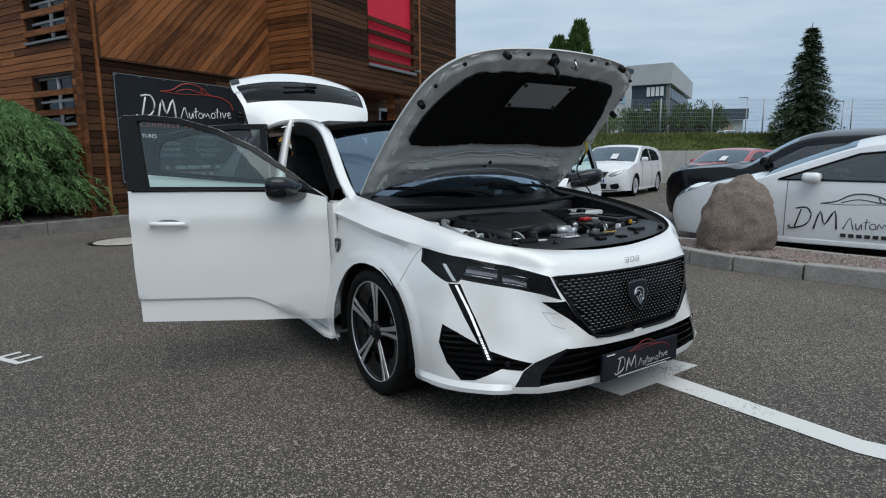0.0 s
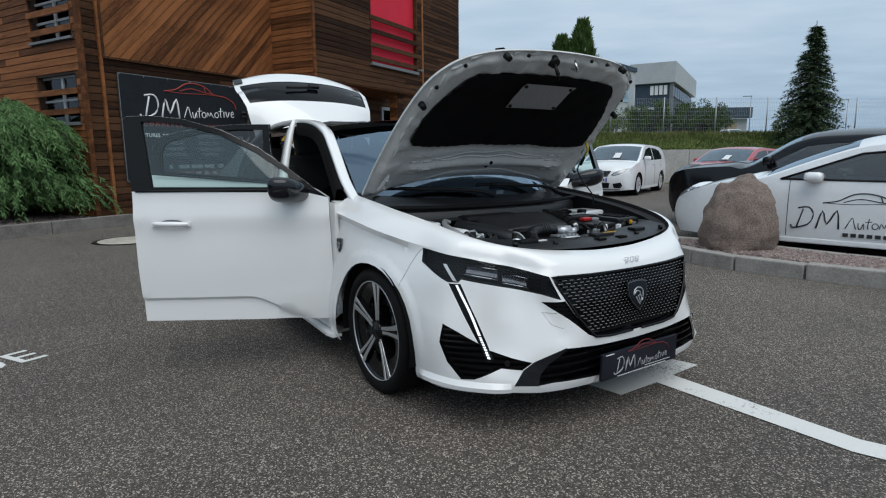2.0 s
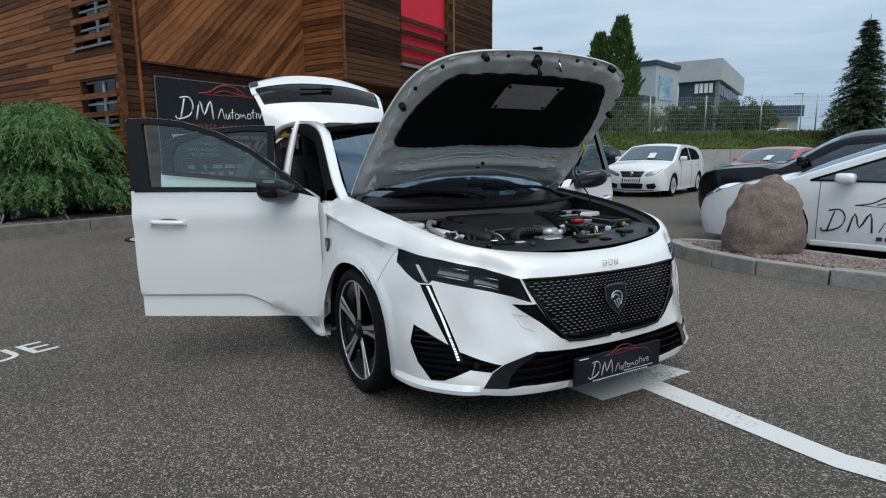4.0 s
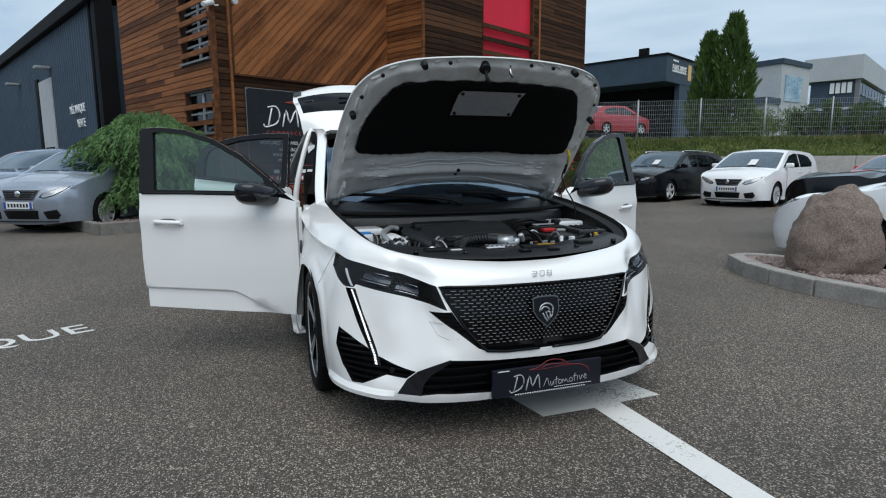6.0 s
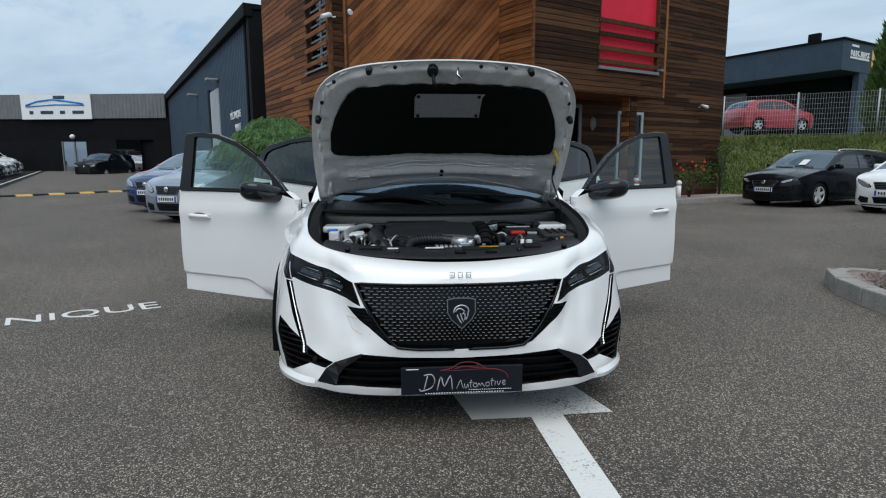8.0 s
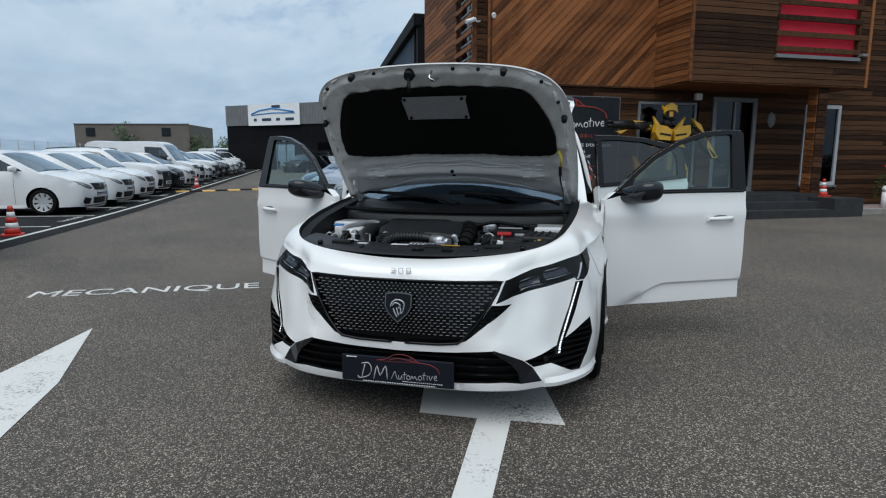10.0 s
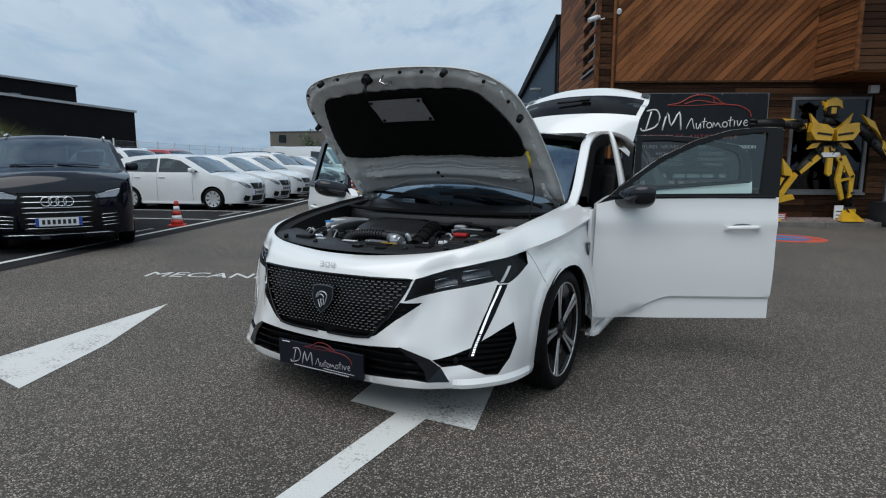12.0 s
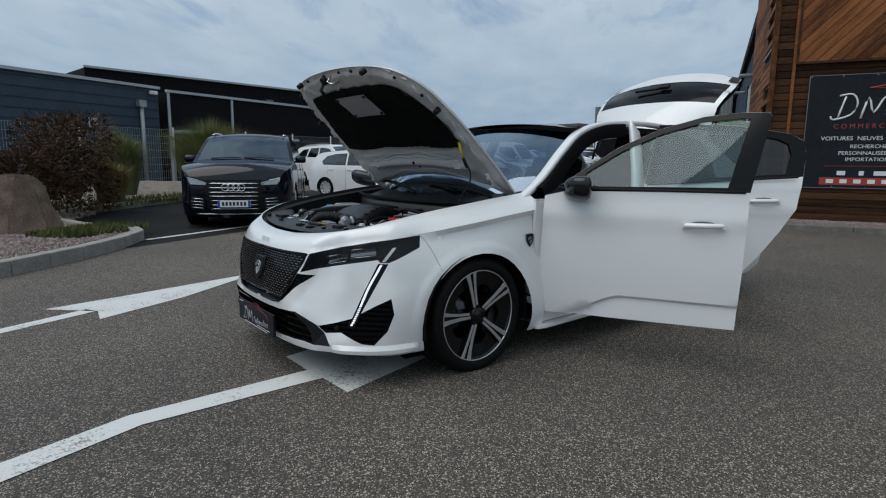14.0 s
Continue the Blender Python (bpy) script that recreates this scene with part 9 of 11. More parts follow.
    if paper:
        b = bmesh.new()
        grid = []
        for k in range(3):
            row = []
            for u0 in (0.06, 0.18, 0.30):
                s = i0 + (i1 - i0) * (0.16 + 0.16 * k)
                lo = int(s)
                row.append(b.verts.new(across(lo, u0).lerp(across(lo + 1, u0), s - lo) + Vector((0, -0.012, 0.012))))
            grid.append(row)
        for r0, r1 in zip(grid, grid[1:]):
            for j in range(2):
                b.faces.new((r0[j], r0[j + 1], r1[j + 1], r1[j]))
        part("price_sheet", b, M_PLATE, ob)
    # wheels
    for cx in (fa, ra):
        for sx in (-1, 1):
            wheel_parts(ob, (sx * (W / 2 - 0.125), cx, wheel), wheel, style, sx)
    # mirrors, handles, rails, shut lines
    for sx in (-1, 1):
        ym = (0.325 - 0.5) * L if kind != "van" else (0.22 - 0.5) * L
        zm = 0.70 * H if kind != "van" else 0.60 * H
        b = bmesh.new()
        x0 = half(ym, zm)
        if kind == "saloon":
            ym, zm = (0.345 - 0.5) * L, 0.655 * H
            x0 = half(ym, zm)
        box(b, (sx * (x0 + 0.11), ym, zm + 0.04), (0.19, 0.18, 0.11) if kind == "saloon" else (0.19, 0.12, 0.13), bevel=0.045)
        box(b, (sx * (x0 + 0.01), ym + 0.01, zm - 0.005), (0.08, 0.05, 0.04), bevel=0.01)
        for f in b.faces:
            f.smooth = True
        part("door_mirror", b, M_GLOSSB if mirror_dark else paint, ob)
        if kind != "van":
            for yy in (0.56, 0.74):
                y2 = (yy - 0.5) * L
                zz = 0.60 * H
                b = box(bmesh.new(), (sx * (half(y2, zz) + 0.012), y2, zz), (0.022, 0.17, 0.026), bevel=0.008)
                part("door_handle", b, paint, ob)
            for yy in (0.292 if kind == "saloon" else 0.335, 0.595, 0.78):
                pts = []
                for k in range(7):
                    zz = (0.17 + 0.50 * k / 6) * H
                    if yy in (0.292, 0.78) and zz < wheel * 2 + 0.06 and abs((yy - 0.5) * L - (fa if yy < 0.5 else ra)) < wheel + 0.06:
                        continue
                    y2 = (yy - 0.5) * L
                    pts.append((sx * (half(y2, zz) + 0.001), y2, zz))
                part("shut_line", tube(bmesh.new(), pts, 0.0035, 4), M_INK, ob)
            b = bmesh.new()
            y0, y1 = fa + wheel + 0.06, ra - wheel - 0.06
            box(b, (sx * (half(0, 0.16 * H) - 0.01), (y0 + y1) / 2, 0.135 * H), (0.04, y1 - y0, 0.06), bevel=0.012)
            part("sill", b, M_PLASTB if kind == "suv" else paint, ob)
        if kind == "saloon":
            for poly in WINDOWS[kind]:
                pts = [((a - 0.5) * L, (b - sink(a)) * H) for a, b in poly]
                pts = [(sx * (half(y2, zz) + 0.002), y2, zz) for y2, zz in pts + pts[:1]]
                part("window_trim", tube(bmesh.new(), pts, 0.012, 5), M_PLASTB, ob)
        if rails:
            pts = [(sx * (half(line[i].y, line[i].z) - 0.10), line[i].y, line[i].z + 0.055) for i in range(i1 + 1, i2 - 1, 2)]
            part("roof_rail", tube(bmesh.new(), pts, 0.016, 6), M_CHROME if rails == "chrome" else M_PLASTB, ob)
    # wipers
    b = bmesh.new()
    for u0, u1 in ((-0.65, -0.05), (0.0, 0.6)):
        tube(b, [across(i0, u0) + Vector((0, 0.02, 0.022)), across(i0, (u0 + u1) / 2) + Vector((0, 0.0, 0.018)), across(i0, u1) + Vector((0, -0.01, 0.012))], 0.007, 5)
    part("wiper", b, M_PLASTB, ob)
    return ob


def at_nose(x, y, heading, L, dz=0.0):
    """Pose of a car whose front bumper stands at (x, y) and whose nose points along heading (degrees from +x)."""
    h = radians(heading)
    c = Vector((x - math.cos(h) * L / 2, y - math.sin(h) * L / 2))
    return Matrix.Translation((c.x, c.y, ground_z(c.x, c.y) + dz)) @ Matrix.Rotation(h + math.pi / 2, 4, "Z")

# ---- plants ----
def leaf_mesh(name, verts, faces, material):
    me = bpy.data.meshes.new(name)
    me.from_pydata(verts, [], faces)
    me.materials.append(material)
    return me


def tufts(centres, n, size, rnd, spread=(1, 1, 1), droop=0.0, thin=0.45):
    """Leaf blades scattered round centres (point, radius); returns vertices and faces."""
    verts, faces = [], []
    for c, r in centres:
        for _ in range(n):
            while True:
                v = Vector((rnd.uniform(-1, 1), rnd.uniform(-1, 1), rnd.uniform(-1, 1)))
                if 0.25 < v.length < 1:
                    break
            p = Vector(c) + Vector((v.x * r * spread[0], v.y * r * spread[1], v.z * r * spread[2]))
            d = (v.normalized() + Vector((rnd.uniform(-0.6, 0.6), rnd.uniform(-0.6, 0.6), rnd.uniform(-0.5, 0.5) - droop))).normalized()
            sd = d.cross(Vector((rnd.uniform(-1, 1), rnd.uniform(-1, 1), rnd.uniform(-1, 1)))).normalized()
            s = size * rnd.uniform(0.6, 1.3)
            o = len(verts)
            verts += [p - sd * s * thin * 0.5, p + d * s * 0.5 - sd * s * thin * 0.35, p + d * s, p + d * s * 0.5 + sd * s * thin * 0.35]
            faces.append((o, o + 1, o + 2, o + 3))
    return verts, faces


def plant(name, m, label, category, group=""):
    return thing(name, m, label, category, group)


def under(name, me, parent, label=""):
    o = new(name, me)
    o.parent = parent
    if label:
        o["label"] = label
    return o


def weeping_conifer(m, rx, ry, h):
    rnd = random.Random(12)
    ob = plant("weeping_conifer", m, "broad weeping conifer with hanging green sprays in the gravel bed", "shrub")
    bm = bmesh.new()
    tube(bm, curve_pts([(0, 0, 0), (0.1, 0.05, h * 0.4), (-0.1, 0.1, h * 0.75), (0.15, 0, h * 0.8)], 4), [0.12 - 0.006 * i for i in range(13)], 8)
    for k in range(9):
        a = k * 0.7
        tube(bm, curve_pts([(0, 0, h * 0.7), (rx * 0.5 * math.cos(a), ry * 0.5 * math.sin(a), h * (0.74 - 0.04 * (k % 3))), (rx * 0.85 * math.cos(a), ry * 0.85 * math.sin(a), h * 0.62)], 4), [0.05 - 0.004 * i for i in range(9)], 6)
    part("trunk", bm, M_BARK, ob)
    verts, faces = [], []
    # tiers of arching boughs; sprays hang from each
    for b in range(330):
        a = rnd.uniform(0, 2 * math.pi)
        tier = rnd.choice([1.0, 1.0, 0.86, 0.70, 0.52, 0.36])
        reach = rnd.uniform(0.35, 1.0) * (1.10 if tier < 0.6 else 0.92)
        top = h * tier * (1.02 - 0.20 * reach * reach) + rnd.uniform(-0.06, 0.06)
        ex, ey = math.cos(a) * rx * reach, math.sin(a) * ry * reach
        steps_n = 9
        for s in range(steps_n):
            f = (s + 1) / steps_n
            px, py = ex * f, ey * f
            pz = top * (1 - 0.22 * f * f) if tier > 0.3 else top * (1 - 0.3 * f)
            if math.hypot(px / rx, py / ry) < 0.25:
                continue
            for q in range(3):
                side = Vector((-math.sin(a), math.cos(a), 0)) * rnd.uniform(-0.20, 0.20)
                base = Vector((px, py, pz)) + side
                ln = rnd.uniform(0.16, 0.42)
                out = Vector((math.cos(a) * 0.72, math.sin(a) * 0.72, -0.58)) + side * 1.3
                out.normalize()
                for k in range(8):
                    t = k / 8
                    p = base + out * ln * t + Vector((0, 0, -0.45 * ln * t * t))
                    if p.z < 0.06:
                        continue
                    for w in range(3):
                        d = (Vector((rnd.uniform(-0.8, 0.8), rnd.uniform(-0.8, 0.8), rnd.uniform(-0.5, 0.15))) + out * 0.9).normalized()
                        sd = d.cross(Vector((rnd.uniform(-1, 1), rnd.uniform(-1, 1), 0.3))).normalized() * 0.0085
                        L = rnd.uniform(0.05, 0.12)
                        o = len(verts)
                        verts += [p - sd, p + sd, p + sd * 0.5 + d * L, p - sd * 0.5 + d * L]
                        faces.append((o, o + 1, o + 2, o + 3))
    under("crown", leaf_mesh("crown", verts, faces, M_LEAF), ob, "hanging green sprays")
    return ob


weeping_conifer(Matrix.Translation(F(-1.25, -1.15, 0.10)), 1.55, 1.30, 2.25)


def spruce(m, h, r, label, group=""):
    rnd = random.Random(int(h * 10))
    ob = plant("spruce", m, label, "tree", group)
    part("trunk", rod(bmesh.new(), (0, 0, 0), (0, 0, h * 0.97), 0.11, 0.015), M_BARK, ob)
    verts, faces = [], []
    z = 0.25
    while z < h * 0.93:
        f = 1 - z / h
        n = int(9 + 17 * f)
        for k in range(n):
            a = rnd.uniform(0, 2 * math.pi)
            ln = r * 0.92 * (f ** 0.95) * rnd.uniform(0.66, 1.12) + 0.03
            for s in range(int(4 + 8 * f)):
                t = (s + 0.5) / int(4 + 8 * f)
                p = Vector((math.cos(a) * ln * t, math.sin(a) * ln * t, z + 0.10 * t - 0.32 * ln * t * t))
                for q in range(11):
                    d = (Vector((math.cos(a), math.sin(a), -0.2)) + Vector((rnd.uniform(-0.9, 0.9), rnd.uniform(-0.9, 0.9), rnd.uniform(-0.5, 0.35)))).normalized()
                    sd = d.cross(Vector((0, 0, 1))).normalized() * 0.030
                    L = rnd.uniform(0.12, 0.26)
                    o = len(verts)
                    verts += [p - sd, p + sd, p + d * L]
                    faces.append((o, o + 1, o + 2))
        z += rnd.uniform(0.085, 0.14)
    under("crown", leaf_mesh("crown", verts, faces, M_LEAFD), ob)
    return ob


def thuja(m, h, r, label, group=""):
    rnd = random.Random(int(h * 100))
    ob = plant("column_conifer", m, label, "tree", group)
    part("trunk", rod(bmesh.new(), (0, 0, 0), (0, 0, h * 0.8), 0.10, 0.03), M_BARK, ob)
    verts, faces = [], []
    for i in range(5200):
        z = h * rnd.random() ** 0.9
        f = z / h
        rr = r * (math.sin(math.pi * min(1, f * 0.72 + 0.26)) ** 0.7) * (1 - 0.25 * f) * rnd.uniform(0.72, 1.05)
        a = rnd.uniform(0, 2 * math.pi)
        rr *= 1 + 0.16 * math.sin(a * 3 + z * 2.1) + 0.12 * math.sin(a * 5 - z * 3.7)
        p = Vector((math.cos(a) * rr, math.sin(a) * rr, z))
        d = Vector((math.cos(a) * 0.5 + rnd.uniform(-0.3, 0.3), math.sin(a) * 0.5 + rnd.uniform(-0.3, 0.3), 0.9)).normalized()
        sd = d.cross(Vector((rnd.uniform(-1, 1), rnd.uniform(-1, 1), 0))).normalized() * 0.055
        L = rnd.uniform(0.20, 0.42)
        o = len(verts)
        verts += [p - sd, p + sd, p + sd * 0.6 + d * L * 0.7, p + d * L]
        faces.append((o, o + 1, o + 2, o + 3))
    under("crown", leaf_mesh("crown", verts, faces, M_LEAFT), ob)
    return ob


def shrub(name, m, rx, ry, h, material, label, n=1600, leaf=0.07, seed=1, category="shrub", group=""):
    rnd = random.Random(seed)
    ob = plant(name, m, label, category, group)
    bm = bmesh.new()
    cs = []
    for k in range(11):
        a = rnd.uniform(0, 6.28)
        q = rnd.uniform(0.25, 0.8)
        tip = (rx * q * math.cos(a), ry * q * math.sin(a), h * rnd.uniform(0.40, 0.82))
        tube(bm, [(0, 0, 0), (tip[0] * 0.4, tip[1] * 0.4, tip[2] * 0.6), tip], [0.025, 0.018, 0.008], 5)
        cs.append((tip, min(rx, ry, h) * rnd.uniform(0.24, 0.42)))
    for k in range(10):
        a = rnd.uniform(0, 6.28)
        cs.append(((rx * 0.72 * math.cos(a), ry * 0.72 * math.sin(a), h * rnd.uniform(0.22, 0.5)), min(rx, ry, h) * rnd.uniform(0.22, 0.34)))
    part("stem", bm, M_BARK, ob)["kind"] = "stuff"
    v, f = tufts(cs, n // len(cs), leaf, rnd)
    under("crown", leaf_mesh("crown", v, f, material), ob)
    return ob


def tall_grass(m, r, h, n, label, seed, material=None):
    rnd = random.Random(seed)
    ob = plant("grass_clump", m, label, "grass", "tall grasses by the fence")
    verts, faces = [], []
    for i in range(n):
        a, q = rnd.uniform(0, 6.28), rnd.random() ** 0.6
        b = Vector((math.cos(a) * r * 0.55 * q, math.sin(a) * r * 0.55 * q, 0))
        hh = h * rnd.uniform(0.6, 1.05)
        lean = Vector((math.cos(a), math.sin(a), 0)) * r * q * rnd.uniform(0.5, 1.0)
        w = Vector((-math.sin(a), math.cos(a), 0)) * 0.0045
        p1, p2 = b + lean * 0.35 + Vector((0, 0, hh * 0.62)), b + lean + Vector((0, 0, hh * (0.98 - 0.25 * q)))
        o = len(verts)
        verts += [b - w, b + w, p1 + w, p1 - w, p2]
        faces += [(o, o + 1, o + 2, o + 3), (o + 3, o + 2, o + 4)]
    under("grass_tuft", leaf_mesh("grass_tuft", verts, faces, material or M_GRASSY), ob)["kind"] = "stuff"
    return ob


def ground_cover(name, pts_fn, n, size, material, label, seed, category="grass"):
    """Short grass or weeds over an area, one object."""
    rnd = random.Random(seed)
    verts, faces = [], []
    for i in range(n):
        p = pts_fn(rnd)
        if p is None:
            continue
        d = Vector((rnd.uniform(-0.7, 0.7), rnd.uniform(-0.7, 0.7), 1)).normalized()
        sd = d.cross(Vector((rnd.uniform(-1, 1), rnd.uniform(-1, 1), 0))).normalized() * size * 0.16
        L = size * rnd.uniform(0.5, 1.4)
        o = len(verts)
        verts += [p - sd, p + sd, p + d * L]
        faces.append((o, o + 1, o + 2))
    return tagged(new(name, leaf_mesh(name, verts, faces, material)), label, category, kind="stuff")

# ---- north side: island with the boulder, bank, fence, buildings behind ----
ISL = [(1.78, 7.62), (1.92, 7.15), (2.14, 6.80), (2.46, 6.40), (2.95, 6.02), (3.50, 5.72), (4.6, 5.25), (6.5, 4.5), (9.0, 3.6)]
kerb_run(ISL, "grey concrete kerb of the parking island", w=0.15, h=0.15, unit=0.62)
ISL_BACK = [(9.2, 4.3), (6.6, 5.35), (4.6, 6.25), (3.6, 6.85), (2.9, 7.45), (2.4, 7.78), (2.1, 7.92), (1.86, 7.86)]
bm = slab(bmesh.new(), ISL + ISL_BACK, 0.11)
bmesh.ops.recalc_face_normals(bm, faces=bm.faces[:])
isl = solo("parking_island", bm, M_GRAVEL, "parking island filled with rose chippings", "parking island", kind="structure")
kerb_run([ISL[0]] + ISL_BACK[::-1], "rear kerb of the parking island", w=0.12, h=0.13, unit=0.62)
stones(isl, [(2.0, 7.6), (2.2, 7.0), (3.5, 5.95), (6.5, 4.75), (6.6, 5.2), (4.6, 6.1), (3.4, 6.85), (2.5, 7.6), (2.1, 7.75)], 5500, 0.11, 0.015, 0.036, Matrix.Identity(4), M_GRAVEL, 8)


def boulder(name, m, rx, ry, rz, material, label, seed, flat=0.0, rough=1.0):
    bm = bmesh.new()
    bmesh.ops.create_icosphere(bm, subdivisions=5, radius=1.0)
    for v in bm.verts:
        n = v.co.normalized()
        h = (n.z + 1) / 2
        k = lerp([(0, 0), (0.02, 0.90), (0.12, 0.985), (0.30, 1.0), (0.50, 0.95), (0.68, 0.84), (0.82, 0.68), (0.92, 0.49), (0.98, 0.26), (1.0, 0)], h)
        d = Vector((n.x, n.y, 0))
        d = d.normalized() if d.length > 1e-6 else d
        s = n + Vector((seed, 0, 0))
        k *= 1 + rough * (0.09 * noise.noise(s * 1.5) + 0.075 * noise.noise(s * 3.0) + 0.030 * noise.noise(s * 7) + 0.016 * noise.noise(s * 19))
        v.co = (d.x * k * rx + 0.05 * h, d.y * k * ry, h * rz * (1 + 0.09 * noise.noise(s * 2.4) * h))
    for f in bm.faces:
        f.smooth = True
    return solo(name, bm, material, label, "boulder", m=m)


boulder("boulder", Matrix.Translation((2.62, 7.16, 0.06)) @ Matrix.Rotation(radians(25), 4, "Z"), 0.405, 0.36, 0.86, M_GRANITE, "rounded rose granite boulder on the parking island", 3.3)

car("parked_saloon", at_nose(2.52, 9.03, 150, 4.69), "saloon", 4.69, 1.85, 1.32, M_WHITE, "white electric saloon with a black dealer script on its flank", wheel=0.335, style="dark", plate=False, crown=0.12)
TES = at_nose(2.52, 9.03, 150, 4.69)
tes = scene.objects["parked_saloon"]
TS = Matrix(((0, 0, -1, -0.925), (1, 0, 0, 0), (0, 1, 0, 0), (0, 0, 0, 1)))
M_VINYL = mat("black_vinyl", (0.02, 0.02, 0.022), 0.4, grain=20, spread=0.2)
TSF = Matrix(((0, 0, 1, 0.923), (1, 0, 0, 0), (0, 1, 0, 0), (0, 0, 0, 1)))
script(tes, TSF @ Matrix.Translation((-0.327, 0.41, 0)), 0.335, M_VINYL, M_VINYL)
bm = bmesh.new()
for i in range(9):
    box(bm, (0.921, -0.40 + 0.072 * i, 0.275), (0.004, 0.05, 0.04))
part("place_name_bar", bm, M_VINYL, tes)["kind"] = "stuff"
part("side_vent", slab(bmesh.new(), [(-1.16, 0.695), (-0.98, 0.722), (-1.02, 0.690), (-1.14, 0.665)], 0.006, Matrix(((0, 0, 1, 0.906), (1, 0, 0, 0), (0, 1, 0, 0), (0, 0, 0, 1)))), M_PLASTB, tes)
car("parked_crossover", at_nose(2.76, 11.2, 150, 4.75), "suv", 4.75, 1.92, 1.46, M_BLACKP, "black crossover beside the white saloon", wheel=0.36, plate=False, mirror_dark=True, crown=0.12)
car("parked_saloon", at_nose(4.6, 18.9, -128, 4.3), "hatch", 4.3, 1.78, 1.34, M_REDP, "dark red hatchback with a price sheet by the wall", paper=True, plate=False)
car("parked_hatchback", at_nose(1.50, 17.2, -111, 4.25), "hatch", 4.25, 1.80, 1.46, M_WHITE, "white five-door hatchback with a price sheet behind the windscreen", group="sale cars by the bank", wheel=0.315, paper=True, style="multi")
car("parked_estate", at_nose(-1.22, 18.2, -113, 4.55), "wagon", 4.55, 1.80, 1.46, M_BLACKP, "black estate car with chrome roof rails", group="sale cars by the bank", wheel=0.32, rails="chrome", paper=True)

# grassy bank and plateau
def bank_z(a, b):
    """a along the foot, b away from it."""
    z = 2.30 * smooth(-1.0, 7.0, b) + 0.35 * smooth(7, 30, b) - 0.10
    if a > WALL_A:
        z = max(z, 1.32 * smooth(WALL_A - 0.3, WALL_A + 0.1, a) if b > 0.25 else z)
    return z + 0.10 * noise.noise(Vector((a * 0.4, b * 0.5, 0)))


avals = [-14 + 1.0 * i for i in range(60)] + [50, 60, 80, 120]
bvals = [-0.4, 0.0, 0.26, 0.5, 1, 1.6, 2.2, 3, 4, 5, 6, 7, 8.5, 10, 13, 17, 22, 30, 45, 80, 160]
verts, faces = [], []
for b in bvals:
    for a in avals:
        p = BANK_P + BANK_D * a + Vector((-BANK_D.y, BANK_D.x)) * b
        verts.append((p.x, p.y, bank_z(a, b)))
n = len(avals)
for j in range(len(bvals) - 1):
    for i in range(n - 1):
        faces.append((j * n + i, j * n + i + 1, (j + 1) * n + i + 1, (j + 1) * n + i))
me = bpy.data.meshes.new("grass_bank")
me.from_pydata(verts, [], faces)
me.materials.append(M_GRASS)
me.shade_smooth()
tagged(new("grass_bank", me), "rough grass bank behind the yard", "grass bank", kind="structure")


def bank_pt(a, b, dz=0.0):
    p = BANK_P + BANK_D * a + Vector((-BANK_D.y, BANK_D.x)) * b
    return Vector((p.x, p.y, bank_z(a, b) + dz))


def bank_rand(a0, a1, b0, b1):
    return lambda r: bank_pt(r.uniform(a0, a1), r.uniform(b0, b1))


ground_cover("bank_weeds", bank_rand(-1, 24, 0.3, 6.5), 48000, 0.13, mat("bank_green", (0.062, 0.110, 0.028), 0.9, grain=0.9, spread=0.55, second=(0.145, 0.19, 0.06), spec=0.1), "low green weeds on the bank", 21)
ground_cover("dry_grass", bank_rand(-3, 30, 5.0, 16), 30000, 0.21, mat("dry_green", (0.085, 0.125, 0.036), 0.9, grain=0.5, spread=0.5, second=(0.19, 0.19, 0.075), spec=0.1), "pale tall grass at the top of the bank", 22)
# retaining wall
rw = thing("retaining_wall", label="pale grey concrete retaining wall below the bank", category="wall", kind="structure")
for i in range(17):
    a0 = WALL_A - 0.1 + 1.5 * i
    p, q = BANK_P + BANK_D * a0, BANK_P + BANK_D * (a0 + 1.485)
    d = q - p
    m = Matrix.Translation((p.x, p.y, 0)) @ Matrix.Rotation(math.atan2(d.y, d.x), 4, "Z")
    part("panel", box(bmesh.new(), (d.length / 2, 0.10, 0.68), (d.length, 0.22, 1.36), m, bevel=0.012), M_WALLC, rw)


def fence(name, pts, h, label, every=2.5, wire=0.10, mat_post=M_GALV, base=None):
    """A welded-mesh fence along a line of 3D points."""
    o = thing(name, label=label, category="fence", kind="structure")
    wires = bmesh.new()
    for a, b in zip(pts, pts[1:]):
        a, b = Vector(a), Vector(b)
        n = max(1, round((b - a).length / every))
        for i in range(n + (1 if b == Vector(pts[-1]) else 0)):
            p = a.lerp(b, i / n)
            part("post", rod(bmesh.new(), p - Vector((0, 0, 0.2)), p + Vector((0, 0, h + 0.08)), 0.035, n=6), mat_post, o)
        L = (b - a).length
        nw = int(L / wire)
        d = (b - a).normalized() * 0.0045
        for i in range(nw):
            p = a.lerp(b, i / nw)
            v = [wires.verts.new(q) for q in (p - d, p + d, p + d + Vector((0, 0, h)), p - d + Vector((0, 0, h)))]
            wires.faces.new(v)
        for k in range(10):
            z = h * k / 9
            v = [wires.verts.new(q) for q in (a + Vector((0, 0, z - 0.0045)), b + Vector((0, 0, z - 0.0045)), b + Vector((0, 0, z + 0.0045)), a + Vector((0, 0, z + 0.0045)))]
            wires.faces.new(v)
    w = part("mesh_wires", wires, M_GALV, o)
    w["kind"] = "stuff"
    return o


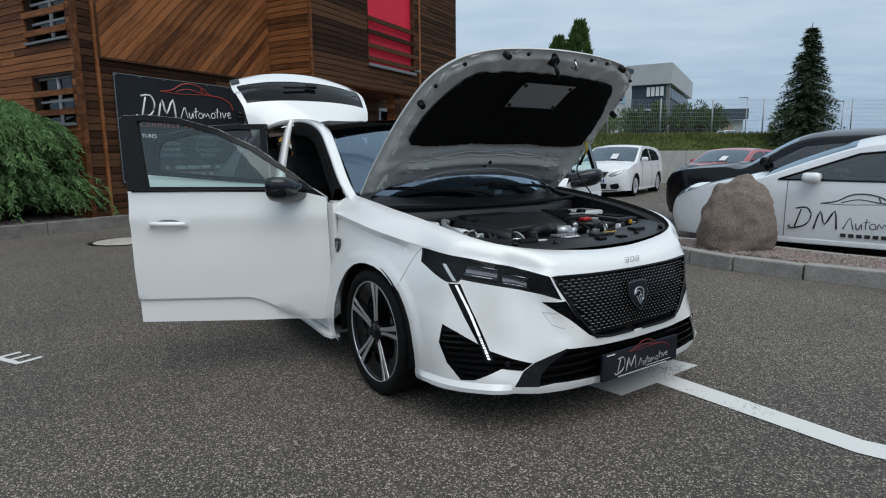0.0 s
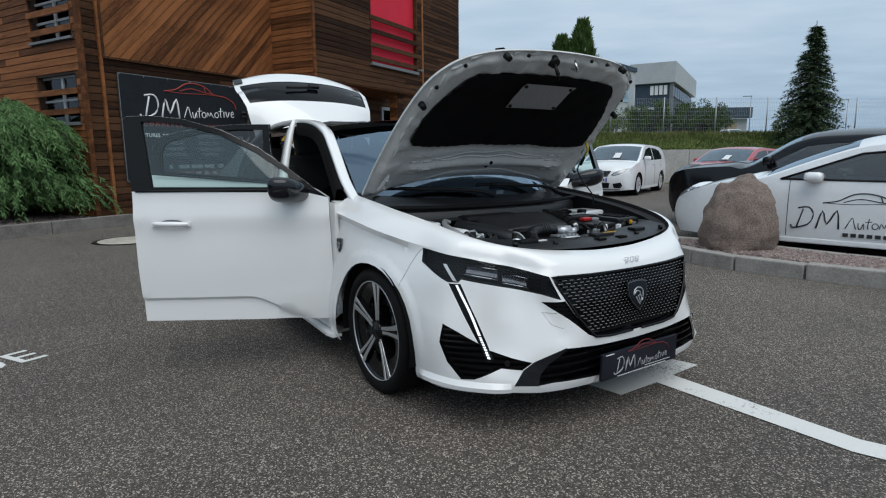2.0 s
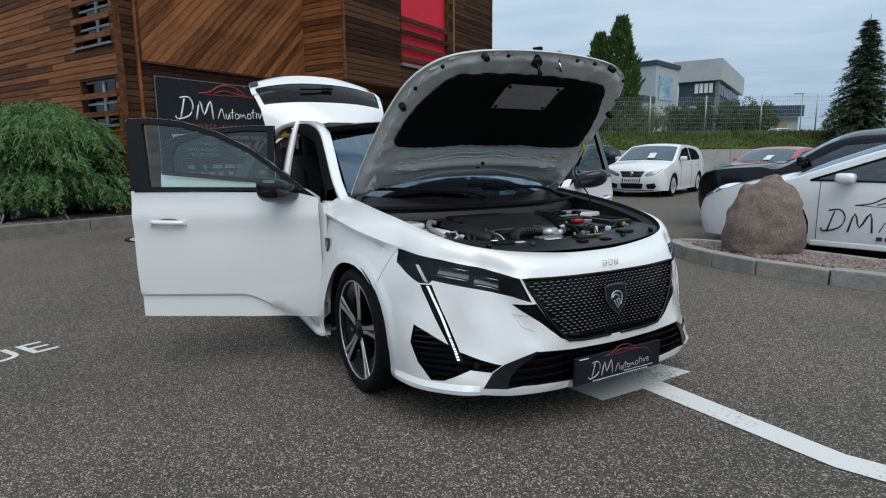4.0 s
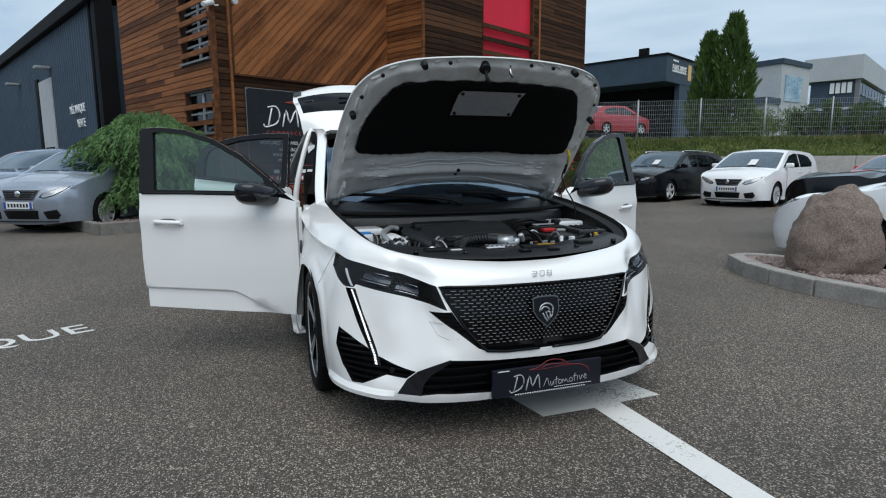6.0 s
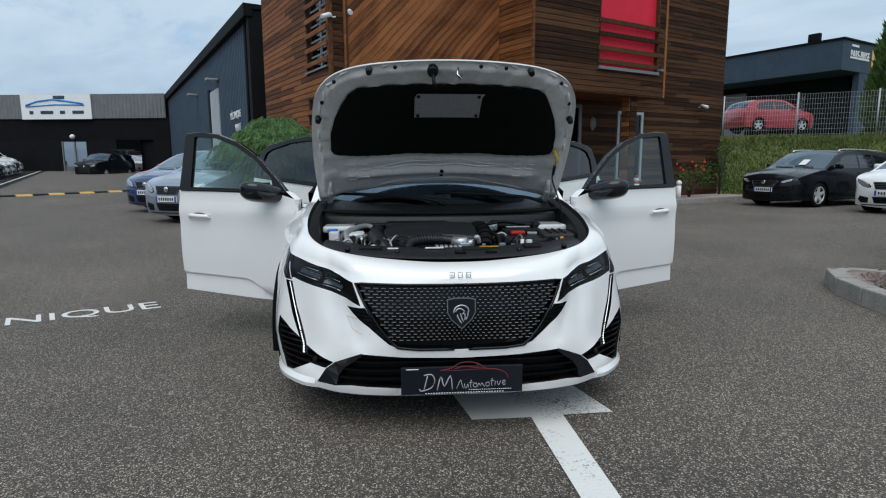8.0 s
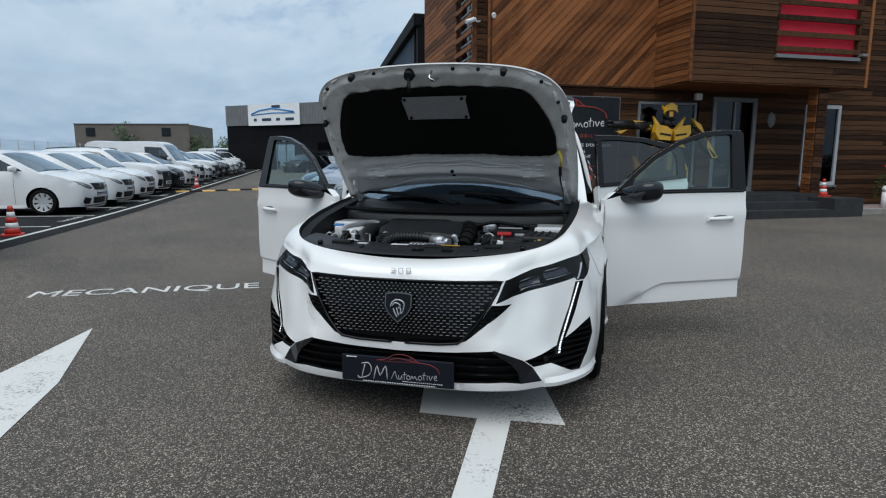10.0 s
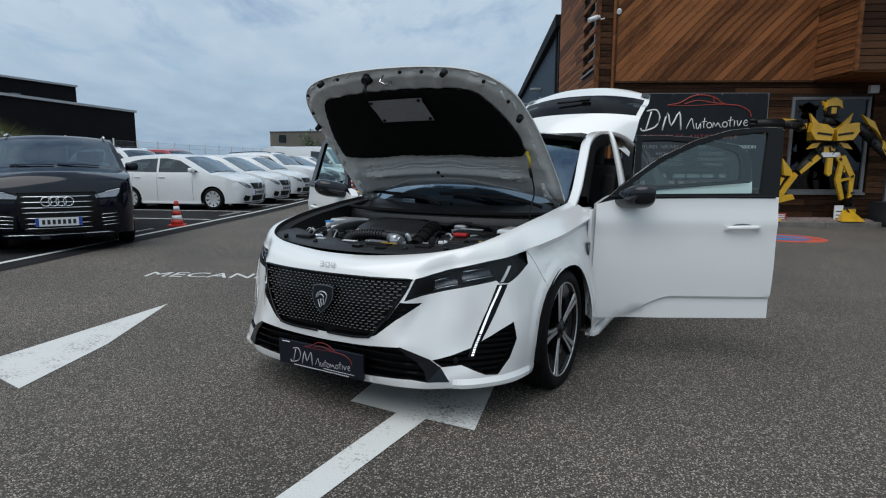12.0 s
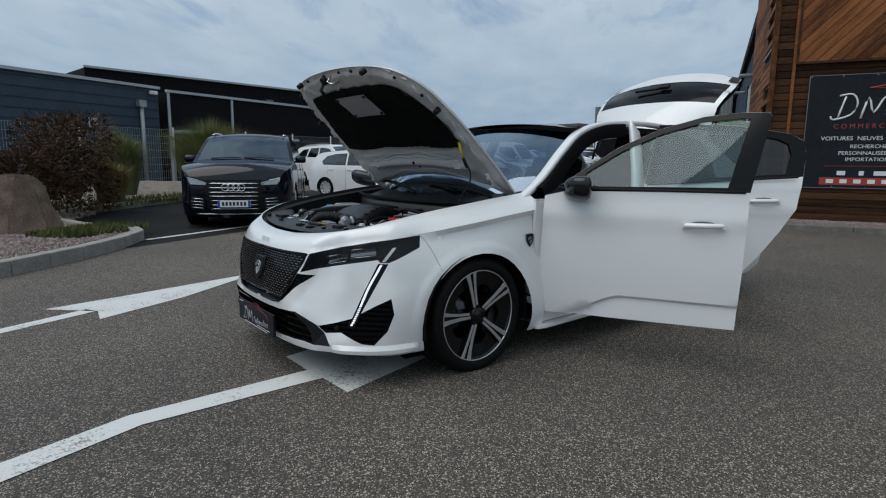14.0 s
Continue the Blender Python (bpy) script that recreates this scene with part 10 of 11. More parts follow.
fence("fence", [bank_pt(a, 8.2) for a in (-12, -6, 0, 6, 12, 18, 26, 40)], 2.0, "galvanised mesh fence on top of the bank", every=2.6)
thuja(Matrix.Translation(bank_pt(8.2, 11.0, -0.2)), 6.7, 1.20, "tall green column conifer behind the fence", "column conifers")
thuja(Matrix.Translation(bank_pt(7.2, 11.6, -0.2)), 5.9, 1.0, "green column conifer behind the fence", "column conifers")
spruce(Matrix.Translation(bank_pt(17.2, 3.9, -0.1)), 6.2, 2.15, "dark green spruce with a bare leader on the bank")
for i in range(7):
    shrub("hedge_bush", Matrix.Translation(bank_pt(11.5 + 0.85 * i, 12.0 - 0.2 * i, -0.1)), 0.85, 0.8, 2.25 + 0.15 * (i % 3), M_LEAFT, "clipped dark green hedge bush", 2600, 0.16, 40 + i, group="hedge on the plateau")
for i, (a, b) in enumerate(((9.3, 10.3), (10.3, 11.0), (8.6, 10.2), (20.5, 9.5), (21.6, 9.8))):
    shrub("wild_shrub", Matrix.Translation(bank_pt(a, b, -0.1)), 1.1, 1.0, 2.0 + 0.2 * (i % 2), mat("pale_shrub_green", (0.10, 0.17, 0.045), 0.85, grain=3, spread=0.4, second=(0.14, 0.20, 0.05), spec=0.15), "pale green wild shrub by the fence", 2200, 0.15, 60 + i, group="wild shrubs")


def block_house(name, label, corner, along, depth, h, z0, material, category="building"):
    """A plain hall: corner, vector along its front, depth behind it."""
    o = thing(name, label=label, category=category)
    a = Vector((along[0], along[1], 0))
    d = Vector((-a.y, a.x, 0)).normalized() * depth
    c = Vector((corner[0], corner[1], z0))
    bm = bmesh.new()
    q = [c, c + a, c + a + d, c + d]
    lo, hi = [bm.verts.new(p) for p in q], [bm.verts.new(p + Vector((0, 0, h))) for p in q]
    bm.faces.new(hi)
    for i in range(4):
        j = (i + 1) % 4
        bm.faces.new((lo[i], lo[j], hi[j], hi[i]))
    part("wall", bm, material, o)
    m = Matrix.Translation(c) @ Matrix.Rotation(math.atan2(a.y, a.x), 4, "Z")
    return o, m, a.length


# windscreen workshop: deep fascia over an open recess
o, m, L = block_house("glass_workshop", "dark blue-grey workshop with a deep fascia and white lettering", (-17.0, 47.65), (13.68, -3.99), 9.0, 0.25, 2.4, M_STEELM)
part("fascia", box(bmesh.new(), (L / 2, 4.5, 5.22), (L, 9.0, 1.80), m, bevel=0.03), M_STEELD, o)
part("roof_edge", box(bmesh.new(), (L / 2, 4.5, 6.16), (L + 0.2, 9.2, 0.10), m), M_BLACKC, o)
part("recess_wall", box(bmesh.new(), (L / 2 - 0.4, 6.0, 2.3), (L - 0.9, 5.8, 4.1), m), M_BLACKC, o)
part("side_wall", box(bmesh.new(), (L - 0.2, 5.7, 2.25), (0.36, 6.5, 4.2), m), M_STEELD, o)
part("side_bay", box(bmesh.new(), (L - 8.4, 3.05, 2.1), (1.6, 0.1, 3.6), m), M_STEELM, o)
words("lettering", "PARE-BRISE", 0.70, M_SIGNW, o, m @ Matrix(((0, 0, 1, L + 0.03), (1, 0, 0, 2.2), (0, 1, 0, 5.30), (0, 0, 0, 1))), squeeze=0.72, depth=0.03)
bm = bmesh.new()
box(bm, (L + 0.02, 2.2, 5.12), (0.03, 2.5, 0.10), m)
box(bm, (L + 0.02, 1.5, 5.84), (0.03, 0.9, 0.12), m)
part("lettering_bars", bm, M_SIGNW, o)["kind"] = "stuff"
words("lettering", "PARE-BRISE", 0.55, M_STEELM, o, m @ Matrix.Translation((L - 3.6, 3.05, 2.2)) @ Matrix.Rotation(math.pi / 2, 4, "X") @ Matrix.Rotation(math.pi / 2, 4, "Z"), squeeze=0.8, depth=0.03)
part("emblem", box(bmesh.new(), (L + 0.03, 4.05, 5.25), (0.03, 0.6, 1.1), m), M_YELLOW, o)
part("roof_lamp", box(bmesh.new(), (L - 1.9, 0.5, 6.55), (0.7, 0.3, 0.5), m, bevel=0.05), M_BLACKC, o)
car("parked_hatchback", Matrix.Translation((-4.6, 32.8, 2.62)) @ Matrix.Rotation(radians(143), 4, "Z"), "hatch", 3.9, 1.70, 1.50, M_REDP, "bright red hatchback on the upper yard", plate=True)
car("parked_hatchback", Matrix.Translation((-8.4, 34.5, 2.30)) @ Matrix.Rotation(radians(20), 4, "Z"), "hatch", 4.1, 1.75, 1.5, M_WHITE, "white hatchback on the upper yard", plate=False)
# pale hall with a blue poster, office block, low office
o, m, L = block_house("pale_hall", "pale rendered hall with a blue poster", (-3.0, 74.0), (7.7, -4.0), 6.2, 8.6, 2.6, M_OFFICE)
part("roof_edge", box(bmesh.new(), (L / 2, 3.1, 8.75), (L + 0.3, 6.5, 0.50), m), M_STEELD, o)
part("poster", box(bmesh.new(), (L + 0.05, 2.6, 6.1), (0.08, 3.6, 2.6), m), mat("blue_poster", (0.05, 0.30, 0.55), 0.5, grain=0.6, spread=0.4, second=(0.5, 0.6, 0.65)), o)
part("lean_to_roof", box(bmesh.new(), (L - 2.2, -1.5, 4.7), (4.6, 3.0, 0.6), m), M_STEELD, o)
part("lean_to_wall", box(bmesh.new(), (L - 2.2, -1.3, 2.2), (4.2, 2.4, 4.4), m), M_OFFICE, o)
o, m, L = block_house("office_block", "grey office block with a projecting glazed top floor", (8.05, 90.4), (6.1, -1.8), 26.0, 0.3, 2.6, M_STEELM)
part("top_storey", box(bmesh.new(), (L / 2, 13.0, 10.15), (L, 26.0, 2.9), m, bevel=0.05), M_OFFICE, o)
part("lower_body", box(bmesh.new(), (L / 2 + 0.1, 12.5, 4.4), (L - 1.4, 24.0, 8.6), m), M_STEELD, o)
part("lower_band", box(bmesh.new(), (L / 2 + 0.1, 0.42, 5.2), (L - 1.3, 0.12, 0.3), m), M_OFFICE, o)
for i in range(4):
    part("window", box(bmesh.new(), (L * 0.50 + 0.62 * i, 0.42, 7.75), (0.46, 0.14, 1.3), m), M_WHITEPL, o)
for i in range(9):
    part("window", box(bmesh.new(), (L - 0.50, 2.2 + 2.5 * i, 7.7), (0.14, 2.1, 1.5), m), M_PANE, o)
part("corner_post", box(bmesh.new(), (L - 0.5, 0.6, 4.4), (0.5, 0.5, 8.6), m), M_STEELM, o)
o, m, L = block_house("low_office", "low dark grey office with a flat roof", (19.0, 104.5), (9.4, 1.7), 14, 4.4, 2.6, M_OFFICE)
part("fascia", box(bmesh.new(), (L / 2, -0.4, 5.3), (L + 0.6, 1.4, 1.7), m, bevel=0.04), M_STEELD, o)
part("window", box(bmesh.new(), (L * 0.35, -0.06, 2.2), (4.0, 0.1, 2.2), m), M_PANE, o)
part("brick_pier", box(bmesh.new(), (L * 0.72, -0.3, 2.0), (1.6, 0.6, 3.2), m), mat("ochre_render", (0.30, 0.22, 0.15), 0.8, grain=2, spread=0.15), o)
for i, (x, y, paint) in enumerate(((19.5, 78, M_WHITE), (27.0, 84, M_GREYP), (31, 86, M_WHITE))):
    car("distant_car", Matrix.Translation((x, y, 2.55)) @ Matrix.Rotation(radians(15), 4, "Z"), "suv", 4.3, 1.8, 1.6, paint, "small parked car far behind the fence", plate=False, group="far cars")
for i, (x, y, h) in enumerate(((24.0, 88, 6.5), (29.0, 84, 6.0), (35, 86, 5.5))):
    o = thing("street_lamp", Matrix.Translation((x, y, 2.5)), "slim grey street lamp on the plateau", "street lamp", "street lamps")
    part("pole", rod(bmesh.new(), (0, 0, 0), (0, 0, h), 0.09, 0.05), M_GALV, o)
    part("lamp_head", box(bmesh.new(), (-0.5, 0, h), (1.1, 0.3, 0.12), bevel=0.03), M_GALV, o)
# shrubs with red flowers, bollard and cones by the entrance
o = shrub("rose_bush", Matrix.Translation(F(11.0, 0.75, 0.1)), 0.62, 0.55, 1.35, M_LEAFT, "round-headed bush with red flowers on a bare stem", 1500, 0.07, 77)
bm = bmesh.new()
for i in range(9):
    a = i * 0.9
    c = Vector((0.4 * math.cos(a), 0.4 * math.sin(a), 0.85 + 0.3 * ((i * 7) % 5) / 5))
    bmesh.ops.create_icosphere(bm, subdivisions=1, radius=0.045, matrix=Matrix.Translation(c))
part("flowers", bm, M_ORANGE, o)
shrub("ivy", Matrix.Translation(F(13.2, 0.35, 0.1)), 0.4, 0.3, 1.9, M_LEAFT, "climbing green plant at the end of the timber wall", 900, 0.09, 78)
bo = thing("bollard_lamp", Matrix.Translation(F(10.0, 1.1, 0.1)), "white bollard lamp with a domed cap", "bollard")
part("post", rod(bmesh.new(), (0, 0, 0), (0, 0, 0.40), 0.07, n=16), M_WHITEPL, bo)
part("lens", rod(bmesh.new(), (0, 0, 0.40), (0, 0, 0.46), 0.066, n=16), M_OFFICE, bo)
part("cap", lathe(bmesh.new(), [(0.08, 0.46), (0.078, 0.50), (0.05, 0.545), (0.0, 0.56)], 16, axis="Z"), M_WHITEPL, bo)


def cone(p, h, label="orange and white traffic cone"):
    c = thing("traffic_cone", Matrix.Translation(p), label, "traffic cone", "traffic cones")
    s = h / 0.5
    part("base", box(bmesh.new(), (0, 0, 0.02 * s), (0.30 * s, 0.30 * s, 0.04 * s), bevel=0.01), M_ORANGE, c)
    zz = [0.04, 0.13, 0.22, 0.31, 0.40, 0.50]
    for i in range(5):
        a, b = zz[i] * s, zz[i + 1] * s
        r = lambda z: (0.115 - 0.18 * (z / s - 0.04)) * s
        part("band", rod(bmesh.new(), (0, 0, a), (0, 0, b), r(a), r(b), n=18, caps=True), M_ORANGE if i % 2 == 0 else M_SIGNW, c)


cone(F(7.95, 1.25, 0.42), 0.42)

# ---- statue by the entrance: one plain figure of scrap steel ----
bm = bmesh.new()
Y, K = 0, 1


def sp(x, z, d=0.0):
    return Vector((x, d, z))


def limb(a, b, r0, r1, mi, n=7):
    rod(bm, sp(*a), sp(*b), r0, r1, n=n, mi=mi)


def plate(pts, d0, th, mi):
    f = [bm.verts.new((x, d0 + th, z)) for x, z in pts]
    g = [bm.verts.new((x, d0, z)) for x, z in pts]
    bm.faces.new(f).material_index = mi
    bm.faces.new(g[::-1]).material_index = mi
    for i in range(len(pts)):
        j = (i + 1) % len(pts)
        bm.faces.new((f[i], f[j], g[j], g[i])).material_index = mi


# head with crest
box(bm, (0, 0.06, 2.20), (0.20, 0.22, 0.22), bevel=0.05, mi=K)
plate([(-0.17, 2.24), (-0.12, 2.40), (0.0, 2.46), (0.12, 2.40), (0.17, 2.24), (0.08, 2.29), (-0.08, 2.29)], 0.10, 0.08, Y)
for s in (-1, 1):
    plate([(s * 0.10, 2.34), (s * 0.20, 2.40), (s * 0.17, 2.30)], 0.06, 0.05, Y)
limb((0, 2.10, 0.03), (0, 1.94, 0.03), 0.09, 0.13, K)
# chest
for s in (-1, 1):
    plate([(s * 0.02, 1.82), (s * 0.16, 1.92), (s * 0.44, 1.96), (s * 0.47, 1.78), (s * 0.36, 1.62), (s * 0.06, 1.60)], 0.14, 0.14, Y)
    plate([(s * 0.06, 1.735), (s * 0.34, 1.775), (s * 0.35, 1.735), (s * 0.06, 1.695)], 0.285, 0.006, K)
    plate([(s * 0.20, 1.92), (s * 0.42, 2.16), (s * 0.36, 1.95)], 0.05, 0.06, Y)
    plate([(s * 0.18, 1.58), (s * 0.34, 1.55), (s * 0.44, 1.44), (s * 0.26, 1.47)], 0.10, 0.06, Y)
    box(bm, (s * 0.52, 0.02, 1.90), (0.20, 0.22, 0.20), bevel=0.05, mi=K)
    limb((s * 0.12, 1.60, 0), (s * 0.10, 1.34, 0), 0.10, 0.09, K)
box(bm, (0, 0.02, 1.74), (0.70, 0.26, 0.34), bevel=0.05, mi=K)
box(bm, (0, 0.04, 1.42), (0.30, 0.22, 0.22), bevel=0.04, mi=K)
box(bm, (0.02, 0.16, 1.33), (0.34, 0.02, 0.09), mi=2)
plate([(-0.05, 1.27), (0.05, 1.27), (0.05, 0.95), (0.0, 0.90), (-0.06, 0.95)], 0.14, 0.07, Y)
# arms: one stretched out with a gun, the other hanging out and down
limb((-0.55, 1.92, 0.05), (-0.95, 1.95, 0.10), 0.10, 0.09, K)
limb((-0.95, 1.95, 0.10), (-1.50, 1.95, 0.16), 0.10, 0.08, K, 8)
for i in range(4):
    limb((-1.38, 1.90 + 0.035 * i, 0.10 + 0.04 * (i % 2)), (-1.62, 1.89 + 0.04 * i, 0.12 + 0.04 * (i % 2)), 0.028, 0.026, K, 6)
plate([(-0.68, 2.02), (-0.98, 2.05), (-0.92, 2.00)], 0.10, 0.06, Y)
plate([(-1.10, 1.84), (-1.40, 1.80), (-1.28, 1.74)], 0.12, 0.06, Y)
limb((0.55, 1.92, 0.05), (0.86, 1.62, 0.08), 0.10, 0.09, K)
limb((0.86, 1.62, 0.08), (1.22, 1.24, 0.14), 0.11, 0.08, K)
plate([(0.55, 2.12), (0.80, 1.98), (0.98, 1.64), (0.86, 1.80), (0.70, 1.92)], 0.10, 0.08, Y)
plate([(1.00, 1.62), (1.30, 1.22), (1.16, 1.20), (0.98, 1.46)], 0.12, 0.08, Y)
for i in range(3):
    limb((1.20 + 0.03 * i, 1.22, 0.12 + 0.03 * i), (1.34 + 0.02 * i, 1.10, 0.16 + 0.03 * i), 0.025, 0.015, K, 6)
# legs
for s, kx, kz, fx in ((-1, -0.62, 0.92, -1.05), (1, 0.42, 0.95, 0.52)):
    limb((s * 0.18, 1.34, 0.02), (kx * 0.9, kz + 0.05, 0.08), 0.11, 0.09, K)
    plate([(s * 0.20, 1.36), (kx - s * 0.06, kz + 0.08), (kx - s * 0.10, kz + 0.02), (s * 0.12, 1.30)], 0.12, 0.05, Y)
    limb((kx, kz, 0.08), (fx, 0.30, 0.02), 0.10, 0.11, K)
plate([(-0.92, 1.26), (-0.72, 1.02), (-0.70, 0.90), (-0.86, 0.92)], 0.10, 0.08, Y)
plate([(-0.68, 0.98), (-0.60, 0.92), (-0.92, 0.42), (-1.02, 0.42)], 0.14, 0.07, Y)
plate([(-0.92, 0.88), (-0.84, 0.86), (-1.06, 0.42), (-1.14, 0.44)], 0.10, 0.07, Y)
plate([(-0.96, 0.50), (-0.68, 0.54), (-0.62, 0.44), (-0.92, 0.36)], 0.12, 0.08, Y)
plate([(0.20, 1.28), (0.30, 1.32), (0.52, 0.92), (0.50, 0.50), (0.44, 0.46), (0.42, 0.88)], 0.12, 0.07, Y)
plate([(0.20, 1.20), (0.27, 1.18), (0.24, 0.82), (0.34, 0.46), (0.28, 0.42), (0.14, 0.82)], 0.14, 0.07, Y)
plate([(0.22, 0.84), (0.50, 0.90), (0.50, 0.85), (0.24, 0.79)], 0.14, 0.05, Y)
for fx, w in ((-1.10, 0.36), (0.48, 0.46)):
    box(bm, (fx + 0.05, -0.02, 0.18), (0.32, 0.32, 0.22), bevel=0.05, mi=K)
    for v in [(-0.5, 0.0), ]:
        q = [(-0.5, 0.0, 0.36), (0.5, 0.0, 0.36), (0.42, 0.0, 0.0), (-0.42, 0.0, 0.0), (-0.18, 0.26, 0.10), (0.10, 0.26, 0.10)]
        vs = [bm.verts.new((fx + a * w, c, b)) for a, b, c in q]
        for f in ((0, 1, 5, 4), (3, 4, 5, 2), (0, 4, 3), (1, 2, 5), (0, 3, 2, 1)):
            bm.faces.new([vs[i] for i in f]).material_index = Y
scrap = random.Random(14)
for a, b, wide, count in (((-0.55, 1.92), (-1.55, 1.95), 0.11, 34), ((0.55, 1.92), (0.86, 1.62), 0.11, 12), ((0.86, 1.62), (1.24, 1.22), 0.12, 14), ((-0.18, 1.34), (-0.56, 0.97), 0.12, 18), ((0.18, 1.34), (0.40, 0.97), 0.12, 14), ((-0.62, 0.92), (-1.05, 0.26), 0.12, 18), ((0.42, 0.95), (0.52, 0.26), 0.12, 16), ((-0.22, 1.46), (0.22, 1.46), 0.12, 18), ((-0.12, 2.16), (0.12, 2.12), 0.08, 10), ((-0.85, 0.22), (-1.25, 0.16), 0.10, 12)):
    for i in range(count):
        t = scrap.random()
        p = (a[0] + (b[0] - a[0]) * t + scrap.uniform(-wide, wide) * 0.6, 0.10 + scrap.uniform(-0.06, 0.08), a[1] + (b[1] - a[1]) * t + scrap.uniform(-wide, wide) * 0.8)
        turn = Matrix.Translation(p) @ Matrix.Rotation(scrap.uniform(0, 3.1), 4, "Y") @ Matrix.Rotation(scrap.uniform(-0.5, 0.5), 4, "X")
        if i % 3:
            box(bm, (0, 0, 0), (scrap.uniform(0.03, 0.10), scrap.uniform(0.03, 0.06), scrap.uniform(0.02, 0.05)), turn, mi=K)
        else:
            rod(bm, turn @ Vector((-0.05, 0, 0)), turn @ Vector((0.06, 0, 0)), 0.018, 0.014, n=7, mi=K)
bmesh.ops.recalc_face_normals(bm, faces=bm.faces[:])
solo("statue", bm, [M_YELLOW, mat("burnt_steel_scrap", (0.014, 0.014, 0.015), 0.5, metal=0.4, grain=14, spread=0.6, bump=0.4), M_SIGNW], "yellow and black scrap-steel figure standing on the gravel bed", "statue", m=FR @ Matrix.Translation((4.28, 0.32, 0.12)))
for k, w, h, mm, lab in ((3.25, 0.30, 0.14, M_SIGNR, "small red notice on the gravel"), (4.50, 0.17, 0.30, M_SIGNW, "small white notice leaning on the gravel")):
    bm = bmesh.new()
    fbox(bm, k, k + w, 0.44, 0.46, 0.13, 0.13 + h)
    o = solo("notice", bm, mm, lab, "notice")
    bm = bmesh.new()
    for i in range(3):
        fbox(bm, k + 0.03, k + w - 0.03, 0.461, 0.464, 0.15 + h * 0.25 * i, 0.15 + h * 0.25 * i + 0.02)
    part("print_bar", bm, M_SIGNW if mm is M_SIGNR else M_INK, o)

# ---- west side: parked row, halls, planting ----
grey = car("parked_hatchback", at_nose(-9.05, 5.85, -69, 4.25), "hatch", 4.25, 1.80, 1.49, M_GREYP, "silver grey hatchback on the asphalt", group="cars by the workshop", wheel=0.315, style="multi")
car("parked_hatchback", at_nose(-11.75, 6.45, -67, 4.25), "hatch", 4.25, 1.80, 1.46, M_BLUEP, "dark blue hatchback on the asphalt", group="cars by the workshop", wheel=0.315, style="multi")
car("parked_hatchback", at_nose(-14.1, 7.4, -67, 4.1), "hatch", 4.1, 1.75, 1.44, M_REDP, "dark red hatchback on the asphalt", group="cars by the workshop", plate=False)
car("parked_hatchback", at_nose(-16.3, 8.5, -67, 4.1), "hatch", 4.1, 1.75, 1.46, M_GREYP, "pale grey hatchback on the asphalt", group="cars by the workshop", plate=False)
car("parked_suv", at_nose(-4.90, -0.53, 19, 4.66), "suv", 4.66, 1.89, 1.61, M_NAVY, "dark blue SUV with a chrome barred grille", wheel=0.36, lines=6, rails="chrome", style="multi")
G = "row of parked cars"
pos = lambda i: ROW0 + LD * 2.3 * i
w1 = car("parked_hatchback", at_nose(pos(0).x, pos(0).y, 68, 3.97), "hatch", 3.97, 1.74, 1.46, M_WHITE, "small white hatchback parked in the row", group=G, wheel=0.30, style="multi")
w2 = car("parked_crossover", at_nose(pos(3).x, pos(3).y, 68, 4.3), "suv", 4.3, 1.82, 1.60, M_WHITE, "white crossover parked in the row", group=G, wheel=0.33, rails="black")
w3c = car("parked_hatchback", at_nose(pos(4).x, pos(4).y, 68, 4.1), "hatch", 4.1, 1.76, 1.47, M_BLACKP, "black hatchback parked in the row", group=G, wheel=0.31)
w4 = car("parked_van", at_nose(pos(6).x, pos(6).y, 68, 4.8), "van", 4.8, 1.88, 1.95, M_WHITE, "white delivery van parked in the row", category="van", group=G, wheel=0.32)
for i, src, L in ((1, w1, 3.97), (2, w1, 3.97), (5, w1, 3.97), (7, w1, 3.97), (8, w2, 4.3), (9, w3c, 4.1), (10, w3c, 4.1), (11, w1, 3.97), (12, w1, 3.97), (13, w2, 4.3), (14, w1, 3.97)):
    p = pos(i)
    copy_thing(src, at_nose(p.x, p.y, 68, L))
car("parked_estate", at_nose(-19.5, -2.0, 60, 4.5), "suv", 4.5, 1.82, 1.75, M_WHITE, "white people carrier with roof rails behind the row", group="second row", wheel=0.32, rails="chrome", plate=False)
car("parked_suv", at_nose(-23.4, -1.3, 60, 4.4), "suv", 4.4, 1.8, 1.78, M_REDP, "red crossover behind the row", group="second row", plate=False)
p = pos(17)
copy_thing(w4, at_nose(-55.0, 11.5, 20, 4.8))
copy_thing(w2, at_nose(-50.0, 10.8, 20, 4.3))
cone(on_ground(-8.38, 0.21), 0.50)
cone(on_ground(-23.4, 4.75), 0.50)

# corrugated hall
ha, hb = Vector((-16.05, 11.8, 0)), Vector((-43.5, 20.4, 0))
hd3 = (hb - ha).normalized()
hn = Vector((-hd3.y, hd3.x, 0))
hn = hn if hn.dot(Vector((0, -1, 0))) > 0 else -hn
HM = Matrix(((hd3.x, hn.x, 0, ha.x), (hd3.y, hn.y, 0, ha.y), (0, 0, 1, 0), (0, 0, 0, 1)))
HL = (hb - ha).length
hall = thing("corrugated_hall", label="dark blue-grey corrugated steel hall", category="building")
bm = bmesh.new()
prev = None
x = 0.0
n = int(HL / 0.30)
for i in range(n * 4 + 1):
    x = HL * i / (n * 4)
    y = 0.0 if i % 4 in (0, 1) else 0.04
    cur = [bm.verts.new(HM @ Vector((x, y, z))) for z in (-0.3, 6.15)]
    if prev:
        bm.faces.new((prev[0], cur[0], cur[1], prev[1]))
    prev = cur
